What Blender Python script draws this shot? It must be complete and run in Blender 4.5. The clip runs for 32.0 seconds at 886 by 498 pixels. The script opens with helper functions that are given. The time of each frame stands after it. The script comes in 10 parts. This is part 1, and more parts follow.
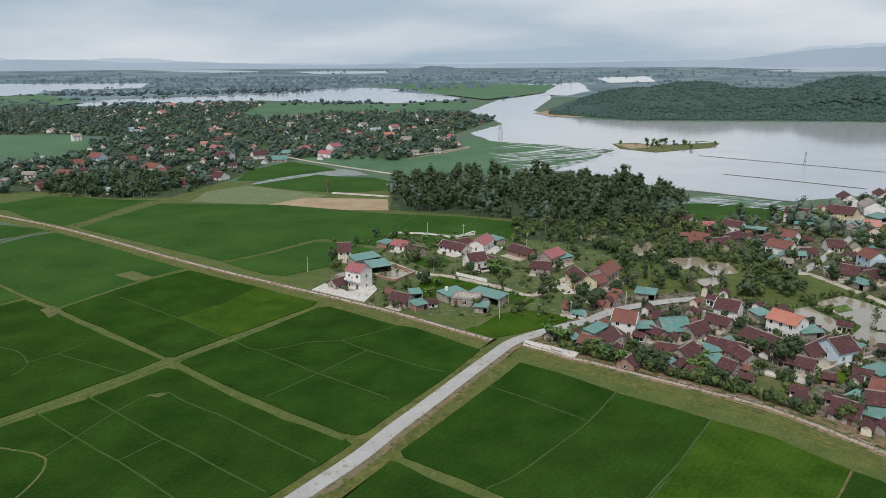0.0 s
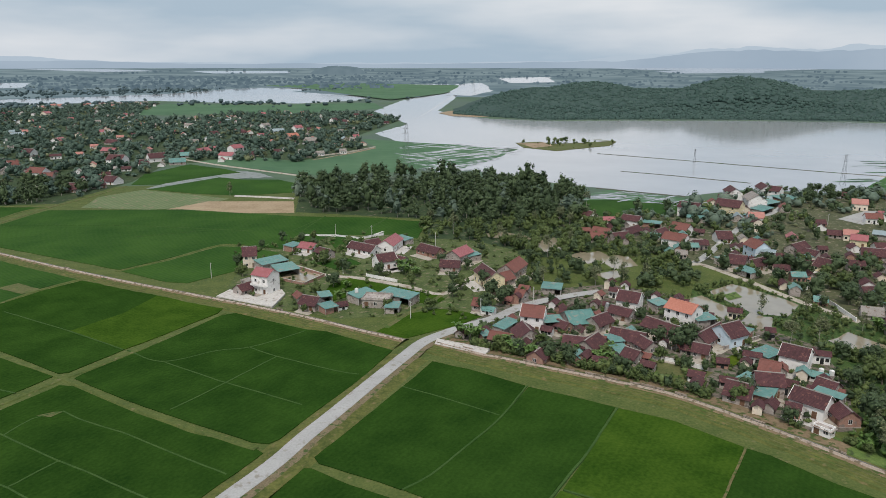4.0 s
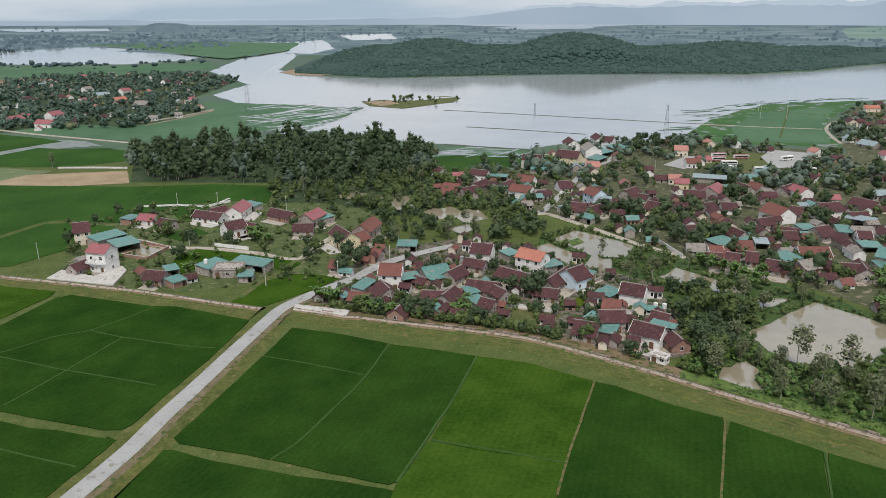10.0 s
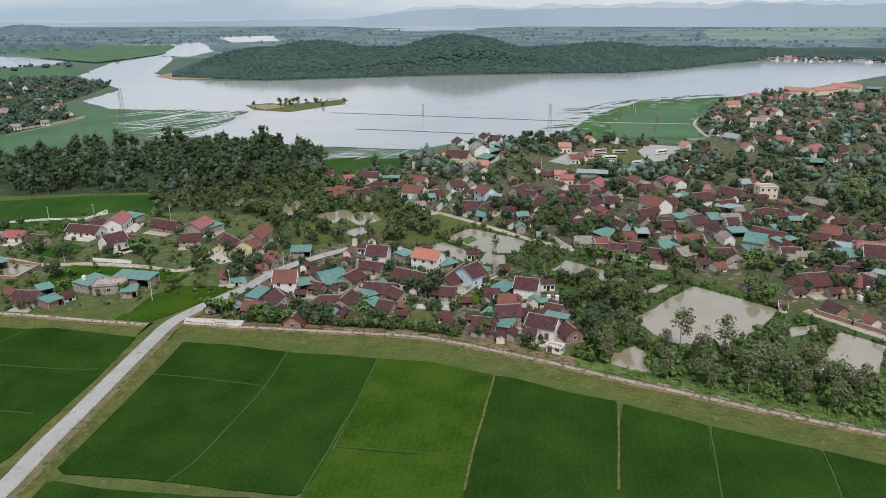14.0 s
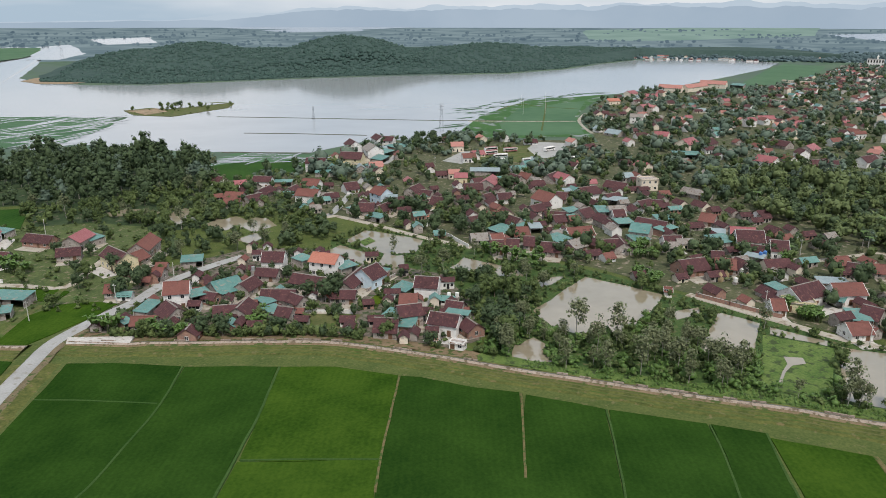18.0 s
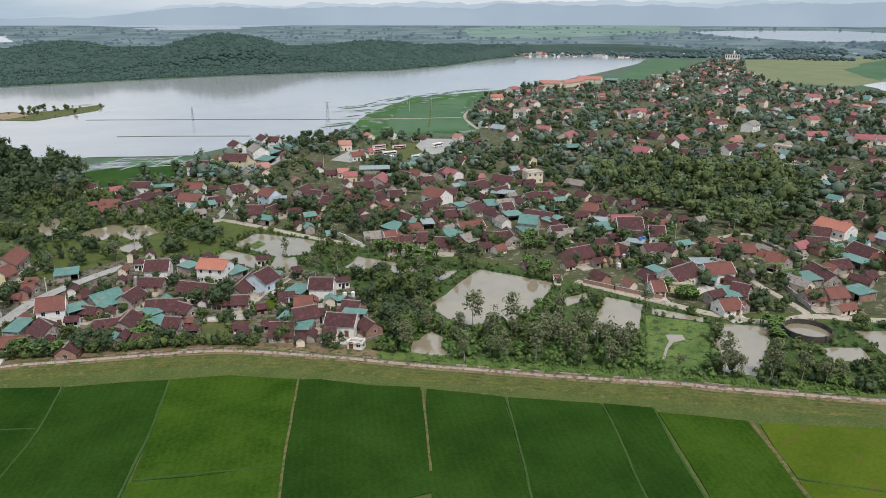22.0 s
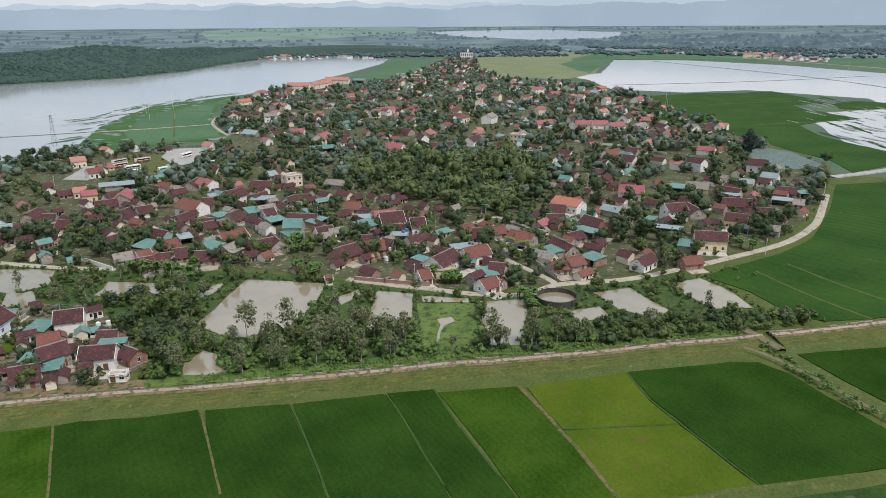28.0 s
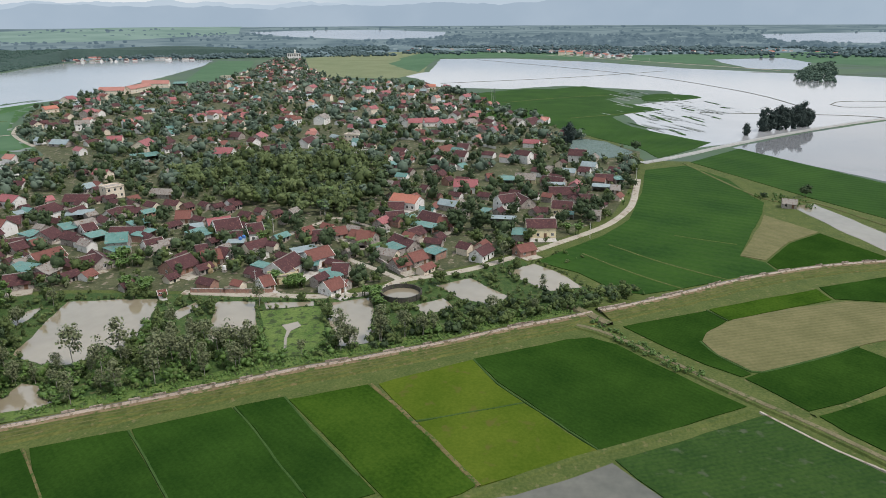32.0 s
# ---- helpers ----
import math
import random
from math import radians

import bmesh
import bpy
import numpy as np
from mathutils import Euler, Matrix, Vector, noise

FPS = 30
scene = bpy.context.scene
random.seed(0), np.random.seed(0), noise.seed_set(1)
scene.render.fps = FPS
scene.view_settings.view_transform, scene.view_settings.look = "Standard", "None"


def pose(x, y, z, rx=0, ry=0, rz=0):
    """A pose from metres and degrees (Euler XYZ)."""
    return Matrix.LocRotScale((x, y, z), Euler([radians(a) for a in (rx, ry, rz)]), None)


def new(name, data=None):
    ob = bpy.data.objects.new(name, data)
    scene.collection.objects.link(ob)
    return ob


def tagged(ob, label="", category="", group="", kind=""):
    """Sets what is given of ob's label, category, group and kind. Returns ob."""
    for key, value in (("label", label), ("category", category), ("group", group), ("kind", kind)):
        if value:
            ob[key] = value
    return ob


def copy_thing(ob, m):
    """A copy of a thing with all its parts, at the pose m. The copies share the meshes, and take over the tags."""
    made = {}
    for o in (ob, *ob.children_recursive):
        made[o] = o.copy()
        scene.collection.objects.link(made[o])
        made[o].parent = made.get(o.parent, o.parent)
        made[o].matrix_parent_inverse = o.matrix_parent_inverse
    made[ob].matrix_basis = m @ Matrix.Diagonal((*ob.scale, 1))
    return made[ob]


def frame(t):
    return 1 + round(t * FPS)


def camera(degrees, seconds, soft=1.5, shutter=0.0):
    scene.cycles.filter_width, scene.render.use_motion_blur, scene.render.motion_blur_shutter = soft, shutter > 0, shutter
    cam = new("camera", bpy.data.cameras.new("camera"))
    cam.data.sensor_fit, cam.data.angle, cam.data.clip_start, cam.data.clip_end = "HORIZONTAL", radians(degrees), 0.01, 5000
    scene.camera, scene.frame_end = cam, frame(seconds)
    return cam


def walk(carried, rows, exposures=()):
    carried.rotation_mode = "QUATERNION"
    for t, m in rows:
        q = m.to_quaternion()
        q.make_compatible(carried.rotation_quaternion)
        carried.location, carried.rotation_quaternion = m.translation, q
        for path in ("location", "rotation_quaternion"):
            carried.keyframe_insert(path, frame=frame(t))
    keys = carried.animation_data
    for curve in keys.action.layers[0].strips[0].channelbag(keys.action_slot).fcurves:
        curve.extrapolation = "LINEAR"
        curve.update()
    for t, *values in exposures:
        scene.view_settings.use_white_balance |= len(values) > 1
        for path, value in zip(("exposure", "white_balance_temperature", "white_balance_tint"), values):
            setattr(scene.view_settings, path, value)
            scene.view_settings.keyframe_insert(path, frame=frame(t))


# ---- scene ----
cam = camera(63.66, 32.0, soft=0.8)
PATH = [
    (0.0, 0.00, 0.00, 96.90, 75.34, 0.26, -0.47),
    (0.5, -0.03, 0.05, 96.89, 75.35, 0.19, -1.41),
    (1.0, -0.06, 0.09, 96.88, 75.38, 0.18, -2.39),
    (1.5, -0.09, 0.14, 96.87, 75.39, 0.05, -3.27),
    (2.0, -0.13, 0.18, 96.87, 75.40, 0.02, -4.23),
    (2.5, -0.16, 0.23, 96.86, 75.43, -0.00, -5.18),
    (3.0, -0.19, 0.27, 96.85, 75.44, 0.03, -6.12),
    (3.5, -0.23, 0.32, 96.84, 75.44, -0.01, -7.05),
    (5.5, -0.38, 0.50, 96.80, 74.44, -0.02, -10.80),
    (6.0, -0.42, 0.54, 96.79, 73.93, 0.02, -11.79),
    (6.5, -0.46, 0.58, 96.78, 73.31, 0.02, -12.75),
    (7.0, -0.51, 0.62, 96.77, 72.68, 0.02, -13.73),
    (7.5, -0.55, 0.66, 96.76, 72.06, 0.03, -14.74),
    (8.0, -0.59, 0.70, 96.75, 72.02, 0.03, -15.88),
    (8.5, -0.64, 0.74, 96.74, 72.04, 0.04, -16.92),
    (9.0, -0.69, 0.78, 96.73, 72.07, 0.06, -18.05),
    (9.5, -0.73, 0.82, 96.72, 72.11, 0.06, -19.13),
    (10.0, -0.78, 0.86, 96.71, 72.12, 0.04, -20.21),
    (10.5, -0.83, 0.89, 96.70, 72.14, 0.07, -21.34),
    (11.0, -0.88, 0.93, 96.69, 72.14, 0.06, -22.42),
    (11.5, -0.93, 0.96, 96.67, 72.16, 0.11, -23.57),
    (12.0, -0.99, 0.99, 96.66, 72.18, 0.14, -24.67),
    (12.5, -1.04, 1.03, 96.65, 72.21, 0.09, -25.77),
    (13.0, -1.10, 1.06, 96.64, 72.22, 0.09, -26.89),
    (13.5, -1.15, 1.09, 96.63, 72.22, 0.05, -27.99),
    (14.0, -1.21, 1.11, 96.61, 72.24, 0.00, -29.09),
    (14.5, -1.27, 1.14, 96.60, 72.26, 0.03, -30.17),
    (16.5, -1.52, 1.24, 96.55, 72.32, 0.03, -34.44),
    (17.0, -1.59, 1.26, 96.53, 72.35, 0.01, -35.53),
    (17.5, -1.66, 1.28, 96.52, 72.35, -0.01, -36.62),
    (18.0, -1.73, 1.29, 96.50, 72.33, -0.04, -37.72),
    (18.5, -1.80, 1.31, 96.49, 72.33, -0.05, -38.81),
    (19.0, -1.87, 1.32, 96.47, 72.30, -0.09, -39.90),
    (19.5, -1.94, 1.33, 96.46, 72.26, -0.15, -40.97),
    (20.0, -2.01, 1.34, 96.44, 72.25, -0.11, -42.13),
    (20.5, -2.09, 1.35, 96.42, 72.20, -0.17, -43.23),
    (21.0, -2.17, 1.36, 96.41, 72.18, -0.13, -44.37),
    (21.5, -2.25, 1.36, 96.39, 72.18, -0.10, -45.52),
    (22.0, -2.33, 1.37, 96.37, 72.17, -0.08, -46.74),
    (22.5, -2.41, 1.37, 96.36, 72.15, -0.10, -48.02),
    (23.0, -2.49, 1.37, 96.34, 72.17, -0.09, -49.39),
    (23.5, -2.58, 1.36, 96.32, 72.19, -0.06, -51.00),
    (24.0, -2.66, 1.36, 96.30, 72.21, 0.06, -52.73),
    (24.5, -2.75, 1.35, 96.29, 72.23, 0.12, -54.44),
    (25.0, -2.84, 1.34, 96.27, 72.21, 0.13, -56.17),
    (25.5, -2.93, 1.33, 96.25, 72.24, 0.19, -57.90),
    (27.5, -3.31, 1.26, 96.17, 72.27, 0.30, -64.66),
    (28.0, -3.41, 1.23, 96.15, 72.27, 0.32, -66.35),
    (28.5, -3.51, 1.21, 96.13, 72.26, 0.35, -68.04),
    (29.0, -3.62, 1.18, 96.10, 72.25, 0.34, -69.72),
    (29.5, -3.72, 1.15, 96.08, 72.25, 0.34, -71.42),
    (30.0, -3.83, 1.11, 96.06, 72.22, 0.35, -73.13),
    (30.5, -3.94, 1.08, 96.04, 72.23, 0.32, -74.82),
    (31.0, -4.05, 1.04, 96.01, 72.20, 0.38, -76.60),
    (31.5, -4.16, 0.99, 95.99, 72.20, 0.41, -78.30),
    (32.0, -4.27, 0.95, 95.97, 72.20, 0.30, -79.59),
]
walk(cam, [(t, pose(x, y, z, rx, ry, rz)) for t, x, y, z, rx, ry, rz in PATH], exposures=[(0.0, 0.16), (8.0, 0.18), (16.0, 0.25), (32.0, 0.30)])

# ---- sky and light ----
world = bpy.data.worlds.new("overcast_sky")
scene.world = world
world.use_nodes = True
wn, wl = world.node_tree.nodes, world.node_tree.links
wn.clear()
SUN_ELEVATION, SUN_TURN = 58.0, 200.0
sky = wn.new("ShaderNodeTexSky")
sky.sky_type, sky.sun_disc = "NISHITA", False
sky.sun_elevation, sky.sun_rotation = radians(SUN_ELEVATION), radians(SUN_TURN)
sky.air_density, sky.dust_density = 1.5, 3.0
dim = wn.new("ShaderNodeVectorMath")
dim.operation = "SCALE"
dim.inputs["Scale"].default_value = 0.1
wl.new(sky.outputs[0], dim.inputs[0])
coord = wn.new("ShaderNodeTexCoord")
squash = wn.new("ShaderNodeMapping")
squash.inputs["Scale"].default_value = (1.0, 1.0, 5.0)
squash.inputs["Location"].default_value = (0.9, 2.3, 0.6)
wl.new(coord.outputs["Generated"], squash.inputs[0])
puff = wn.new("ShaderNodeTexNoise")
puff.inputs["Scale"].default_value, puff.inputs["Detail"].default_value, puff.inputs["Roughness"].default_value = 1.7, 5.0, 0.5
wl.new(squash.outputs[0], puff.inputs["Vector"])
cloud = wn.new("ShaderNodeValToRGB")
cloud.color_ramp.elements[0].position, cloud.color_ramp.elements[0].color = 0.38, (0.375, 0.475, 0.575, 1)
cloud.color_ramp.elements[1].position, cloud.color_ramp.elements[1].color = 0.60, (0.675, 0.705, 0.745, 1)
wl.new(puff.outputs[0], cloud.inputs[0])
cover = wn.new("ShaderNodeMix")
cover.data_type = "RGBA"
cover.inputs["Factor"].default_value = 0.93
wl.new(dim.outputs[0], cover.inputs["A"])
wl.new(cloud.outputs[0], cover.inputs["B"])
back = wn.new("ShaderNodeBackground")
back.inputs["Strength"].default_value = 0.98
wl.new(cover.outputs["Result"], back.inputs[0])
wo = wn.new("ShaderNodeOutputWorld")
wl.new(back.outputs[0], wo.inputs[0])

sun = new("sun", bpy.data.lights.new("sun", "SUN"))
sun.data.energy, sun.data.angle, sun.data.color = 2.25, radians(9), (1.0, 0.95, 0.88)
sun.rotation_euler = (radians(90 - SUN_ELEVATION), 0, radians(180 - SUN_TURN))

# ---- materials ----


def material(name, low, high, size=1.0, rough=0.8, bump=0.0, patch=0.0, patch_size=20.0, per_piece=0.0, per_thing=0.0,
             metal=0.0, lines=None, stain=None, specular=0.35, tint=0.0):
    """A surface whose colour runs from low to high with a grain of size metres, and drifts over patches of patch_size metres.
    tint: share of each tree's own shade; lines: (spacing, turn, depth) of furrows, ribs or tile rows; stain: colour and share of blotches."""
    m = bpy.data.materials.new(name)
    m.use_nodes = True
    n, l = m.node_tree.nodes, m.node_tree.links
    n.clear()
    out, b = n.new("ShaderNodeOutputMaterial"), n.new("ShaderNodeBsdfPrincipled")
    l.new(b.outputs[0], out.inputs[0])
    b.inputs["Roughness"].default_value, b.inputs["Metallic"].default_value = rough, metal
    b.inputs["Specular IOR Level"].default_value = specular
    place = n.new("ShaderNodeNewGeometry")
    grain = n.new("ShaderNodeTexNoise")
    grain.inputs["Scale"].default_value, grain.inputs["Detail"].default_value = 1.0 / size, 4.0
    l.new(place.outputs["Position"], grain.inputs["Vector"])
    value = grain.outputs[0]
    stretch = n.new("ShaderNodeMapRange")
    stretch.inputs["From Min"].default_value, stretch.inputs["From Max"].default_value = 0.3, 0.7
    l.new(value, stretch.inputs[0])
    value = stretch.outputs[0]

    def blend(a, other, share):
        k = n.new("ShaderNodeMix")
        k.inputs["Factor"].default_value = share
        l.new(a, k.inputs["A"])
        l.new(other, k.inputs["B"])
        return k.outputs["Result"]

    if patch:
        big = n.new("ShaderNodeTexNoise")
        big.inputs["Scale"].default_value, big.inputs["Detail"].default_value = 1.0 / patch_size, 3.0
        l.new(place.outputs["Position"], big.inputs["Vector"])
        widen = n.new("ShaderNodeMapRange")
        widen.inputs["From Min"].default_value, widen.inputs["From Max"].default_value = 0.32, 0.68
        l.new(big.outputs[0], widen.inputs[0])
        value = blend(value, widen.outputs[0], patch)
    if per_piece:
        value = blend(value, place.outputs["Random Per Island"], per_piece)
    if tint:
        own = n.new("ShaderNodeAttribute")
        own.attribute_name = "tint"
        value = blend(value, own.outputs["Fac"], tint)
    if per_thing:
        info = n.new("ShaderNodeObjectInfo")
        value = blend(value, info.outputs["Random"], per_thing)
    height = grain.outputs[0]
    if lines:
        spacing, turn, depth = lines
        turned = n.new("ShaderNodeMapping")
        turned.inputs["Rotation"].default_value = (0, 0, radians(turn))
        co = n.new("ShaderNodeTexCoord")
        l.new(co.outputs["Object"], turned.inputs[0])
        wave = n.new("ShaderNodeTexWave")
        wave.inputs["Scale"].default_value = 0.314 / spacing
        wave.inputs["Distortion"].default_value, wave.inputs["Detail"].default_value = 0.6, 1.0
        wave.inputs["Detail Scale"].default_value = 0.3
        l.new(turned.outputs[0], wave.inputs[0])
        value = blend(value, wave.outputs["Fac"], depth)
        height = wave.outputs["Fac"]
    mix = n.new("ShaderNodeMix")
    mix.data_type = "RGBA"
    mix.inputs["A"].default_value, mix.inputs["B"].default_value = (*low, 1), (*high, 1)
    l.new(value, mix.inputs["Factor"])
    colour = mix.outputs["Result"]
    if stain:
        tint, share, stain_size = stain
        blot = n.new("ShaderNodeTexNoise")
        blot.inputs["Scale"].default_value, blot.inputs["Detail"].default_value = 1.0 / stain_size, 6.0
        l.new(place.outputs["Position"], blot.inputs["Vector"])
        cut = n.new("ShaderNodeMapRange")
        cut.inputs["From Min"].default_value, cut.inputs["From Max"].default_value = 0.62 - share * 0.3, 0.72 - share * 0.3
        l.new(blot.outputs[0], cut.inputs[0])
        over = n.new("ShaderNodeMix")
        over.data_type = "RGBA"
        over.inputs["B"].default_value = (*tint, 1)
        l.new(cut.outputs[0], over.inputs["Factor"])
        l.new(colour, over.inputs["A"])
        colour = over.outputs["Result"]
    l.new(colour, b.inputs["Base Color"])
    if bump:
        relief = n.new("ShaderNodeBump")
        relief.inputs["Strength"].default_value, relief.inputs["Distance"].default_value = 0.6, bump
        l.new(height, relief.inputs["Height"])
        l.new(relief.outputs[0], b.inputs["Normal"])
    return m


def water(name, low, high, size, rough, ripple, gloss=0.5, ior=1.5):
    m = material(name, low, high, size, rough, ripple, patch=0.5, patch_size=size * 6, specular=gloss)
    for node in m.node_tree.nodes:
        if node.type == "BSDF_PRINCIPLED":
            node.inputs["IOR"].default_value = ior
    return m


ROWS_TURN = 38.3
RICE = [
    material("young_rice", (0.0094, 0.0300, 0.0056), (0.0330, 0.0750, 0.0128), 0.7, 0.75, 0.15, 0.55, 14.0, lines=(1.7, ROWS_TURN, 0.06), per_thing=0.12, specular=0.0),
    material("dense_rice", (0.0094, 0.0300, 0.0056), (0.0340, 0.0755, 0.0128), 0.7, 0.75, 0.15, 0.55, 17.0, lines=(1.7, ROWS_TURN, 0.06), per_thing=0.12, specular=0.0),
    material("ripening_rice", (0.046, 0.083, 0.009), (0.100, 0.132, 0.018), 0.8, 0.75, 0.15, 0.55, 14.0, stain=((0.095, 0.098, 0.025), 0.1, 5.0), per_thing=0.1, specular=0.0),
    material("bright_rice", (0.0140, 0.0425, 0.0056), (0.0570, 0.1040, 0.0135), 0.8, 0.75, 0.15, 0.55, 13.0, lines=(1.7, ROWS_TURN, 0.06), per_thing=0.12, specular=0.0),
    material("sparse_rice", (0.014, 0.041, 0.009), (0.044, 0.084, 0.019), 0.9, 0.7, 0.1, 0.4, 12.0, lines=(1.4, -25, 0.14), stain=((0.075, 0.092, 0.055), 0.03, 4.0), specular=0.05),
    material("flooded_rice", (0.026, 0.082, 0.020), (0.058, 0.132, 0.034), 2.5, 0.7, 0.1, 0.5, 40.0, stain=((0.22, 0.24, 0.24), 0.24, 14.0), specular=0.1),
    material("pale_meadow", (0.120, 0.150, 0.070), (0.205, 0.220, 0.122), 3.0, 0.85, 0.1, 0.5, 60.0, specular=0.2),
    material("straw_stubble", (0.092, 0.096, 0.036), (0.184, 0.164, 0.078), 1.1, 0.9, 0.1, 0.5, 9.0, lines=(1.8, -25, 0.22), specular=0.2),
    material("ploughed_soil", (0.240, 0.175, 0.105), (0.370, 0.285, 0.190), 1.5, 0.9, 0.1, 0.5, 12.0, specular=0.2),
    # Paler, greyer rice: the haze over far fields is in this base colour.
    material("hazed_far_rice", (0.038, 0.098, 0.046), (0.084, 0.156, 0.080), 12.0, 0.85, 0.0, 0.6, 90.0, per_thing=0.15, specular=0.2),
    material("shore_rice", (0.0115, 0.042, 0.0065), (0.040, 0.091, 0.0145), 2.0, 0.75, 0.12, 0.6, 32.0, lines=(6.0, 24, 0.05), per_thing=0.1, specular=0.05),
    # Lighter, bluer copy of the rice, tinted for haze on distant paddies.
    material("hazed_distant_rice", (0.0125, 0.045, 0.0078), (0.046, 0.100, 0.0190), 1.5, 0.75, 0.12, 0.6, 30.0, lines=(2.4, ROWS_TURN, 0.06), per_thing=0.15, specular=0.02),
]
GRASS = material("bank_grass", (0.036, 0.054, 0.011), (0.136, 0.138, 0.038), 0.9, 0.9, 0.14, 0.5, 5.0, stain=((0.15, 0.12, 0.055), 0.10, 2.2), specular=0.2)
BUND = material("bund_grass", (0.040, 0.068, 0.014), (0.108, 0.126, 0.036), 0.8, 0.9, 0.12, 0.4, 7.0, stain=((0.14, 0.13, 0.06), 0.06, 2.2), specular=0.2)
THIN_BUND = material("thin_bund", (0.024, 0.060, 0.013), (0.058, 0.102, 0.028), 0.6, 0.9, 0.08, 0.4, 6.0, specular=0.1)
DRY_LINE = material("dry_bund", (0.085, 0.078, 0.030), (0.190, 0.150, 0.075), 0.6, 0.92, 0.06, 0.4, 3.0, stain=((0.05, 0.09, 0.02), 0.35, 1.2), specular=0.1)
VERGE = material("dry_verge", (0.058, 0.078, 0.024), (0.140, 0.132, 0.054), 0.8, 0.92, 0.1, 0.45, 6.0, stain=((0.06, 0.10, 0.02), 0.3, 4.0), specular=0.2)
# Plain green pushed towards blue to suggest haze over the distance.
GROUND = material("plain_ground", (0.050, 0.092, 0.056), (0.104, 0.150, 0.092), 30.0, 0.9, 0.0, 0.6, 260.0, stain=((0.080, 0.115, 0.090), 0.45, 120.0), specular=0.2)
YARD = material("village_ground", (0.034, 0.048, 0.022), (0.118, 0.118, 0.062), 1.3, 0.92, 0.25, 0.5, 10.0, stain=((0.25, 0.200, 0.160), 0.16, 3.0), specular=0.2)
GARDEN = material("garden_soil", (0.014, 0.034, 0.013), (0.060, 0.084, 0.036), 1.5, 0.92, 0.25, 0.5, 14.0, stain=((0.16, 0.13, 0.095), 0.06, 5.0), specular=0.2)
LAWN = material("hamlet_grass", (0.030, 0.056, 0.016), (0.114, 0.138, 0.050), 1.0, 0.92, 0.06, 0.5, 6.0, stain=((0.19, 0.155, 0.105), 0.17, 2.4), specular=0.2)
PAVED = material("trodden_yard", (0.060, 0.052, 0.040), (0.235, 0.195, 0.162), 1.2, 0.92, 0.08, 0.5, 6.0, stain=((0.036, 0.062, 0.020), 0.42, 2.6), specular=0.2)
TRACK = material("field_track", (0.105, 0.095, 0.052), (0.205, 0.178, 0.105), 0.7, 0.92, 0.05, 0.4, 5.0, stain=((0.06, 0.085, 0.025), 0.2, 1.8), specular=0.2)
# Same haze-blue cast as the hill trees, so gaps between crowns vanish.
HILL_FLOOR = material("hazed_forest_floor", (0.036, 0.062, 0.056), (0.062, 0.096, 0.084), 9.0, 0.9, 0.0, 0.4, 90.0, specular=0.1)
WEED = material("lush_weeds", (0.042, 0.092, 0.018), (0.150, 0.200, 0.056), 0.8, 0.85, 0.3, 0.5, 6.0, stain=((0.045, 0.066, 0.024), 0.3, 2.6), specular=0.2)
MARSH = material("marsh_plants", (0.018, 0.050, 0.012), (0.076, 0.116, 0.032), 0.9, 0.85, 0.35, 0.45, 5.0, stain=((0.10, 0.10, 0.045), 0.12, 2.5), specular=0.2)
CABBAGE = material("cabbage_leaves", (0.085, 0.130, 0.125), (0.185, 0.240, 0.235), 0.9, 0.8, 0.3, 0.3, 8.0, stain=((0.06, 0.09, 0.05), 0.35, 0.8), specular=0.2)
BLUE = material("blue_plastic", (0.06, 0.16, 0.42), (0.10, 0.24, 0.52), 0.5, 0.4)
THATCH = material("rice_straw", (0.22, 0.16, 0.09), (0.40, 0.31, 0.18), 0.3, 0.95, 0.05, 0.4, 2.0)
EARTH = material("bare_earth", (0.210, 0.150, 0.095), (0.360, 0.275, 0.190), 0.9, 0.95, 0.06, 0.5, 7.0, stain=((0.07, 0.10, 0.03), 0.15, 3.0), specular=0.2)
BROWN_EARTH = material("brown_earth", (0.120, 0.085, 0.048), (0.250, 0.185, 0.118), 0.8, 0.95, 0.06, 0.5, 5.0, stain=((0.06, 0.085, 0.025), 0.35, 2.0), specular=0.15)
CONCRETE_ROAD = material("concrete_road", (0.27, 0.265, 0.255), (0.39, 0.385, 0.375), 0.6, 0.85, 0.01, 0.5, 9.0, stain=((0.24, 0.22, 0.19), 0.12, 2.5))
LANE = material("village_lane", (0.30, 0.26, 0.21), (0.45, 0.41, 0.35), 0.8, 0.9, 0.02, 0.5, 8.0, stain=((0.22, 0.17, 0.12), 0.2, 3.0))
SLAB = material("pale_concrete", (0.38, 0.355, 0.33), (0.58, 0.545, 0.51), 0.9, 0.85, 0.01, 0.4, 5.0, stain=((0.30, 0.26, 0.22), 0.15, 1.5))
BRICKWORK = material("canal_brick", (0.205, 0.155, 0.122), (0.43, 0.355, 0.300), 0.5, 0.9, 0.05, 0.4, 4.0, per_thing=0.35, stain=((0.13, 0.100, 0.065), 0.36, 1.4))
LAKE = water("lake_water", (0.33, 0.335, 0.35), (0.43, 0.43, 0.445), 60.0, 0.09, 0.004)
STILL_WATER = water("still_flood_water", (0.17, 0.175, 0.19), (0.24, 0.245, 0.26), 40.0, 0.04, 0.002)
MUD_WATER = water("muddy_pond_water", (0.240, 0.200, 0.138), (0.305, 0.260, 0.190), 6.0, 0.03, 0.001, 1.0, 1.85)
CANAL_WATER = water("canal_water", (0.09, 0.09, 0.075), (0.15, 0.145, 0.12), 3.0, 0.06, 0.002)
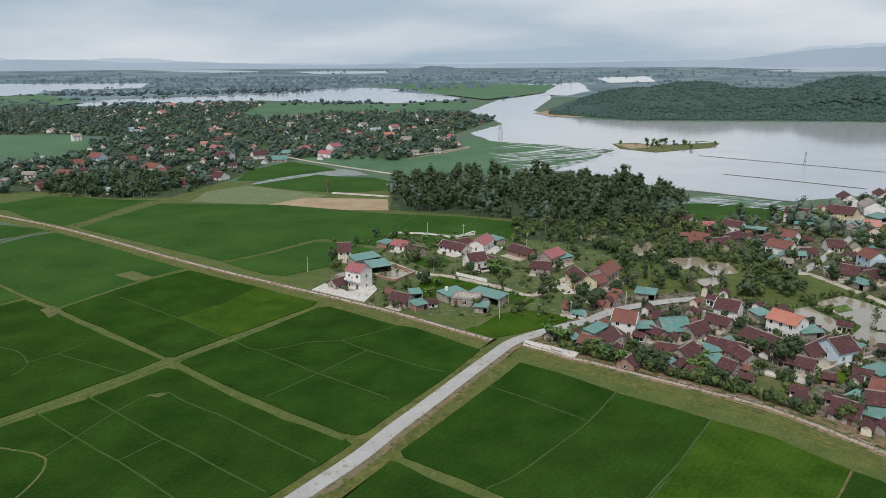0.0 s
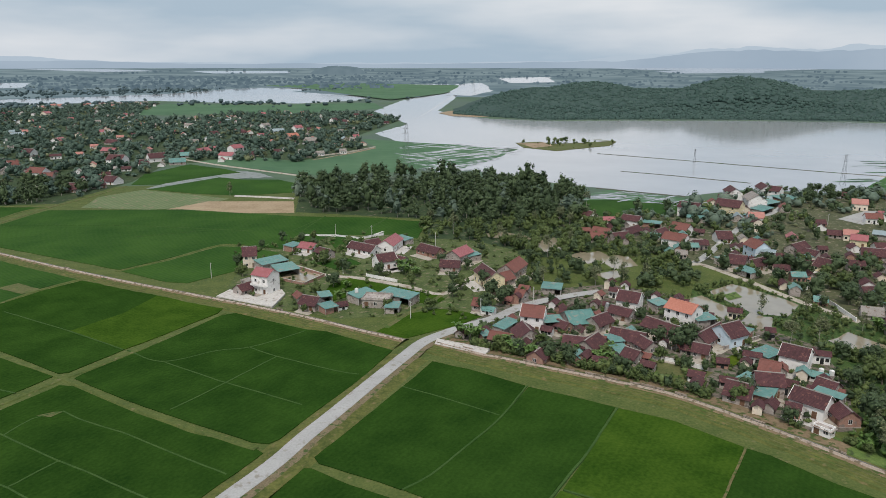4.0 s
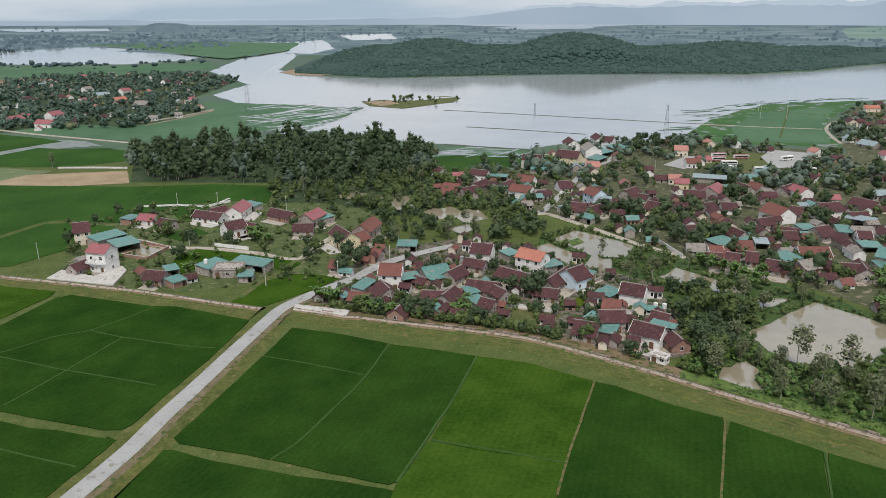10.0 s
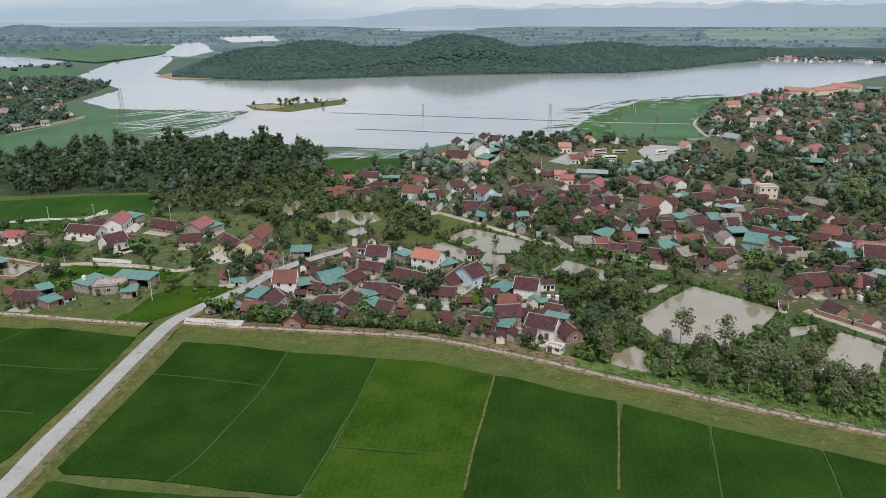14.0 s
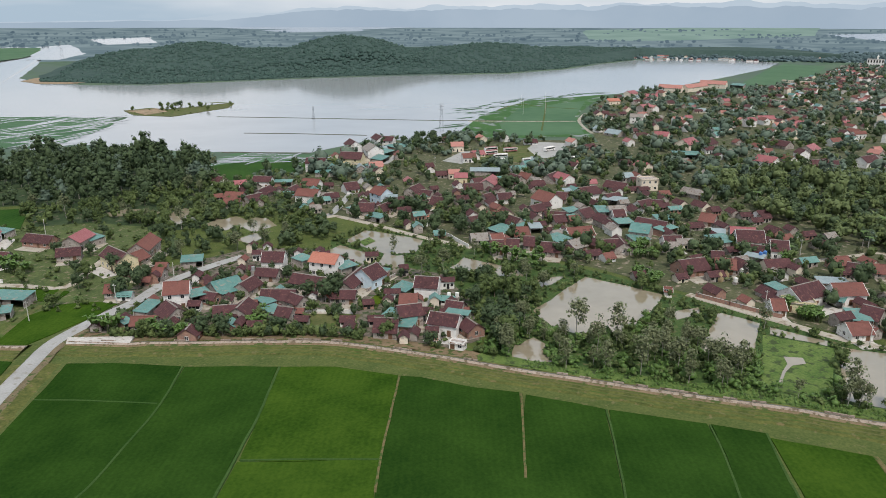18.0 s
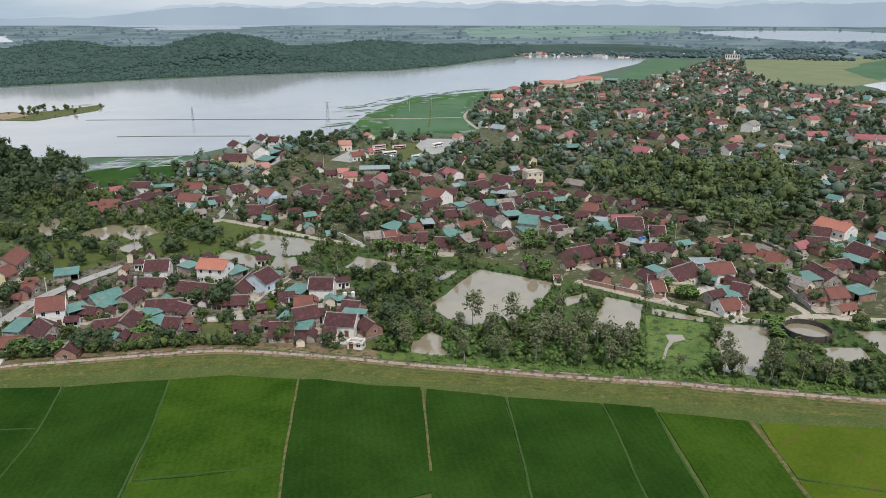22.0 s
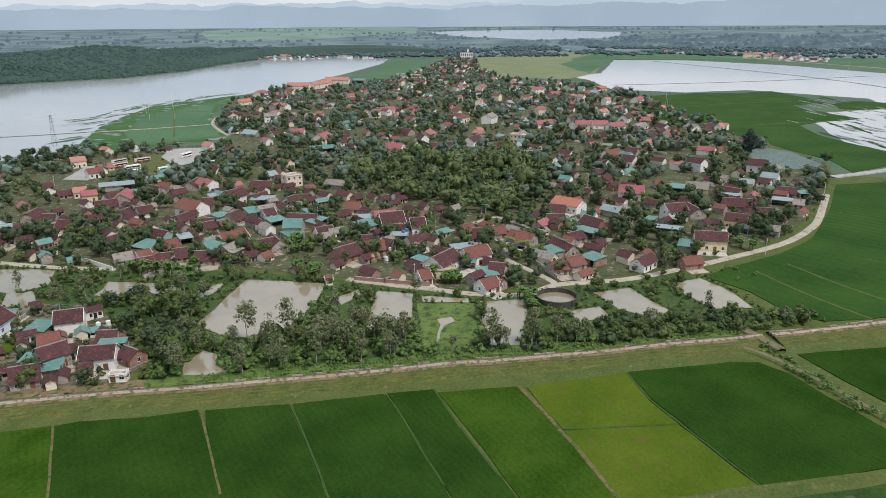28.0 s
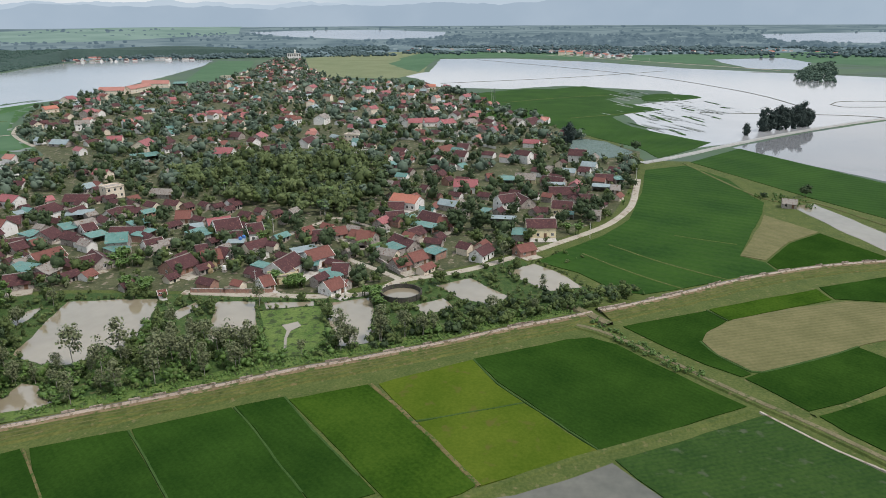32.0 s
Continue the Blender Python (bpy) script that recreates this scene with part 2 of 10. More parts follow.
ROOFS = {
    "d": material("dark_tile", (0.034, 0.014, 0.016), (0.112, 0.045, 0.048), 0.7, 0.85, 0.05, 0.45, 3.0, per_thing=0.25, lines=(0.35, 90, 0.25), stain=((0.150, 0.066, 0.056), 0.16, 0.9)),
    "r": material("red_tile", (0.118, 0.044, 0.036), (0.225, 0.090, 0.072), 0.6, 0.8, 0.05, 0.4, 3.0, per_thing=0.25, lines=(0.35, 90, 0.2), stain=((0.13, 0.06, 0.05), 0.15, 1.0)),
    "o": material("orange_tile", (0.350, 0.125, 0.085), (0.450, 0.188, 0.135), 0.7, 0.75, 0.04, 0.3, 4.0, lines=(0.35, 90, 0.15)),
    "n": material("faded_pink_tile", (0.330, 0.140, 0.115), (0.440, 0.215, 0.180), 0.7, 0.8, 0.04, 0.3, 4.0, per_thing=0.2, lines=(0.35, 90, 0.15)),
    "p": material("crimson_sheet", (0.240, 0.066, 0.072), (0.370, 0.140, 0.145), 1.2, 0.5, 0.04, 0.4, 4.0, per_thing=0.3, lines=(0.3, 0, 0.15), metal=0.1),
    "g": material("teal_sheet", (0.060, 0.165, 0.150), (0.170, 0.310, 0.280), 1.4, 0.5, 0.04, 0.4, 4.0, per_thing=0.35, lines=(0.3, 0, 0.15), metal=0.1, stain=((0.26, 0.23, 0.19), 0.12, 1.5)),
    "k": material("weathered_sheet", (0.170, 0.145, 0.125), (0.320, 0.295, 0.275), 0.9, 0.85, 0.04, 0.4, 3.0, per_thing=0.25, lines=(0.25, 0, 0.2), stain=((0.14, 0.09, 0.06), 0.2, 1.0)),
    "s": material("bluish_sheet", (0.190, 0.245, 0.262), (0.350, 0.405, 0.415), 1.2, 0.5, 0.03, 0.4, 4.0, per_thing=0.25, lines=(0.3, 0, 0.15), metal=0.15),
}
WALLS = {
    "w": material("white_plaster", (0.70, 0.67, 0.65), (0.84, 0.82, 0.80), 1.2, 0.85, 0.01, 0.4, 4.0, stain=((0.42, 0.38, 0.34), 0.12, 1.5)),
    "g": material("grey_plaster", (0.24, 0.205, 0.185), (0.46, 0.41, 0.375), 1.0, 0.9, 0.01, 0.45, 3.0, stain=((0.16, 0.13, 0.11), 0.22, 1.3)),
    "y": material("yellow_plaster", (0.62, 0.52, 0.32), (0.74, 0.66, 0.46), 1.2, 0.85, 0.01, 0.4, 4.0, stain=((0.40, 0.33, 0.24), 0.12, 1.4)),
    "b": material("pale_blue_plaster", (0.46, 0.57, 0.66), (0.60, 0.69, 0.75), 1.2, 0.85, 0.01, 0.4, 4.0, stain=((0.36, 0.40, 0.42), 0.1, 1.4)),
    "c": material("cream_plaster", (0.66, 0.55, 0.44), (0.77, 0.69, 0.58), 1.2, 0.85, 0.01, 0.4, 4.0, stain=((0.42, 0.36, 0.30), 0.1, 1.4)),
    "k": material("bare_brick", (0.25, 0.13, 0.10), (0.40, 0.245, 0.19), 0.5, 0.9, 0.02, 0.4, 2.5, stain=((0.20, 0.17, 0.15), 0.2, 1.2)),
}
OLD_CONCRETE = material("mossy_concrete", (0.034, 0.032, 0.028), (0.100, 0.090, 0.076), 0.8, 0.92, 0.02, 0.4, 3.0, stain=((0.05, 0.065, 0.03), 0.2, 1.0))
TRIM = material("white_trim", (0.62, 0.60, 0.58), (0.76, 0.75, 0.73), 0.8, 0.8)
GLASS_DARK = material("shaded_glass", (0.012, 0.014, 0.016), (0.035, 0.038, 0.040), 0.6, 0.12, specular=0.6)
FRAME_WOOD = material("painted_wood", (0.16, 0.085, 0.045), (0.27, 0.16, 0.09), 0.4, 0.6)
DOOR_WOOD = material("door_wood", (0.10, 0.05, 0.03), (0.20, 0.11, 0.065), 0.3, 0.6)
BARK = material("bark", (0.10, 0.08, 0.06), (0.24, 0.20, 0.16), 0.3, 0.95, 0.02, per_thing=0.3)
PALE_BARK = material("pale_bark", (0.20, 0.18, 0.15), (0.38, 0.35, 0.31), 0.4, 0.9, 0.02, per_thing=0.3)
POLE = material("concrete_pole", (0.44, 0.42, 0.39), (0.60, 0.58, 0.55), 0.5, 0.85)
DULL_STEEL = material("dull_steel", (0.10, 0.105, 0.11), (0.19, 0.195, 0.20), 0.8, 0.6, metal=0.3)
WET_EARTH = material("wet_earth", (0.050, 0.052, 0.042), (0.120, 0.115, 0.090), 1.2, 0.85, 0.05, 0.4, 8.0, stain=((0.04, 0.07, 0.025), 0.3, 4.0))
ROW_CROPS = material("row_crops", (0.070, 0.115, 0.042), (0.165, 0.190, 0.095), 1.2, 0.85, 0.15, 0.45, 14.0, lines=(4.0, 20, 0.35), stain=((0.20, 0.165, 0.11), 0.15, 5.0), specular=0.2)
DROWNED = material("drowned_weeds", (0.150, 0.168, 0.155), (0.250, 0.262, 0.255), 3.0, 0.5, 0.02, 0.5, 12.0, stain=((0.07, 0.10, 0.06), 0.25, 6.0), specular=0.3)
GRAVEL = material("road_gravel", (0.105, 0.085, 0.052), (0.215, 0.170, 0.108), 0.5, 0.95, 0.06, 0.45, 3.0, stain=((0.055, 0.085, 0.025), 0.3, 1.5), specular=0.1)
METAL = material("galvanised_steel", (0.36, 0.37, 0.38), (0.50, 0.51, 0.52), 0.5, 0.5, metal=0.5)
LEAVES = {
    "mango": material("mango_leaves", (0.011, 0.025, 0.012), (0.098, 0.136, 0.064), 0.9, 0.65, per_piece=0.22, tint=0.38, specular=0.15),
    "light": material("light_leaves", (0.021, 0.041, 0.012), (0.146, 0.186, 0.066), 0.9, 0.65, per_piece=0.22, tint=0.38, specular=0.15),
    "dusty": material("eucalyptus_leaves", (0.054, 0.068, 0.034), (0.205, 0.222, 0.116), 0.6, 0.6, per_piece=0.35, tint=0.25, specular=0.2),
    "bamboo": material("bamboo_leaves", (0.038, 0.060, 0.020), (0.166, 0.204, 0.084), 1.2, 0.65, 0.0, 0.4, 9.0, per_piece=0.22, tint=0.35, specular=0.15),
    "banana": material("banana_leaves", (0.042, 0.092, 0.019), (0.136, 0.216, 0.055), 0.6, 0.55, per_piece=0.4, per_thing=0.2, specular=0.3),
    # Far village green lifted towards blue, haze put into the leaf colour.
    "grove": material("hazed_bluish_leaves", (0.032, 0.060, 0.046), (0.120, 0.168, 0.130), 3.0, 0.8, 0.0, 0.3, 60.0, per_piece=0.2, tint=0.4, specular=0.1),
    # Paled and greyed to stand for haze over the upper village.
    "upper": material("hazed_pale_leaves", (0.044, 0.074, 0.054), (0.172, 0.215, 0.164), 2.0, 0.75, 0.0, 0.3, 40.0, per_piece=0.2, tint=0.4, specular=0.1),
    "pine": material("casuarina_needles", (0.018, 0.030, 0.028), (0.080, 0.102, 0.092), 1.5, 0.75, per_piece=0.3, tint=0.3, specular=0.05),
    # Hill green shifted to blue, with distance haze in the base colour.
    "forest": material("hazed_forest_leaves", (0.032, 0.062, 0.054), (0.078, 0.120, 0.104), 5.0, 0.8, 0.0, 0.35, 140.0, per_piece=0.2, tint=0.3, specular=0.05),
    # Blue-grey leaf colour that carries the haze over the far plain.
    "far": material("hazed_far_leaves", (0.052, 0.084, 0.092), (0.108, 0.148, 0.152), 6.0, 0.9, 0.0, 0.4, 200.0, per_piece=0.3, specular=0.05),
}


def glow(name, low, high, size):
    """Self-lit colour for the distance; the grey-blue of wet-air haze is put in."""
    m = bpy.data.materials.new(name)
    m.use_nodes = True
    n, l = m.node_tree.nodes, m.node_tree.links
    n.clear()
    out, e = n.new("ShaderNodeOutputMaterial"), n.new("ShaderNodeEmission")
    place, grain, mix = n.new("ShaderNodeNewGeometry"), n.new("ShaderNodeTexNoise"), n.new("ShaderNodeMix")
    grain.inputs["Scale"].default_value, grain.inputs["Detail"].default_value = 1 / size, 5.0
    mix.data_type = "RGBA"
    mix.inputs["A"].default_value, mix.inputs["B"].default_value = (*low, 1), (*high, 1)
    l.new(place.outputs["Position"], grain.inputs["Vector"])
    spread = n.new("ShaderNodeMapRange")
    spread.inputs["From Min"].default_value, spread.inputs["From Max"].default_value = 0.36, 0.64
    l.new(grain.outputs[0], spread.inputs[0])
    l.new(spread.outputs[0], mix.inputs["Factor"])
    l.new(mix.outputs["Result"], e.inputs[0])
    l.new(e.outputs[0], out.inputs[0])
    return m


# Haze tones as emission: these distant pieces glow instead of taking light.
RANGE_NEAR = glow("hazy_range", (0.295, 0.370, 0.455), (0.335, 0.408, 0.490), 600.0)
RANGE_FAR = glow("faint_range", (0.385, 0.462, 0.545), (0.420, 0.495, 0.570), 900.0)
FAR_PLAIN = glow("hazed_far_plain", (0.115, 0.166, 0.192), (0.195, 0.258, 0.280), 170.0)
FAR_FIELD = glow("hazed_far_fields", (0.165, 0.250, 0.225), (0.220, 0.310, 0.280), 200.0)
FAR_MOUND = glow("hazed_far_mound", (0.125, 0.178, 0.208), (0.150, 0.205, 0.236), 60.0)
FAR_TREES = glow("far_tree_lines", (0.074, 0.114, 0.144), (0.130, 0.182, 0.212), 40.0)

# ---- mesh tools ----


def thing(name, x=0.0, y=0.0, z=0.0, turn=0.0, label="", category="", group="", kind=""):
    ob = new(name)
    ob.empty_display_size = 0.5
    ob.matrix_basis = pose(x, y, z, 0, 0, turn)
    return tagged(ob, label, category, group, kind)


def mesh_of(name, bm, mat):
    me = bpy.data.meshes.new(name)
    bm.to_mesh(me)
    bm.free()
    me.materials.append(mat)
    return me


def part(name, bm, mat, parent, label="", at=None):
    """One mesh under a thing or a part."""
    me = bm if isinstance(bm, bpy.types.Mesh) else mesh_of(name, bm, mat)
    ob = new(name, me)
    ob.parent = parent
    if at is not None:
        ob.matrix_basis = at
    return tagged(ob, label)


def box(bm, x0, y0, z0, x1, y1, z1):
    v = [bm.verts.new(c) for c in ((x0, y0, z0), (x1, y0, z0), (x1, y1, z0), (x0, y1, z0), (x0, y0, z1), (x1, y0, z1), (x1, y1, z1), (x0, y1, z1))]
    for f in ((3, 2, 1, 0), (4, 5, 6, 7), (0, 1, 5, 4), (1, 2, 6, 5), (2, 3, 7, 6), (3, 0, 4, 7)):
        bm.faces.new([v[i] for i in f])
    return v


def boxes(*spans):
    bm = bmesh.new()
    for s in spans:
        box(bm, *s)
    return bm


def slab(bm, corners, thick):
    """A sheet of four corners with a thickness downward."""
    top = [bm.verts.new(c) for c in corners]
    low = [bm.verts.new((c[0], c[1], c[2] - thick)) for c in corners]
    n = len(corners)
    bm.faces.new(top)
    bm.faces.new(low[::-1])
    for i in range(n):
        j = (i + 1) % n
        bm.faces.new((top[j], top[i], low[i], low[j]))


def fast_mesh(name, verts, faces, mat, smooth=False, tint=None):
    """A mesh from arrays: verts (n, 3), faces (m, 3 or 4); tint: each vertex's own shade."""
    me = bpy.data.meshes.new(name)
    m, k = faces.shape
    me.vertices.add(len(verts))
    me.vertices.foreach_set("co", np.ascontiguousarray(verts, dtype=np.float32).ravel())
    me.loops.add(m * k)
    me.loops.foreach_set("vertex_index", np.ascontiguousarray(faces, dtype=np.int32).ravel())
    me.polygons.add(m)
    me.polygons.foreach_set("loop_start", np.arange(0, m * k, k, dtype=np.int32))
    me.polygons.foreach_set("loop_total", np.full(m, k, dtype=np.int32))
    if smooth:
        me.polygons.foreach_set("use_smooth", np.ones(m, dtype=bool))
    me.update(calc_edges=True)
    if tint is not None:
        me.attributes.new("tint", "FLOAT", "POINT").data.foreach_set("value", np.ascontiguousarray(tint, dtype=np.float32))
    me.materials.append(mat)
    return me


def inside(px, py, poly):
    """Which of the points lie in the polygon."""
    hit = np.zeros(np.shape(px), dtype=bool)
    n = len(poly)
    for i in range(n):
        (x0, y0), (x1, y1) = poly[i], poly[(i + 1) % n]
        if y0 != y1:
            hit ^= ((y0 > py) != (y1 > py)) & (px < (x1 - x0) * (py - y0) / (y1 - y0) + x0)
    return hit


def to_line(px, py, pts):
    """The distance of points from a line of several legs."""
    best = np.full(np.shape(px), 1e9)
    for (x0, y0), (x1, y1) in zip(pts, pts[1:]):
        dx, dy = x1 - x0, y1 - y0
        s = np.clip(((px - x0) * dx + (py - y0) * dy) / (dx * dx + dy * dy + 1e-9), 0, 1)
        best = np.minimum(best, np.hypot(px - x0 - s * dx, py - y0 - s * dy))
    return best


def wavy(pts, step, sway, closed=True):
    """The outline with points every step metres, swaying sideways a little."""
    out = []
    n = len(pts)
    for i in range(n if closed else n - 1):
        a, b = Vector(pts[i]), Vector(pts[(i + 1) % n])
        k = max(1, int((b - a).length / step))
        for j in range(k):
            p = a.lerp(b, j / k)
            d = noise.noise_vector((p.x / (step * 3), p.y / (step * 3), 4.0)) + 0.6 * noise.noise_vector((p.x / step, p.y / step, 9.0))
            out.append((p.x + sway * d.x, p.y + sway * d.y))
    if not closed:
        out.append(tuple(pts[-1]))
    return out


def smooth_line(pts, step=4.0):
    """A rounded line through the points."""
    out = []
    n = len(pts)
    for i in range(n - 1):
        p0, p1, p2, p3 = (Vector(pts[max(0, min(n - 1, i + j))]) for j in (-1, 0, 1, 2))
        k = max(1, int((p2 - p1).length / step))
        for j in range(k):
            s = j / k
            q = 0.5 * ((2 * p1) + (p2 - p0) * s + (2 * p0 - 5 * p1 + 4 * p2 - p3) * s * s + (3 * p1 - p0 - 3 * p2 + p3) * s ** 3)
            out.append((q.x, q.y))
    out.append(tuple(pts[-1]))
    return out


LAYERS = [0.0]


def layer():
    """A hair's height of its own for each flat piece, so that no two lie in one plane."""
    LAYERS[0] = (LAYERS[0] + 0.0041) % 0.041
    return LAYERS[0]


def far_z(r):
    """The plain lifts gently towards the far range."""
    return 58.0 * np.clip((r - 2200.0) / 2300.0, 0.0, 1.15) ** 1.5


def lift(x, y):
    return float(far_z(math.hypot(x, y)))


def sheet(name, pts, z, mat, label, category, step=6.0, sway=0.6, rise=0.0, kind="structure", parent=None):
    """A flat piece of land or water with an uneven edge; rise: height of its edge above the ground."""
    edge = wavy(pts, step, sway)
    z += layer()
    if math.hypot(*pts[0]) > 2450:
        z += 2.5
    bm = bmesh.new()
    top = [bm.verts.new((x, y, z + lift(x, y))) for x, y in edge]
    f = bm.faces.new(top)
    f.normal_update()
    if f.normal.z < 0:
        f.normal_flip()
    if rise:
        low = [bm.verts.new((x, y, z - rise)) for x, y in edge]
        for i in range(len(top)):
            j = (i + 1) % len(top)
            bm.faces.new((top[i], top[j], low[j], low[i]))
    bmesh.ops.triangulate(bm, faces=[f], ngon_method="EAR_CLIP")
    bmesh.ops.recalc_face_normals(bm, faces=bm.faces)
    ob = new(name, mesh_of(name, bm, mat))
    if parent:
        ob.parent = parent
    return tagged(ob, label, category, kind=kind)


def ribbon(name, pts, profile, mat, label="", category="", kind="structure", step=4.0, sway=0.0, parent=None):
    """A strip that follows a line; profile: (side, height) across it, from its left to its right."""
    line = smooth_line(pts, step)
    if sway:
        line = wavy(line, step, sway, closed=False)
    bm = bmesh.new()
    rows = []
    for i, (x, y) in enumerate(line):
        a, b = line[max(0, i - 1)], line[min(len(line) - 1, i + 1)]
        d = Vector((b[0] - a[0], b[1] - a[1])).normalized()
        jog = 1.0 + (0.12 * noise.noise((x / 5, y / 5, 2.0)) if sway else 0.0)
        rows.append([bm.verts.new((x - d.y * -s * jog, y + d.x * -s * jog, h + lift(x, y))) for s, h in profile])
    for r0, r1 in zip(rows, rows[1:]):
        for k in range(len(profile) - 1):
            bm.faces.new((r0[k], r0[k + 1], r1[k + 1], r1[k]))
    ob = new(name, mesh_of(name, bm, mat))
    if parent:
        ob.parent = parent
    return tagged(ob, label, category, kind=kind)


def strip(name, pts, width, height, mat, label, category, step=4.0, sway=0.15, foot=0.4):
    w = width / 2
    height += layer()
    return ribbon(name, pts, ((-w - foot, 0.0), (-w, height), (w, height), (w + foot, 0.0)), mat, label, category, step=step, sway=sway)


# places kept free of trees and fill houses
TAKEN_ROUND, TAKEN_LINES, TAKEN_AREAS = [], [], []


def free(px, py, gap=0.0, lines=True):
    ok = np.ones(np.shape(px), dtype=bool)
    for x, y, r in TAKEN_ROUND:
        ok &= (px - x) ** 2 + (py - y) ** 2 > (r + gap) ** 2
    if lines:
        for pts, w in TAKEN_LINES:
            ok &= to_line(px, py, pts) > w + gap * 0.5
    for poly in TAKEN_AREAS:
        ok &= ~inside(px, py, poly)
    return ok


def scatter(poly, count, rng, gap=0.0, clear=True):
    """Random places in a polygon that are free."""
    p = np.array(poly)
    lo, hi = p.min(0), p.max(0)
    got = np.zeros((0, 2))
    for _ in range(12):
        c = rng.uniform(lo, hi, (count * 3, 2))
        c = c[inside(c[:, 0], c[:, 1], poly)]
        if clear and len(c):
            c = c[free(c[:, 0], c[:, 1], gap)]
        got = np.vstack((got, c))
        if len(got) >= count:
            break
    return got[:count]


# ---- buildings ----
ROOF_WORDS = {"n": "faded pink tiled roof", "d": "weathered dark red tiled roof", "r": "red tiled roof", "o": "bright orange tiled roof", "p": "crimson sheet-metal roof",
              "g": "teal corrugated sheet roof", "k": "weathered grey-brown roof", "s": "pale bluish sheet roof"}
WALL_WORDS = {"w": "white-plastered", "g": "grey-plastered", "y": "yellow-plastered", "b": "pale blue", "c": "cream-plastered", "k": "bare brick"}


def opening(parent, name, x, y, z, w, h, side, near):
    """A door or window on a long (side 0, 2) or short (1, 3) wall, set proud of it."""
    turn = (0, 90, 180, 270)[side]
    bm = bmesh.new()
    t = 0.07
    box(bm, -w / 2 - t, -0.05, 0, -w / 2, 0.02, h + t)
    box(bm, w / 2, -0.05, 0, w / 2 + t, 0.02, h + t)
    box(bm, -w / 2, -0.05, h, w / 2, 0.02, h + t)
    if name == "window":
        box(bm, -w / 2 - t, -0.10, -t, w / 2 + t, 0.02, 0)
        box(bm, -0.03, -0.04, 0, 0.03, 0.02, h)
    if near:
        ob = part(name, bm, TRIM if name == "window" else FRAME_WOOD, parent, at=pose(x, y, z, 0, 0, turn))
        part("pane" if name == "window" else "door_leaf", boxes((-w / 2, -0.025, 0.01, w / 2, -0.005, h)), GLASS_DARK if name == "window" else DOOR_WOOD, ob)
    else:
        bm.free()
        part(name, boxes((-w / 2, -0.03, 0, w / 2, 0.0, h)), GLASS_DARK if name == "window" else DOOR_WOOD, parent, at=pose(x, y, z, 0, 0, turn))


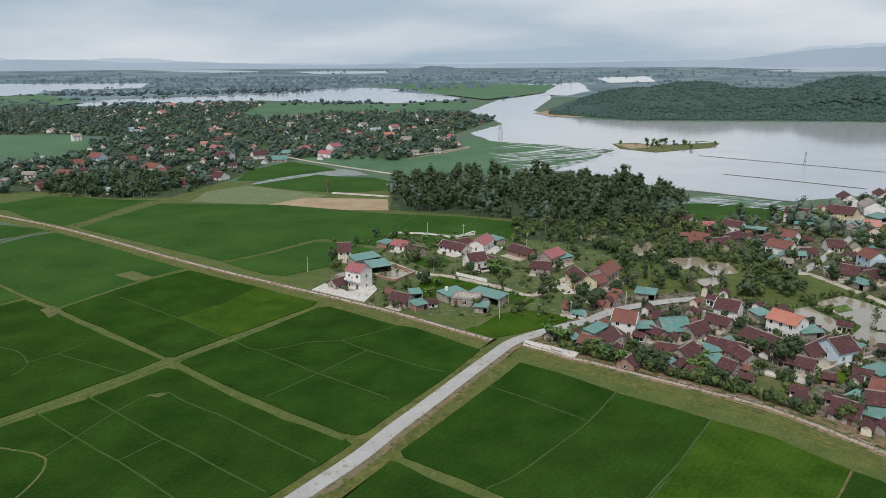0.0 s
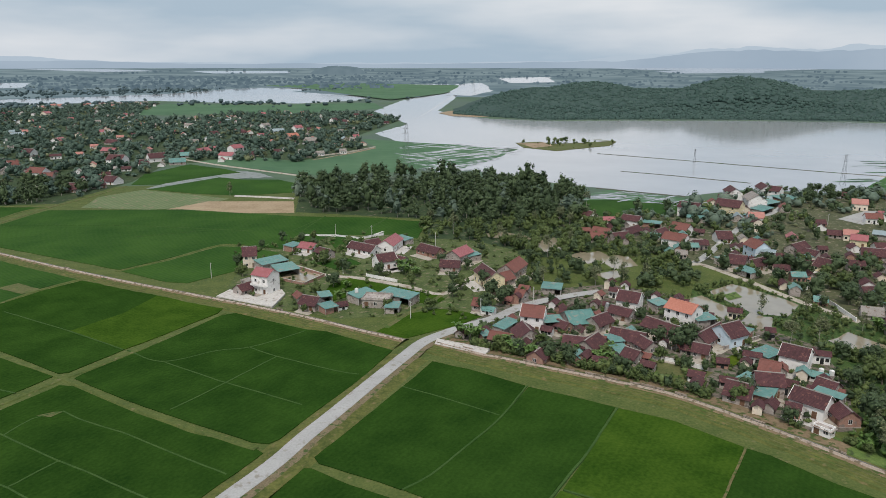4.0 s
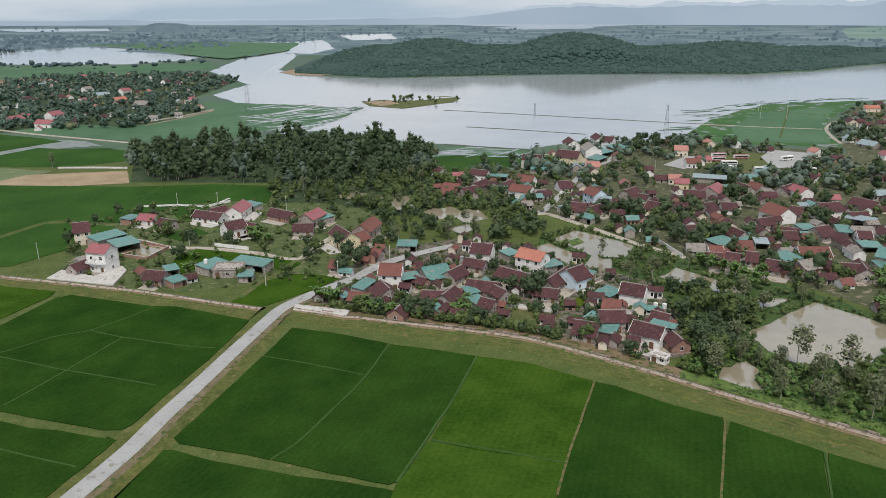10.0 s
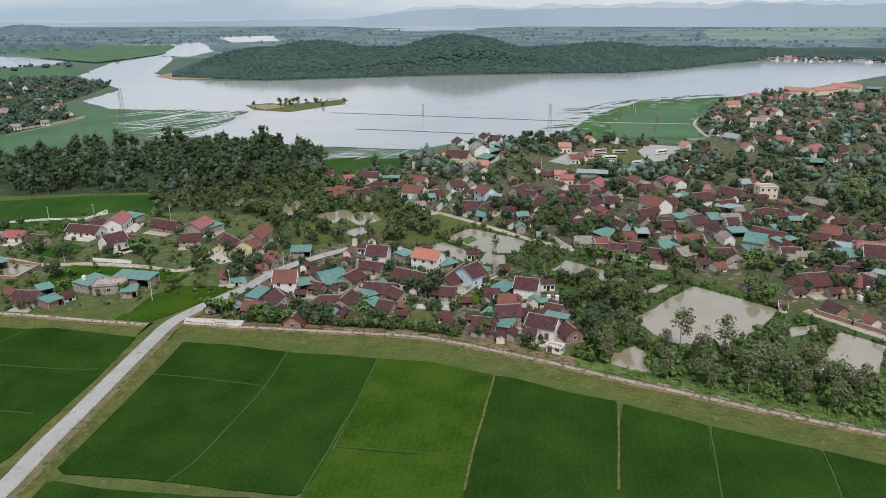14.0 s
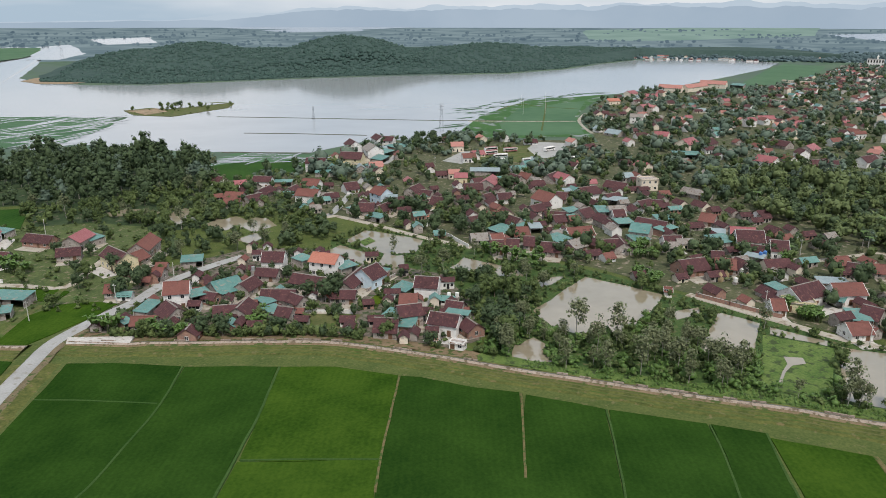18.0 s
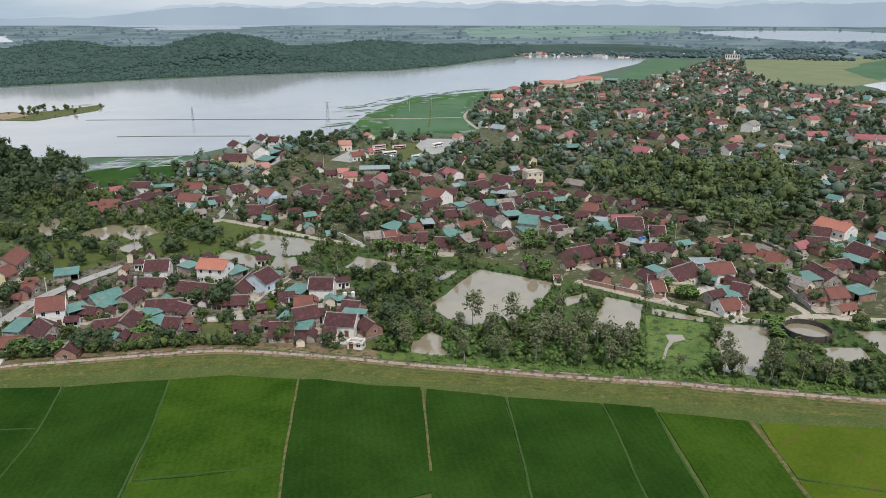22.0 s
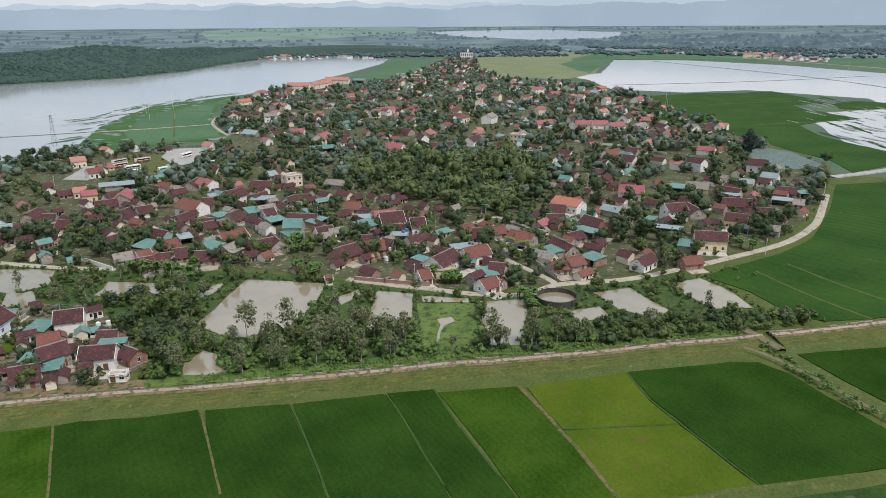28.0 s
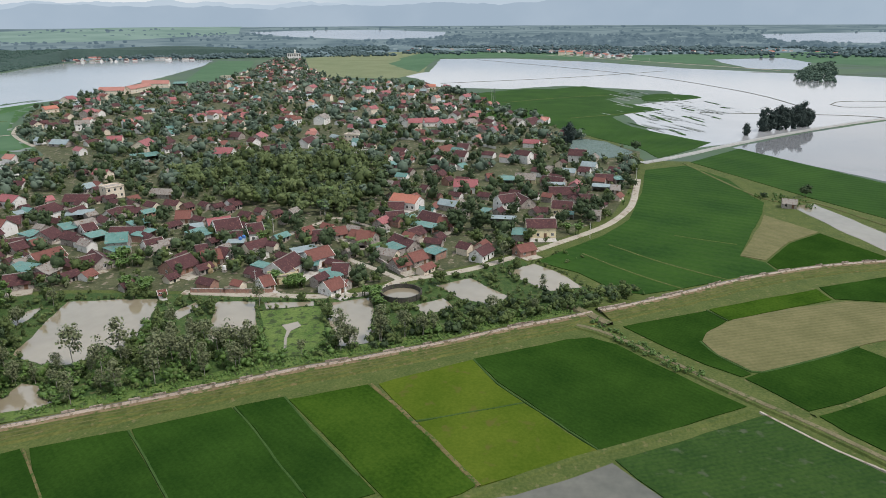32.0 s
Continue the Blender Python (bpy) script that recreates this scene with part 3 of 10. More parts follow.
def house(x, y, turn, length, depth, storeys, roof, wall, near=True, pitch=0.30, label=""):
    """A gabled house; its ridge runs along its own x."""
    h = 0.3 + (3.1 if storeys > 1.2 else 2.65) * storeys
    rise = depth * (pitch + 0.05 if roof in "drn" else pitch)
    L, D = length / 2, depth / 2
    words = label or f"{'two-storey' if storeys >= 1.9 else 'low' if storeys < 1.2 else 'tall single-storey'} {WALL_WORDS[wall]} house with a {ROOF_WORDS[roof]}"
    ob = thing("house", x, y, 0, turn, words, "house", "village houses")
    TAKEN_ROUND.append((x, y, max(L, D) * 0.9))
    # walls with gable ends, on a plinth
    bm = bmesh.new()
    low = [bm.verts.new(c) for c in ((-L, -D, 0), (L, -D, 0), (L, D, 0), (-L, D, 0))]
    top = [bm.verts.new(c) for c in ((-L, -D, h), (L, -D, h), (L, D, h), (-L, D, h))]
    apex = [bm.verts.new((-L, 0, h + rise - 0.12)), bm.verts.new((L, 0, h + rise - 0.12))]
    for a, b in ((0, 1), (2, 3)):
        bm.faces.new((low[a], low[b], top[b], top[a]))
    bm.faces.new((low[1], low[2], top[2], apex[1], top[1]))
    bm.faces.new((low[3], low[0], top[0], apex[0], top[3]))
    part("wall", bm, WALLS[wall], ob)
    if near:
        part("plinth", boxes((-L - 0.15, -D - 0.15, -0.2, L + 0.15, D + 0.15, 0.32)), WALLS["g"], ob)
    if near and storeys < 1.9:
        part("forecourt", boxes((-L * 0.95, -D - 0.16 - depth * 0.7, -0.2, L * 0.95, -D - 0.16, 0.24)), SLAB if wall in "wyb" else LANE, ob)
    if storeys >= 1.8:
        part("string_course", boxes((-L - 0.08, -D - 0.08, h / 2 - 0.1, L + 0.08, D + 0.08, h / 2 + 0.1)), TRIM, ob)
    # two roof slopes with eaves
    e, o = 0.55, 0.35
    drop = e * rise / D
    for s, nm in ((-1, "roof"), (1, "roof")):
        bm = bmesh.new()
        c = [(-L - o, s * (D + e), h - drop), (L + o, s * (D + e), h - drop), (L + o, 0, h + rise), (-L - o, 0, h + rise)]
        slab(bm, c if s < 0 else c[::-1], 0.12)
        part(nm, bm, ROOFS[roof], ob)
    bm = bmesh.new()
    slab(bm, [(-L - o - 0.03, -0.22, h + rise - 0.02), (L + o + 0.03, -0.22, h + rise - 0.02), (L + o + 0.03, 0.22, h + rise + 0.06), (-L - o - 0.03, 0.22, h + rise + 0.06)], 0.14)
    part("ridge_cap", bm, ROOFS[roof] if roof != "d" else ROOFS["k"], ob)
    if near and roof in "dr" and wall in "wyb":
        for sx in (-1, 1):
            bm = bmesh.new()
            for s in (-1, 1):
                c = [(sx * (L + o) - 0.07, s * (D + e), h - drop + 0.06), (sx * (L + o) + 0.07, s * (D + e), h - drop + 0.06), (sx * (L + o) + 0.07, 0, h + rise + 0.07), (sx * (L + o) - 0.07, 0, h + rise + 0.07)]
                slab(bm, c if s < 0 else c[::-1], 0.16)
            part("gable_coping", bm, TRIM if wall == "w" else WALLS["g"], ob)
    # doors and windows
    floors = 2 if storeys >= 1.8 else 1
    for f in range(floors):
        z0 = 0.35 + f * h / 2
        bays = max(2, int(length / 3.2)) if near else 2
        for side, yy in ((0, -D), (2, D)):
            for k in range(bays):
                xx = (k + 0.5) / bays * length - L
                if f == 0 and side == 0 and k == bays // 2:
                    opening(ob, "door", xx, yy, z0, 1.2, 2.1, side, near)
                else:
                    opening(ob, "window", xx, yy, z0 + 0.9, 1.1, 1.25, side, near)
            if not near:
                break
        for side, xx in ((1, L), (3, -L)):
            if near:
                opening(ob, "window", xx, 0, z0 + 0.9, 1.0, 1.2, side, near)
    return ob


def bulk_houses(name, rows, label):
    """Countless small houses between the others, joined by material. rows: x, y, turn, length, depth, height, roof, wall."""
    ob = thing(name, 0, 0, 0, 0, label, "houses", kind="stuff")
    walls, roofs = {}, {}
    dark = bmesh.new()
    for x, y, turn, length, depth, h, roof, wall in rows:
        m = pose(x, y, 0, 0, 0, turn)
        L, D, rise, e, o = length / 2, depth / 2, depth * 0.35, 0.55, 0.35
        bm = walls.setdefault(wall, bmesh.new())
        c = [bm.verts.new(m @ Vector(p)) for p in ((-L, -D, 0), (L, -D, 0), (L, D, 0), (-L, D, 0), (-L, -D, h), (L, -D, h), (L, D, h), (-L, D, h), (-L, 0, h + rise - 0.12), (L, 0, h + rise - 0.12))]
        for f in ((0, 1, 5, 4), (2, 3, 7, 6), (1, 2, 6, 9, 5), (3, 0, 4, 8, 7)):
            bm.faces.new([c[i] for i in f])
        bm = roofs.setdefault(roof, bmesh.new())
        for s in (-1, 1):
            q = [(-L - o, s * (D + e), h - e * rise / D), (L + o, s * (D + e), h - e * rise / D), (L + o, 0, h + rise), (-L - o, 0, h + rise)]
            slab(bm, [m @ Vector(p) for p in (q if s < 0 else q[::-1])], 0.12)
        for k in range(3):
            xx = (k - 1) * length / 3.2
            tall = 2.1 if k == 1 else 1.2
            p = [m @ Vector((xx + u, -D - 0.03, (0.2 if k == 1 else 1.1) + v)) for u, v in ((-0.55, 0), (0.55, 0), (0.55, tall), (-0.55, tall))]
            dark.faces.new([dark.verts.new(v) for v in p])
    for k, bm in walls.items():
        tagged(part("walls", bm, WALLS[k], ob), kind="stuff")
    for k, bm in roofs.items():
        tagged(part("roofs", bm, ROOFS[k], ob), kind="stuff")
    tagged(part("openings", dark, GLASS_DARK, ob), kind="stuff")
    return ob


def flat_house(x, y, turn, length, depth, storeys, wall, label=""):
    """A concrete house with a flat roof and a parapet."""
    h = 0.3 + 3.3 * storeys
    L, D = length / 2, depth / 2
    ob = thing("flat_house", x, y, 0, turn, label or f"{WALL_WORDS[wall]} concrete house with a flat roof and parapet", "house", "village houses")
    TAKEN_ROUND.append((x, y, max(L, D)))
    part("wall", boxes((-L, -D, -0.1, L, D, h)), WALLS[wall], ob)
    part("roof_slab", boxes((-L - 0.35, -D - 0.35, h, L + 0.35, D + 0.35, h + 0.15)), WALLS["g"], ob)
    part("parapet", boxes((-L, -D, h + 0.15, L, -D + 0.15, h + 0.75), (-L, D - 0.15, h + 0.15, L, D, h + 0.75), (-L, -D + 0.15, h + 0.15, -L + 0.15, D - 0.15, h + 0.75), (L - 0.15, -D + 0.15, h + 0.15, L, D - 0.15, h + 0.75)), WALLS[wall], ob)
    n = max(1, round(storeys))
    for f in range(n):
        z0 = 0.4 + f * h / n
        bays = max(2, int(length / 3.0))
        for side, yy in ((0, -D), (2, D)):
            for k in range(bays):
                xx = (k + 0.5) / bays * length - L
                if f == 0 and side == 0 and k == 0:
                    opening(ob, "door", xx, yy, z0, 1.3, 2.2, side, True)
                else:
                    opening(ob, "window", xx, yy, z0 + 0.9, 1.2, 1.3, side, True)
        for side, xx in ((1, L), (3, -L)):
            opening(ob, "window", xx, 0, z0 + 0.9, 1.1, 1.3, side, True)
    return ob


def shed(x, y, turn, length, depth, height, roof, tilt=0.10):
    """A lean-to sheet roof on posts, with a wall at its back."""
    L, D = length / 2, depth / 2
    ob = thing("shed", x, y, 0, turn, f"open-sided yard shed with a {ROOF_WORDS[roof]} on posts", "shed", "yard sheds")
    TAKEN_ROUND.append((x, y, max(L, D) * 0.8))
    bm = bmesh.new()
    r = depth * tilt / 2
    slab(bm, [(-L, -D, height - r), (L, -D, height - r), (L, D, height + r), (-L, D, height + r)], 0.08)
    part("roof", bm, ROOFS[roof], ob)
    for sx in (-1, 1):
        for sy in (-1, 1):
            part("post", boxes((sx * (L - 0.3) - 0.07, sy * (D - 0.3) - 0.07, -0.1, sx * (L - 0.3) + 0.07, sy * (D - 0.3) + 0.07, height + sy * r * 0.9 - 0.08)), POLE, ob)
    part("back_wall", boxes((-L + 0.4, D - 0.75, -0.1, L - 0.4, D - 0.55, height + r * 0.6 - 0.15)), WALLS["g"], ob)
    side = WALLS["k"] if int(x * 7) % 3 == 0 else WALLS["g"]
    for sx in (-1, 1):
        part("side_wall", boxes((sx * (L - 0.5) - 0.09, -D + 0.9, -0.1, sx * (L - 0.5) + 0.09, D - 0.76, height - r - 0.12)), side, ob)
    if int(y * 5) % 2:
        part("front_wall", boxes((-L + 0.6, -D + 0.7, -0.1, L * 0.35, -D + 0.88, height - r - 0.1)), side, ob)
    return ob


def low_wall(pts, height, mat, label):
    """A garden wall with a coping and piers."""
    line = smooth_line(pts, 6.0)
    ob = thing("garden_wall", 0, 0, 0, 0, label, "wall", "garden walls")
    ribbon("wall", pts, ((-0.11, 0), (-0.11, height), (0.11, height), (0.11, 0)), mat, kind="", parent=ob)
    ribbon("coping", pts, ((-0.17, height + 0.002), (-0.17, height + 0.1), (0.17, height + 0.1), (0.17, height + 0.002)), TRIM if mat == WALLS["w"] else SLAB, kind="", parent=ob)
    for px_, py_ in line[::2]:
        part("pier", boxes((px_ - 0.2, py_ - 0.2, -0.1, px_ + 0.2, py_ + 0.2, height + 0.25)), mat, ob)
    return ob


def pole(x, y, height=7.5, arm=True):
    ob = thing("utility_pole", x, y, 0, (x * 13) % 180, "slender grey concrete utility pole beside the lane", "pole", "utility poles")
    bm = bmesh.new()
    bmesh.ops.create_cone(bm, cap_ends=True, segments=8, radius1=0.17, radius2=0.10, depth=height + 0.3, matrix=Matrix.Translation((0, 0, height / 2 - 0.15)))
    part("shaft", bm, POLE, ob)
    if arm:
        part("crossarm", boxes((-0.7, -0.16, height - 0.7, 0.7, -0.08, height - 0.6)), METAL, ob)
        for s in (-0.6, 0.0, 0.6):
            part("insulator", boxes((s - 0.05, -0.17, height - 0.6, s + 0.05, -0.07, height - 0.4)), TRIM, ob)
    return ob


def bus(x, y, turn, stripe):
    """A parked coach."""
    words = {"p": "maroon and white", "s": "blue and white", "w": "plain white"}[stripe]
    ob = thing("bus", x, y, 0.2, turn, f"{words} coach parked in the yard", "bus", "parked buses")
    bm = boxes((-5.5, -1.25, 0.45, 5.5, 1.25, 3.2))
    bmesh.ops.bevel(bm, geom=bm.edges[:], offset=0.18, segments=2)
    part("body", bm, WALLS["w"], ob)
    part("skirt", boxes((-5.4, -1.27, 0.5, 5.4, 1.27, 1.35)), ROOFS[stripe] if stripe != "w" else WALLS["w"], ob)
    part("roof", boxes((-5.2, -1.1, 3.2, 5.2, 1.1, 3.32)), ROOFS["p"] if stripe == "p" else WALLS["w"], ob)
    part("side_window", boxes((-4.9, -1.28, 1.6, 5.0, -1.255, 2.6)), GLASS_DARK, ob)
    part("side_window", boxes((-4.9, 1.255, 1.6, 5.0, 1.28, 2.6)), GLASS_DARK, ob)
    part("windscreen", boxes((5.505, -1.1, 1.4, 5.53, 1.1, 2.8)), GLASS_DARK, ob)
    for sx in (-3.6, 3.4):
        for sy in (-1.18, 1.18):
            bm = bmesh.new()
            bmesh.ops.create_cone(bm, cap_ends=True, segments=14, radius1=0.5, radius2=0.5, depth=0.3, matrix=pose(sx, sy, 0.5, 90))
            part("wheel", bm, GLASS_DARK, ob)
    return ob


def tank(x, y, radius):
    """A round concrete reservoir."""
    ob = thing("round_tank", x, y, 0, 0, "round tank of dark mossy concrete with murky water beside the lane", "tank")
    bm = bmesh.new()
    n = 48
    rows = []
    for i in range(n):
        c, s = math.cos(6.2832 * i / n), math.sin(6.2832 * i / n)
        rows.append([bm.verts.new((r * c, r * s, z)) for r, z in ((radius + 0.5, 0.0), (radius + 0.4, 2.1), (radius, 2.1), (radius, 0.2))])
    for i in range(n):
        for k in range(3):
            bm.faces.new((rows[i][k], rows[(i + 1) % n][k], rows[(i + 1) % n][k + 1], rows[i][k + 1]))
    part("wall", bm, OLD_CONCRETE, ob)
    bm = bmesh.new()
    bmesh.ops.create_circle(bm, cap_ends=True, segments=n, radius=radius + 0.05, matrix=Matrix.Translation((0, 0, 0.5)))
    part("water_surface", bm, MUD_WATER, ob)
    for i in range(6):
        a = 6.2832 * i / 6
        part("pier", boxes((math.cos(a) * (radius + 0.5) - 0.3, math.sin(a) * (radius + 0.5) - 0.3, 0, math.cos(a) * (radius + 0.5) + 0.3, math.sin(a) * (radius + 0.5) + 0.3, 2.4)), OLD_CONCRETE, ob)
    TAKEN_ROUND.append((x, y, radius + 1))
    return ob


def gate(x, y, turn):
    ob = thing("village_gate", x, y, 0, turn, "red-roofed village gate with pale pillars beside the ponds", "gate")
    for s in (-2, 2):
        part("pillar", boxes((s - 0.4, -0.4, 0, s + 0.4, 0.4, 4.2)), WALLS["c"], ob)
    part("beam", boxes((-2.8, -0.35, 4.2, 2.8, 0.35, 4.9)), WALLS["c"], ob)
    bm = bmesh.new()
    slab(bm, [(-3.3, -1.2, 4.9), (3.3, -1.2, 4.9), (2.9, 0, 5.8), (-2.9, 0, 5.8)], 0.15)
    slab(bm, [(-2.9, 0, 5.8), (2.9, 0, 5.8), (3.3, 1.2, 4.9), (-3.3, 1.2, 4.9)], 0.15)
    part("roof", bm, ROOFS["o"], ob)
    return ob


def haystack(x, y, size):
    ob = thing("haystack", x, y, 0, 0, "rounded brown rice-straw stack in a yard", "haystack", "haystacks")
    bm = bmesh.new()
    rows = []
    for r, z in ((1.0, 0.0), (1.15, 0.8), (1.0, 1.7), (0.55, 2.5), (0.08, 3.1)):
        rows.append([bm.verts.new((r * size * math.cos(6.2832 * i / 12) * (1 + 0.08 * math.sin(i * 5 + z)), r * size * math.sin(6.2832 * i / 12) * (1 + 0.08 * math.cos(i * 3 + z)), z * size)) for i in range(12)])
    for r0, r1 in zip(rows, rows[1:]):
        for i in range(12):
            bm.faces.new((r0[i], r0[(i + 1) % 12], r1[(i + 1) % 12], r1[i]))
    bm.faces.new(rows[-1])
    part("straw", bm, THATCH, ob)
    bm = bmesh.new()
    bmesh.ops.create_cone(bm, cap_ends=True, segments=6, radius1=0.07, radius2=0.05, depth=3.8 * size, matrix=Matrix.Translation((0, 0, 1.8 * size)))
    part("centre_pole", bm, BARK, ob)


def water_tank(x, y, z, mat, words):
    ob = thing("water_tank", x, y, 0, 0, words, "water tank", "water tanks")
    part("stand", boxes((-0.8, -0.8, 0, 0.8, 0.8, z)), WALLS["g"], ob)
    bm = bmesh.new()
    bmesh.ops.create_cone(bm, cap_ends=True, segments=16, radius1=0.75, radius2=0.75, depth=1.5, matrix=Matrix.Translation((0, 0, z + 0.75)))
    bmesh.ops.create_cone(bm, cap_ends=True, segments=16, radius1=0.75, radius2=0.2, depth=0.3, matrix=Matrix.Translation((0, 0, z + 1.66)))
    part("tank", bm, mat, ob)


def hall(x, y, turn, length, height):
    """A white hall with a bell tower."""
    L = length / 2
    ob = thing("church_hall", x, y, 0, turn, "tall white church-like hall with a bell tower at the village end", "hall")
    part("wall", boxes((-L, -6, -0.1, L, 6, height)), WALLS["w"], ob)
    part("roof_slab", boxes((-L - 0.5, -6.5, height, L + 0.5, 6.5, height + 0.5)), WALLS["g"], ob)
    for f in range(2):
        for k in range(6):
            c = (k + 0.5) / 6 * length - L
            part("window", boxes((c - 1.3, -6.06, 2.0 + f * height / 2, c + 1.3, -6.004, height * 0.4 + f * height / 2)), GLASS_DARK, ob)
    part("tower", boxes((-1.8 + L * 0.2, -2, height + 0.5, 1.8 + L * 0.2, 2, height * 1.3)), WALLS["w"], ob)
    bm = bmesh.new()
    bmesh.ops.create_cone(bm, cap_ends=True, segments=4, radius1=2.6, radius2=0.1, depth=height * 0.25, matrix=Matrix.Translation((L * 0.2, 0, height * 1.42)))
    part("spire", bm, WALLS["w"], ob)
    return ob


def pylon(x, y, height, turn):
    """A slim lattice tower."""
    ob = thing("pylon", x, y, 0, turn, "slim grey lattice power pylon standing in wet fields", "pylon", "pylons")

    def bar(a, b, r):
        bm = bmesh.new()
        a, b = Vector(a), Vector(b)
        bmesh.ops.create_cone(bm, cap_ends=False, segments=4, radius1=r, radius2=r, depth=(b - a).length, matrix=Matrix.Translation((a + b) / 2) @ (b - a).to_track_quat("Z", "Y").to_matrix().to_4x4())
        return bm

    w0, w1 = height * 0.07, height * 0.018
    foot = [(sx * w0, sy * w0, 0) for sx, sy in ((-1, -1), (1, -1), (1, 1), (-1, 1))]
    head = [(sx * w1, sy * w1, height) for sx, sy in ((-1, -1), (1, -1), (1, 1), (-1, 1))]
    for a, b in zip(foot, head):
        part("leg", bar(a, b, 0.075), DULL_STEEL, ob)
    for k in range(7):
        u, v = k / 7, (k + 1) / 7
        for i in range(4):
            a = Vector(foot[i]).lerp(Vector(head[i]), u)
            b = Vector(foot[(i + 1) % 4]).lerp(Vector(head[(i + 1) % 4]), v)
            part("brace", bar(a, b, 0.04), DULL_STEEL, ob)
    for z in (0.78, 0.88, 0.97):
        part("crossarm", bar((-height * 0.1, 0, height * z), (height * 0.1, 0, height * z), 0.08), DULL_STEEL, ob)


def canopy(x, y, turn):
    ob = thing("tent", x, y, 0, turn, "small orange pitched tarpaulin between house yards", "tent")
    bm = bmesh.new()
    slab(bm, [(-2, -2, 1.6), (2, -2, 1.6), (2, 0, 3.2), (-2, 0, 3.2)], 0.05)
    slab(bm, [(-2, 0, 3.2), (2, 0, 3.2), (2, 2, 1.6), (-2, 2, 1.6)], 0.05)
    part("cloth", bm, ROOFS["o"], ob)
    for sx in (-1.9, 1.9):
        part("pole", boxes((sx - 0.05, -0.05, 0, sx + 0.05, 0.05, 3.15)), POLE, ob)
        for sy in (-1.9, 1.9):
            part("pole", boxes((sx - 0.05, sy - 0.05, 0, sx + 0.05, sy + 0.05, 1.6)), POLE, ob)

# ---- plants ----


def lump(rng, fine=False):
    """A jagged rounded clump of foliage, of triangles."""
    g = (1 + 5 ** 0.5) / 2
    v = [(-1, g, 0), (1, g, 0), (-1, -g, 0), (1, -g, 0), (0, -1, g), (0, 1, g), (0, -1, -g), (0, 1, -g), (g, 0, -1), (g, 0, 1), (-g, 0, -1), (-g, 0, 1)]
    f = [(0, 11, 5), (0, 5, 1), (0, 1, 7), (0, 7, 10), (0, 10, 11), (1, 5, 9), (5, 11, 4), (11, 10, 2), (10, 7, 6), (7, 1, 8),
         (3, 9, 4), (3, 4, 2), (3, 2, 6), (3, 6, 8), (3, 8, 9), (4, 9, 5), (2, 4, 11), (6, 2, 10), (8, 6, 7), (9, 8, 1)]
    v, f = np.array(v) / math.hypot(1, g), np.array(f)
    if fine:
        f = f.reshape(-1, 3)
        a, b, c = v[f[:, 0]], v[f[:, 1]], v[f[:, 2]]
        mids = np.stack((a + b, b + c, c + a), 1)
        mids /= np.linalg.norm(mids, axis=2)[:, :, None]
        n = len(f)
        v = np.concatenate((a, b, c, mids[:, 0], mids[:, 1], mids[:, 2]))
        k = np.arange(n)
        f = np.concatenate((np.stack((k, k + 3 * n, k + 5 * n), 1), np.stack((k + 3 * n, k + n, k + 4 * n), 1), np.stack((k + 5 * n, k + 4 * n, k + 2 * n), 1), np.stack((k + 3 * n, k + 4 * n, k + 5 * n), 1)))
        ridge = np.sin(v @ np.array((6.1, 4.3, 7.7)) + rng.uniform(0, 6.28)) + np.sin(v @ np.array((-5.2, 8.4, 3.1)) + rng.uniform(0, 6.28))
        v = v * (1 + 0.09 * ridge)[:, None]
    else:
        v = v * rng.uniform(0.7, 1.2, (12, 1))
    return v, f


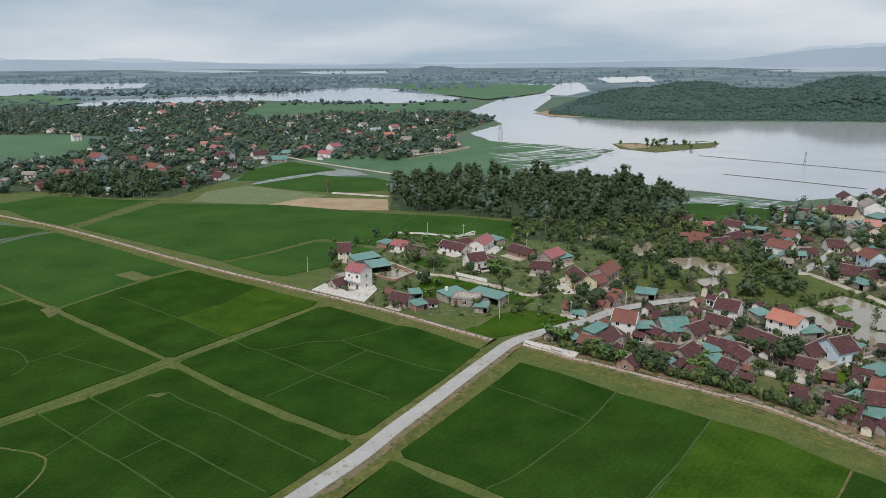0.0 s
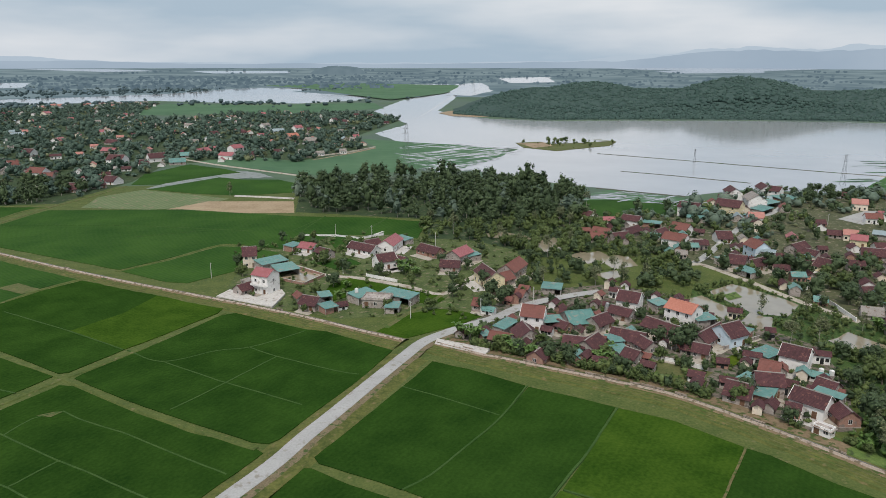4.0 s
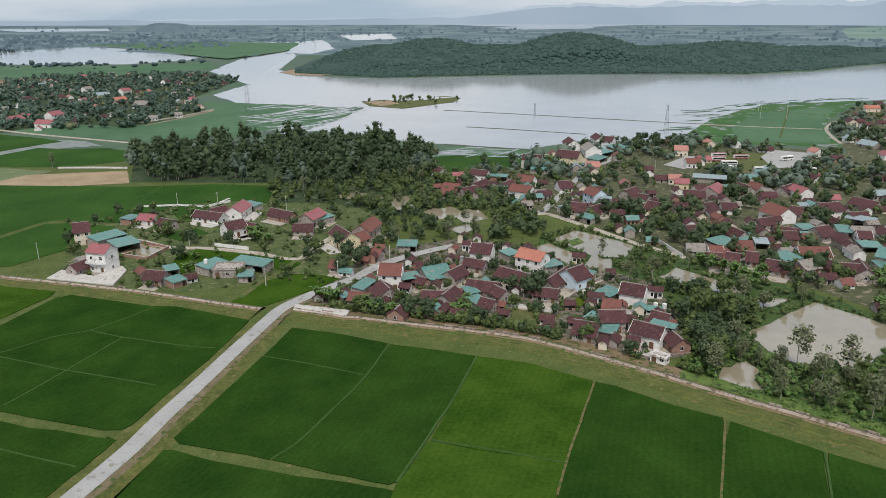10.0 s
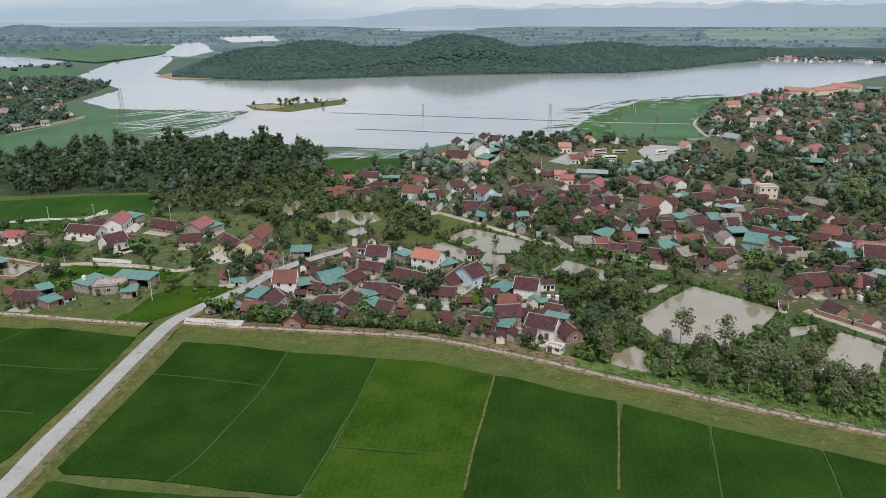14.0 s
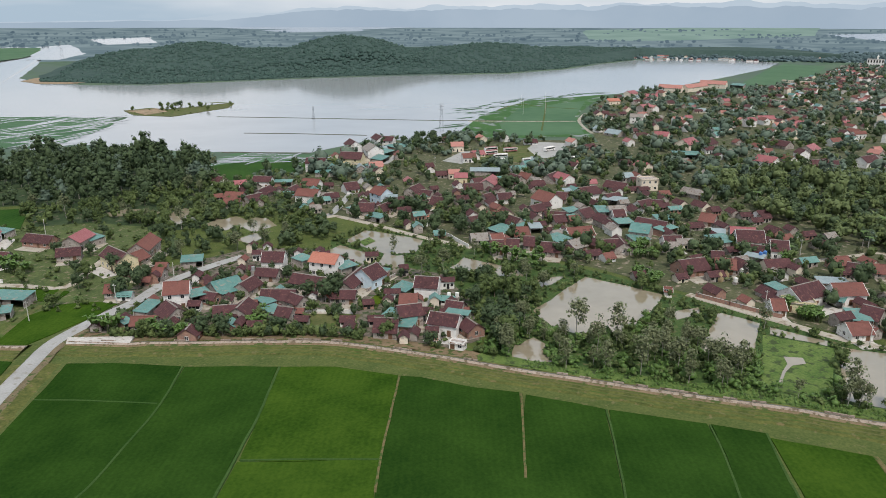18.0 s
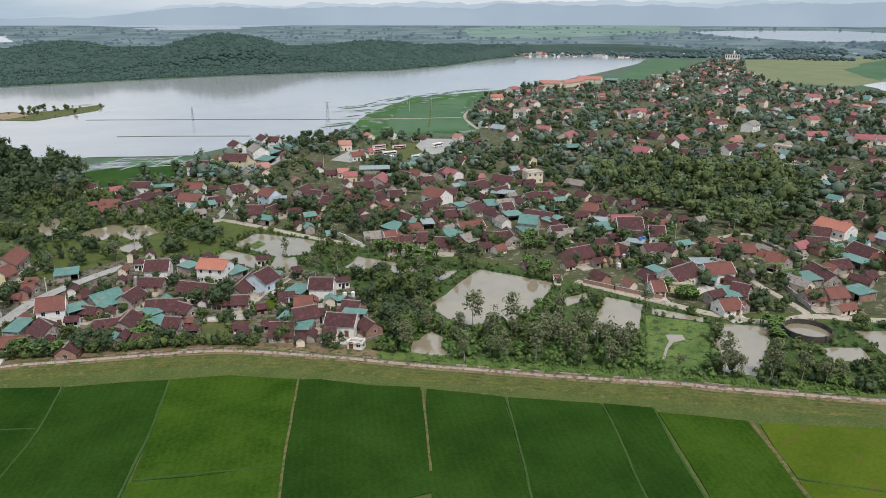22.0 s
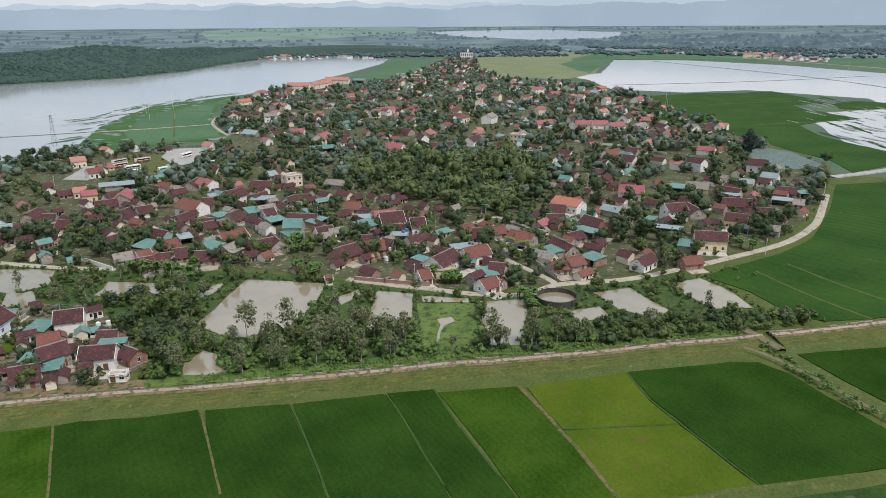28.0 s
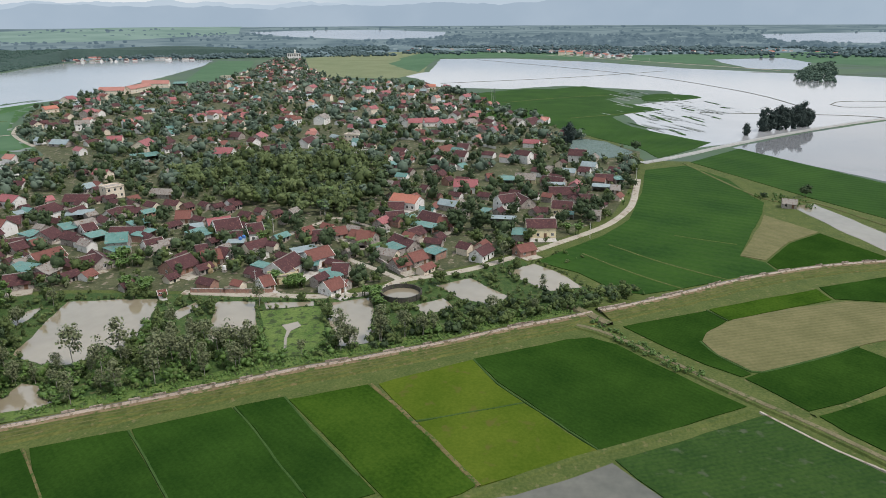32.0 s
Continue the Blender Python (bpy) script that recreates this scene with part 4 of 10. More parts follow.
def crown_arrays(rng, radius, low, high, blobs, leaves, leaf, core=0.78, fine=False, airy=False, quads=False):
    """Crown of leafy clumps over a heart, with many loose leaf sprays on them; airy: the sprays alone."""
    mid, half = (low + high) / 2, (high - low) / 2
    cs, rs = [], []
    for b in range(blobs):
        d = rng.normal(size=3)
        d[2] = d[2] * 0.9 + 0.25
        d /= np.linalg.norm(d)
        f = rng.uniform(0.4, 0.8) if blobs > 1 else 0.0
        cs.append((d[0] * radius * f, d[1] * radius * f, mid + d[2] * half * f))
        rs.append(rng.uniform(0.26, 0.52) * min(radius, half * 1.2) if blobs > 1 else min(radius, half))
    V, F, n = [], [], 0
    solid = [] if airy else [(c, (r * core * 1.1, r * core * 1.1, r * core * 0.95)) for c, r in zip(cs, rs)]
    if blobs > 1 and not airy:
        solid.append(((0, 0, mid - half * 0.08), (radius * 0.58, radius * 0.58, half * 0.62)))
    elif blobs == 1:
        solid = [((0, 0, mid), (radius * core, radius * core, half * core))]
    for c, r in solid:
        bv, bf = lump(rng, fine)
        w = rng.uniform(0, 6.28)
        turned = np.stack((bv[:, 0] * math.cos(w) - bv[:, 1] * math.sin(w), bv[:, 0] * math.sin(w) + bv[:, 1] * math.cos(w), bv[:, 2]), 1)
        V.append(turned * np.array(r) * rng.uniform(0.9, 1.1, 3) + c)
        F.append(bf + n)
        n += len(bv)
    if leaves:
        pick = rng.integers(0, blobs, leaves)
        d = rng.normal(size=(leaves, 3))
        d[:, 2] += 0.35
        d /= np.linalg.norm(d, axis=1)[:, None]
        C, R_ = np.array(cs)[pick], np.array(rs)[pick]
        p = C + d * (R_ * rng.uniform(0.7, 1.25, leaves))[:, None]
        if blobs == 1:
            p = np.array(cs)[pick] + d * np.array((radius, radius, half)) * rng.uniform(0.8, 1.1, (leaves, 1))
        nrm = 0.8 * d + 0.36 * rng.normal(size=(leaves, 3)) + (0, 0, 0.25)
        nrm /= np.linalg.norm(nrm, axis=1)[:, None]
        t = np.cross(nrm, rng.normal(size=(leaves, 3)))
        t /= np.linalg.norm(t, axis=1)[:, None]
        u = np.cross(nrm, t)
        size = leaf * rng.uniform(0.55, 1.4, leaves)
        a, b = t * size[:, None], u * (size * rng.uniform(0.5, 0.95, leaves))[:, None]
        if quads:
            V.append(np.stack((p - a - 0.4 * b, p + 0.3 * a - b, p + a + 0.4 * b, p - 0.3 * a + b), 1).reshape(-1, 3))
            q = np.arange(leaves * 4).reshape(-1, 4) + n
            F.append(np.vstack((q[:, (0, 1, 2)], q[:, (0, 2, 3)])))
        else:
            V.append(np.stack((p - 1.1 * a, p + 0.7 * a - b, p + 0.5 * a + b), 1).reshape(-1, 3))
            F.append(np.arange(leaves * 3).reshape(-1, 3) + n)
    return np.vstack(V), np.vstack(F)


def trunk_bm(rng, radius, height, limbs, spread):
    bm = bmesh.new()

    def limb(a, b, r0, r1, seg=6):
        a, b = Vector(a), Vector(b)
        turn = (b - a).to_track_quat("Z", "Y").to_matrix().to_4x4()
        bmesh.ops.create_cone(bm, cap_ends=True, segments=seg, radius1=r0, radius2=r1, depth=(b - a).length, matrix=Matrix.Translation((a + b) / 2) @ turn)

    bend = (rng.uniform(-0.3, 0.3), rng.uniform(-0.3, 0.3), height * 0.5)
    limb((0, 0, -0.3), bend, radius, radius * 0.75)
    limb(bend, (bend[0] * 1.4, bend[1] * 0.6, height), radius * 0.75, radius * 0.4)
    for i in range(limbs):
        w = 6.28 * (i + rng.random() * 0.6) / limbs
        h = height * rng.uniform(0.45, 0.8)
        limb((bend[0], bend[1], h), (math.cos(w) * spread, math.sin(w) * spread, h + spread * rng.uniform(0.6, 1.1)), radius * 0.4, radius * 0.12, 5)
    return bm


def tree_kind(name, label, seed, radius, low, high, blobs, leaves, leaf, mat, bark, airy=False, group="village trees", girth=0.2):
    rng = np.random.default_rng(seed)
    ob = thing(name, 0, 0, -50, 0, label, "tree", group)
    part("trunk", trunk_bm(rng, girth, (low + high) / 2, 4, radius * 0.5), bark, ob)
    v, f = crown_arrays(rng, radius, low, high, blobs, leaves, leaf, core=0.68, airy=airy, quads=True)
    part("crown", fast_mesh("crown", v, f, mat, tint=np.full(len(v), rng.uniform(0.25, 0.8))), None, ob)
    return ob


def banana_kind(seed):
    rng = np.random.default_rng(seed)
    ob = thing("banana_plant", 0, 0, -50, 0, "banana plant with broad arching light green leaves", "banana plant", "banana plants")
    bm = bmesh.new()
    for i in range(3):
        x, y = rng.uniform(-0.8, 0.8, 2)
        bmesh.ops.create_cone(bm, cap_ends=True, segments=6, radius1=0.16, radius2=0.1, depth=2.2, matrix=Matrix.Translation((x, y, 0.9)))
    part("stem", bm, LEAVES["light"], ob)
    V, F = [], []
    for i in range(22):
        w, out, top = rng.uniform(0, 6.28), rng.uniform(1.0, 1.9), rng.uniform(2.8, 4.2)
        cx, cy = rng.uniform(-0.8, 0.8, 2)
        d, s = np.array((math.cos(w), math.sin(w), 0)), np.array((-math.sin(w), math.cos(w), 0))
        for a, b in ((0, 1), (1, 2)):
            pts = []
            for q, sgn in ((a, -1), (b, -1), (b, 1), (a, 1)):
                u = q / 2
                width = (0.18, 0.42, 0.12)[q]
                pts.append(np.array((cx, cy, 1.9)) + d * out * u + s * sgn * width + np.array((0, 0, (top - 1.9) * math.sin(u * 2.2) * 1.1)))
            n = len(V)
            V += pts
            F.append((n, n + 1, n + 2, n + 3))
    part("leaves", fast_mesh("leaves", np.array(V), np.array(F), LEAVES["banana"]), None, ob)
    return ob


def palm_kind(seed, height):
    rng = np.random.default_rng(seed)
    ob = thing("areca_palm", 0, 0, -50, 0, "slender areca palm with a tuft of feathery fronds", "palm", "palms")
    bm = bmesh.new()
    bmesh.ops.create_cone(bm, cap_ends=True, segments=7, radius1=0.14, radius2=0.09, depth=height + 0.3, matrix=Matrix.Translation((0, 0, height / 2 - 0.15)))
    part("trunk", bm, PALE_BARK, ob)
    V, F = [], []
    for i in range(12):
        w, droop = 6.28 * i / 12 + rng.uniform(-0.2, 0.2), rng.uniform(0.2, 1.1)
        d, s = np.array((math.cos(w), math.sin(w), 0)), np.array((-math.sin(w), math.cos(w), 0))
        for a in range(4):
            pts = []
            for q, sgn in ((a, -1), (a + 1, -1), (a + 1, 1), (a, 1)):
                u = q / 4
                pts.append(np.array((0, 0, height)) + d * 2.1 * u + s * sgn * (0.1, 0.36, 0.42, 0.3, 0.05)[q] + np.array((0, 0, 0.9 * u - droop * 1.9 * u * u)) - (0, 0, 0.12 * abs(sgn) * (q > 0)))
            n = len(V)
            V += pts
            F.append((n, n + 1, n + 2, n + 3))
    part("fronds", fast_mesh("fronds", np.array(V), np.array(F), LEAVES["banana"]), None, ob)
    return ob


def plant_at(ob, x, y, size, turn, z=0.0, tall=1.0):
    return copy_thing(ob, pose(x, y, z, 0, 0, turn) @ Matrix.Diagonal((size, size, size * tall, 1)))


def woods(name, places, shapes, mat, label, rng, size=(0.8, 1.25), trunks=None, category="trees", far_grow=0.0, smooth=False):
    """Countless trees in one mesh of crowns, and one of trunks where they show. places: (n, 3)."""
    ob = thing(name, 0, 0, 0, 0, label, category, kind="stuff")
    V, F, T, n = [], [], [], 0
    for x, y, z in places:
        v, f = shapes[rng.integers(len(shapes))]
        s, w = (size[0] + (size[1] - size[0]) * rng.random() ** 1.4) * (1 + far_grow * min(1.0, max(0.0, (math.hypot(x, y) - 350) / 400))), rng.uniform(0, 6.28)
        c, sn, wide = math.cos(w) * s, math.sin(w) * s, rng.uniform(0.8, 1.25)
        V.append(np.stack((v[:, 0] * c * wide - v[:, 1] * sn + x, v[:, 0] * sn * wide + v[:, 1] * c + y, v[:, 2] * s * rng.uniform(0.75, 1.3) + z), 1))
        F.append(f + n)
        T.append(np.full(len(v), rng.random()))
        n += len(v)
    tagged(part("crowns", fast_mesh("crowns", np.vstack(V), np.vstack(F), mat, smooth, np.concatenate(T)), None, ob), kind="stuff")
    if trunks:
        r, h = trunks
        corner = np.array([(-r, -r), (r, -r), (r, r), (-r, r)])
        V, F, n = [], [], 0
        for x, y, z in places:
            V.append(np.vstack((np.hstack((corner + (x, y), np.full((4, 1), z - 0.2))), np.hstack((corner * 0.5 + (x, y), np.full((4, 1), z + h))))))
            F.append(np.array([(0, 1, 5, 4), (1, 2, 6, 5), (2, 3, 7, 6), (3, 0, 4, 7)]) + n)
            n += 8
        tagged(part("trunks", fast_mesh("trunks", np.vstack(V), np.vstack(F), PALE_BARK), None, ob), kind="stuff")
    return ob


RICE_WORDS = {"deep": (0, "deep green rice paddy between grassy bunds"), "dense": (1, "dense dark green rice paddy between grassy bunds"), "bright": (3, "bright green rice paddy between grassy bunds"),
              "ripe": (2, "yellow-green ripening rice paddy"), "sparse": (4, "thinly planted rice paddy with open water"), "straw": (7, "pale straw-coloured harvested field")}


def paddy(pts, look_of):
    """A paddy with an upright edge of rice, close up to its bunds."""
    k, words = RICE_WORDS[look_of]
    # Green paddies wholly beyond 300 m take the rice colour tinted for haze.
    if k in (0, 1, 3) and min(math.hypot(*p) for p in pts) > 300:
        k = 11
    turn = sum(a[0] * b[1] - b[0] * a[1] for a, b in zip(pts, pts[1:] + pts[:1]))
    grown = []
    for a, b, c in zip(pts[-1:] + pts[:-1], pts, pts[1:] + pts[:1]):
        d = (Vector(b) - Vector(a)).normalized() + (Vector(c) - Vector(b)).normalized()
        d.normalize()
        side = 0.32 if turn > 0 else -0.32
        grown.append((b[0] + d.y * side, b[1] - d.x * side))
    pts = grown
    return sheet("rice_field", pts, 0.26, RICE[k], words, "field", step=4, sway=0.3, rise=0.3)


def field_line(pts, width, mat):
    """A narrow earthen line that parts two plots."""
    return strip("bund", pts, width, 0.345, mat, "thin grassy line between two plots", "path", step=2.5, sway=0.16, foot=0.12)


def bund(pts, width, mat):
    return strip("bund", pts, width, 0.36, mat, "grassy footpath between the paddies", "path", step=3.0, sway=0.2)


def bare_patch(pts):
    return sheet("bare_patch", pts, 0.33, VERGE, "worn grassy patch at the edge of a paddy", "ground", step=3, sway=0.5)

# ---- land and water ----
rings = np.concatenate((np.linspace(1, 2200, 12), np.linspace(2290, 4900, 30)))
turns = np.linspace(0, 2 * math.pi, 240, endpoint=False)
GR, GT = np.meshgrid(rings, turns, indexing="ij")
gi = np.arange(GR.size).reshape(GR.shape)
gf = np.stack((gi[:-1], np.roll(gi[:-1], -1, 1), np.roll(gi[1:], -1, 1), gi[1:]), -1).reshape(-1, 4)
tagged(new("ground", fast_mesh("ground", np.stack((GR * np.sin(GT), GR * np.cos(GT), far_z(GR)), -1).reshape(-1, 3), gf[:, ::-1], GROUND)), "wide green plain of fields reaching the horizon", "ground", kind="structure")
bm = bmesh.new()
bmesh.ops.create_circle(bm, cap_ends=True, segments=64, radius=430, matrix=Matrix.Translation((60, 60, 0.02)))
tagged(new("ground_paddies", mesh_of("ground_paddies", bm, BUND)), "grassy earth between the paddies", "ground", kind="structure")
sheet("water", [(-1711.1, 2880), (-1442.1, 2961.5), (-1176.4, 2989.9), (-1079.2, 2675.6), (-1231.3, 2522.5), (-1308.8, 2449.2), (-1231.2, 2236.5), (-1298.6, 2175.9), (-1616, 2154.3), (-2043.4, 2735)], 0.1, LAKE, "grey flood water beyond the far village", "water", step=25, sway=8)
sheet("water", [(-990.5, 1872.9), (-915.4, 2064.1), (-745.8, 2174.7), (-535.6, 2360), (-423.4, 2566.3), (-287.8, 2792.2), (-89.6, 2659.5), (-140.9, 2476), (94.6, 2167.4), (39, 1912.3), (-102.6, 1791.4), (-308.7, 1862.4), (-477, 1962.9), (-641.6, 1866.9), (-758.6, 1801.2), (-828.4, 1714.2)], 0.1, LAKE, "grey flood water among drowned fields", "water", step=20, sway=5)
sheet("water", [(64.9, 1483.9), (156.9, 1900.7), (277.7, 2291.2), (422.9, 2523.8), (276.9, 1833.7), (199, 1491), (202.1, 1375.7), (264.6, 1256), (332.4, 1201.5), (510.4, 1186.7), (668.7, 1158.4), (813.5, 1115.5), (969.6, 1049.8), (1158.7, 1076.8), (1364.6, 1158.4), (1578.9, 1224.7), (1815.5, 1156), (1771.1, 934.2), (1530.8, 832.1), (1265.9, 754.8), (980.2, 680.8), (814.8, 659), (723.8, 661.5), (646.8, 668.7), (510.5, 580), (399, 491.5), (360.6, 498.2), (316.5, 518.6), (277.6, 506.8), (252.7, 497.4), (195.9, 544), (194.4, 543.2), (164.7, 578.8), (116.8, 649.9), (79.4, 640.9), (152.4, 722.5), (201.6, 807), (125.5, 855.9), (68.6, 909.5), (44.6, 1015.3), (105.7, 1163.7), (89.1, 1325.5)], 0.1, LAKE, "wide pale grey lake under an overcast sky", "water", step=14, sway=3)
sheet("water", [(1319.1, 334.2), (1384.9, 283.3), (1858.2, 349.5), (1899.6, 179.1), (1762.2, -33.2), (1551.6, -198.8), (1425.5, -381.3), (1332.5, -505.8), (1250.3, -581.3), (820.6, -388.3), (772.7, -300.4), (674.5, -196.7), (596.8, -125), (576.1, -94.3), (600.8, -77.7), (705.1, -58.5), (842.8, -37.3), (942.1, -137.5), (1044.4, -121.5), (1117, 19.2), (1051, 98.7), (1056.6, 199.7), (1219.4, 269.5)], 0.1, LAKE, "pale grey flooded plain beside the village", "water", step=16, sway=4)
sheet("water", [(580, -120.1), (664.1, -193.8), (759.5, -295.6), (863.5, -418.6), (418.5, -224.2), (467.2, -188.3), (507.6, -162)], 0.1, STILL_WATER, "still grey flood water beside the causeway", "water", step=10, sway=1.5)
sheet("water", [(3485, 1630.4), (3833.4, 1400.8), (3952.8, 1055), (3750, 673.3), (3227.7, 605.2), (3008.6, 902.8), (3234.5, 1293)], 0.1, LAKE, "far strip of grey water", "water", step=60, sway=15)
sheet("water", [(3468.1, -765.8), (3547.5, -1313.1), (3248.3, -1352.6), (2750.9, -1010.5), (2861.3, -712.4)], 0.1, LAKE, "far strip of grey water", "water", step=60, sway=15)
sheet("water", [(1885.4, -319.3), (1980.3, -498), (1805.2, -527.8), (1523.1, -427.1), (1548, -339.1), (1699.1, -324.2)], 0.1, LAKE, "grey water lying in a far field", "water", step=30, sway=6)
sheet("water", [(-1666.2, 4157.5), (-1292.3, 4287.5), (-959.5, 4122.8), (-1199.1, 3974)], 0.1, LAKE, "thin far strip of grey water", "water", step=60, sway=10)
sheet("water", [(-803.3, 4131.6), (-301, 4197.2), (-252.7, 3940.9), (-637.2, 3887.1)], 0.1, LAKE, "thin far strip of grey water", "water", step=60, sway=10)
sheet("water", [(1715.4, 3858.9), (2273.9, 3708.3), (2154.9, 3511.5), (1737, 3592)], 0.1, LAKE, "thin far strip of grey water", "water", step=60, sway=10)
sheet("water", [(708.6, 3203.6), (972.4, 3345.6), (888.4, 2973.1), (693.2, 2926)], 0.1, LAKE, "thin far strip of grey water", "water", step=60, sway=10)
sheet("water", [(172.5, 2920.9), (416, 2887.2), (461.3, 2632.9), (238.5, 2437.4)], 0.1, LAKE, "thin far strip of grey water", "water", step=60, sway=10)
sheet("water", [(1828.5, 4330.3), (2369, 4059.5), (2827.2, 3738.2), (2290.8, 3674.5), (1796.1, 3947)], 0.1, LAKE, "thin far strip of grey water", "water", step=60, sway=10)
sheet("water", [(738.2, 3357.7), (1008, 3443.2), (883.5, 3099.3), (697.1, 3009.2)], 0.1, LAKE, "thin far strip of grey water", "water", step=60, sway=10)
sheet("water", [(1595, 4230.9), (2174.9, 4167), (2482.3, 3736.9), (1956.4, 3748.6)], 0.1, LAKE, "thin far strip of grey water", "water", step=60, sway=10)
sheet("water", [(456.1, 2882.1), (578.9, 2982.3), (509, 2414.8), (375.1, 2096.2), (309.4, 2147.6)], 0.1, LAKE, "thin far strip of grey water", "water", step=60, sway=10)
sheet("water", [(3542.8, 1658.6), (3779.3, 1499), (3611.2, 1197.8), (3135.4, 1114.7), (3199.4, 1308.8)], 0.1, LAKE, "thin far strip of grey water", "water", step=60, sway=10)
sheet("water", [(3240.1, 3402.7), (3436.2, 3204.2), (3423.7, 3152.9), (3171.8, 3292.2)], 0.1, LAKE, "thin far strip of grey water", "water", step=60, sway=10)
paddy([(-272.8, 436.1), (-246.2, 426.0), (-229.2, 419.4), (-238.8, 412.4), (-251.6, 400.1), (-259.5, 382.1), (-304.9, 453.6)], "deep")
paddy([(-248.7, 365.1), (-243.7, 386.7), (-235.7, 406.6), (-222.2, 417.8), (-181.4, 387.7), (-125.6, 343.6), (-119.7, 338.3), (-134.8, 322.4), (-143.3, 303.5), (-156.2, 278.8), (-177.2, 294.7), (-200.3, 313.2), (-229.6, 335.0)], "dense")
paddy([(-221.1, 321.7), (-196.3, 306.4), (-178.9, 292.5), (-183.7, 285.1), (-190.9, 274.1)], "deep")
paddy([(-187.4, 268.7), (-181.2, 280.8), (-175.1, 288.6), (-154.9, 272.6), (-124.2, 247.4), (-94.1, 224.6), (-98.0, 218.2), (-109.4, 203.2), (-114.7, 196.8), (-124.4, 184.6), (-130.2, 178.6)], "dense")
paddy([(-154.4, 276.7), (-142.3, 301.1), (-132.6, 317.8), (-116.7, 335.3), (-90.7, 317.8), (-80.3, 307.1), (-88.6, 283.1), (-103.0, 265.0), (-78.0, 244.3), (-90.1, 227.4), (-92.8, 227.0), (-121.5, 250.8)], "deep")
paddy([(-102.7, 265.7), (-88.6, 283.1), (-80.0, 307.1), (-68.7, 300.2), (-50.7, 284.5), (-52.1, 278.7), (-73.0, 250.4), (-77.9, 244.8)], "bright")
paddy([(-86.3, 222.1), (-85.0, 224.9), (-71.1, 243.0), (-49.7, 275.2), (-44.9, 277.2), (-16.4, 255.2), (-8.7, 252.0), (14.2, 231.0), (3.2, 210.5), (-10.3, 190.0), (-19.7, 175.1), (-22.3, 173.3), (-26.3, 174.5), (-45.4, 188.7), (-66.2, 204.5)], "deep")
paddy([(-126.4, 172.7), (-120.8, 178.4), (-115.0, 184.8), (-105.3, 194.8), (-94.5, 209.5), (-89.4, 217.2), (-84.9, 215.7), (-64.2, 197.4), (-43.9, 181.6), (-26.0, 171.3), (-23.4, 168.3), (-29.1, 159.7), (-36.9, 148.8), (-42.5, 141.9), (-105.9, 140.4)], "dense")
field_line([(-217.3, 354.3), (-176.7, 322.4), (-143.2, 294.8)], 0.45, THIN_BUND)
field_line([(-136.4, 291.5), (-103.2, 265.7), (-78.0, 244.3)], 0.45, THIN_BUND)
field_line([(-154.9, 236.2), (-146.8, 232.4), (-138.3, 223.6), (-136.3, 218.9), (-137.0, 211.9)], 0.45, THIN_BUND)
field_line([(-137.7, 223.1), (-131.6, 229.7), (-126.5, 239.3)], 0.45, THIN_BUND)
field_line([(-131.6, 229.7), (-118.9, 223.2), (-100.6, 213.4)], 0.45, THIN_BUND)
field_line([(-76.4, 243.7), (-62.2, 231.8), (-45.8, 238.8), (-35.8, 240.2), (-26.3, 246.1), (-16.3, 254.0)], 0.45, THIN_BUND)
field_line([(-34.8, 240.2), (-24.8, 231.1), (-5.0, 216.5), (2.4, 212.8)], 0.45, THIN_BUND)
field_line([(-61.0, 230.8), (-43.8, 216.3), (-39.5, 212.7), (-27.5, 203.8), (-14.6, 193.9)], 0.45, THIN_BUND)
field_line([(-24.8, 231.1), (-37.8, 213.6), (-47.9, 200.6), (-52.0, 196.1)], 0.45, THIN_BUND)
field_line([(-115.3, 186.8), (-97.0, 172.5), (-80.5, 160.3), (-70.2, 152.1), (-60.6, 144.2)], 0.45, THIN_BUND)
field_line([(-105.7, 197.4), (-92.7, 186.8), (-80.9, 177.4), (-73.3, 171.5), (-65.3, 165.7), (-52.2, 155.5), (-40.5, 146.8)], 0.45, THIN_BUND)
field_line([(-73.3, 171.5), (-80.8, 161.1)], 0.45, THIN_BUND)
field_line([(-93.2, 186.1), (-97.5, 171.9), (-100.4, 163.2)], 0.45, THIN_BUND)
field_line([(-92.7, 186.8), (-88.9, 195.6), (-81.8, 199.2)], 0.45, THIN_BUND)
field_line([(-81.8, 199.2), (-74.5, 192.8), (-60.0, 182.9), (-46.3, 171.7), (-30.8, 159.5)], 0.45, THIN_BUND)
field_line([(-114.4, 167.6), (-104.0, 164.7), (-99.8, 162.2), (-97.3, 156.2), (-97.2, 149.7), (-97.7, 144.7)], 0.6, VERGE)
bund([(-227.1, 331.1), (-198.3, 309.8), (-177.2, 292.4), (-155.1, 275.4), (-123.9, 249.1), (-90.3, 222.7), (-65.2, 200.9), (-44.5, 184.6), (-25.1, 170.5)], 1.5, BUND)
bund([(-128.2, 175.4), (-122.5, 181.3), (-113.0, 193.4), (-107.3, 198.9), (-90.1, 222.2), (-70.0, 246.9), (-49.1, 278.7)], 1.5, BUND)
bund([(-155.8, 276.8), (-143.0, 302.7), (-133.6, 320.5), (-118.3, 338.3)], 1.2, BUND)
bund([(-251.7, 369.8), (-247.6, 393.3), (-240.6, 409.6), (-227.3, 422.4)], 1.0, BUND)
bund([(-189.1, 271.4), (-182.4, 282.9), (-177.5, 290.9)], 0.9, BUND)
bare_patch([(-153.0, 324.7), (-147.2, 331.1), (-133.1, 320.5), (-139.0, 314.4)])
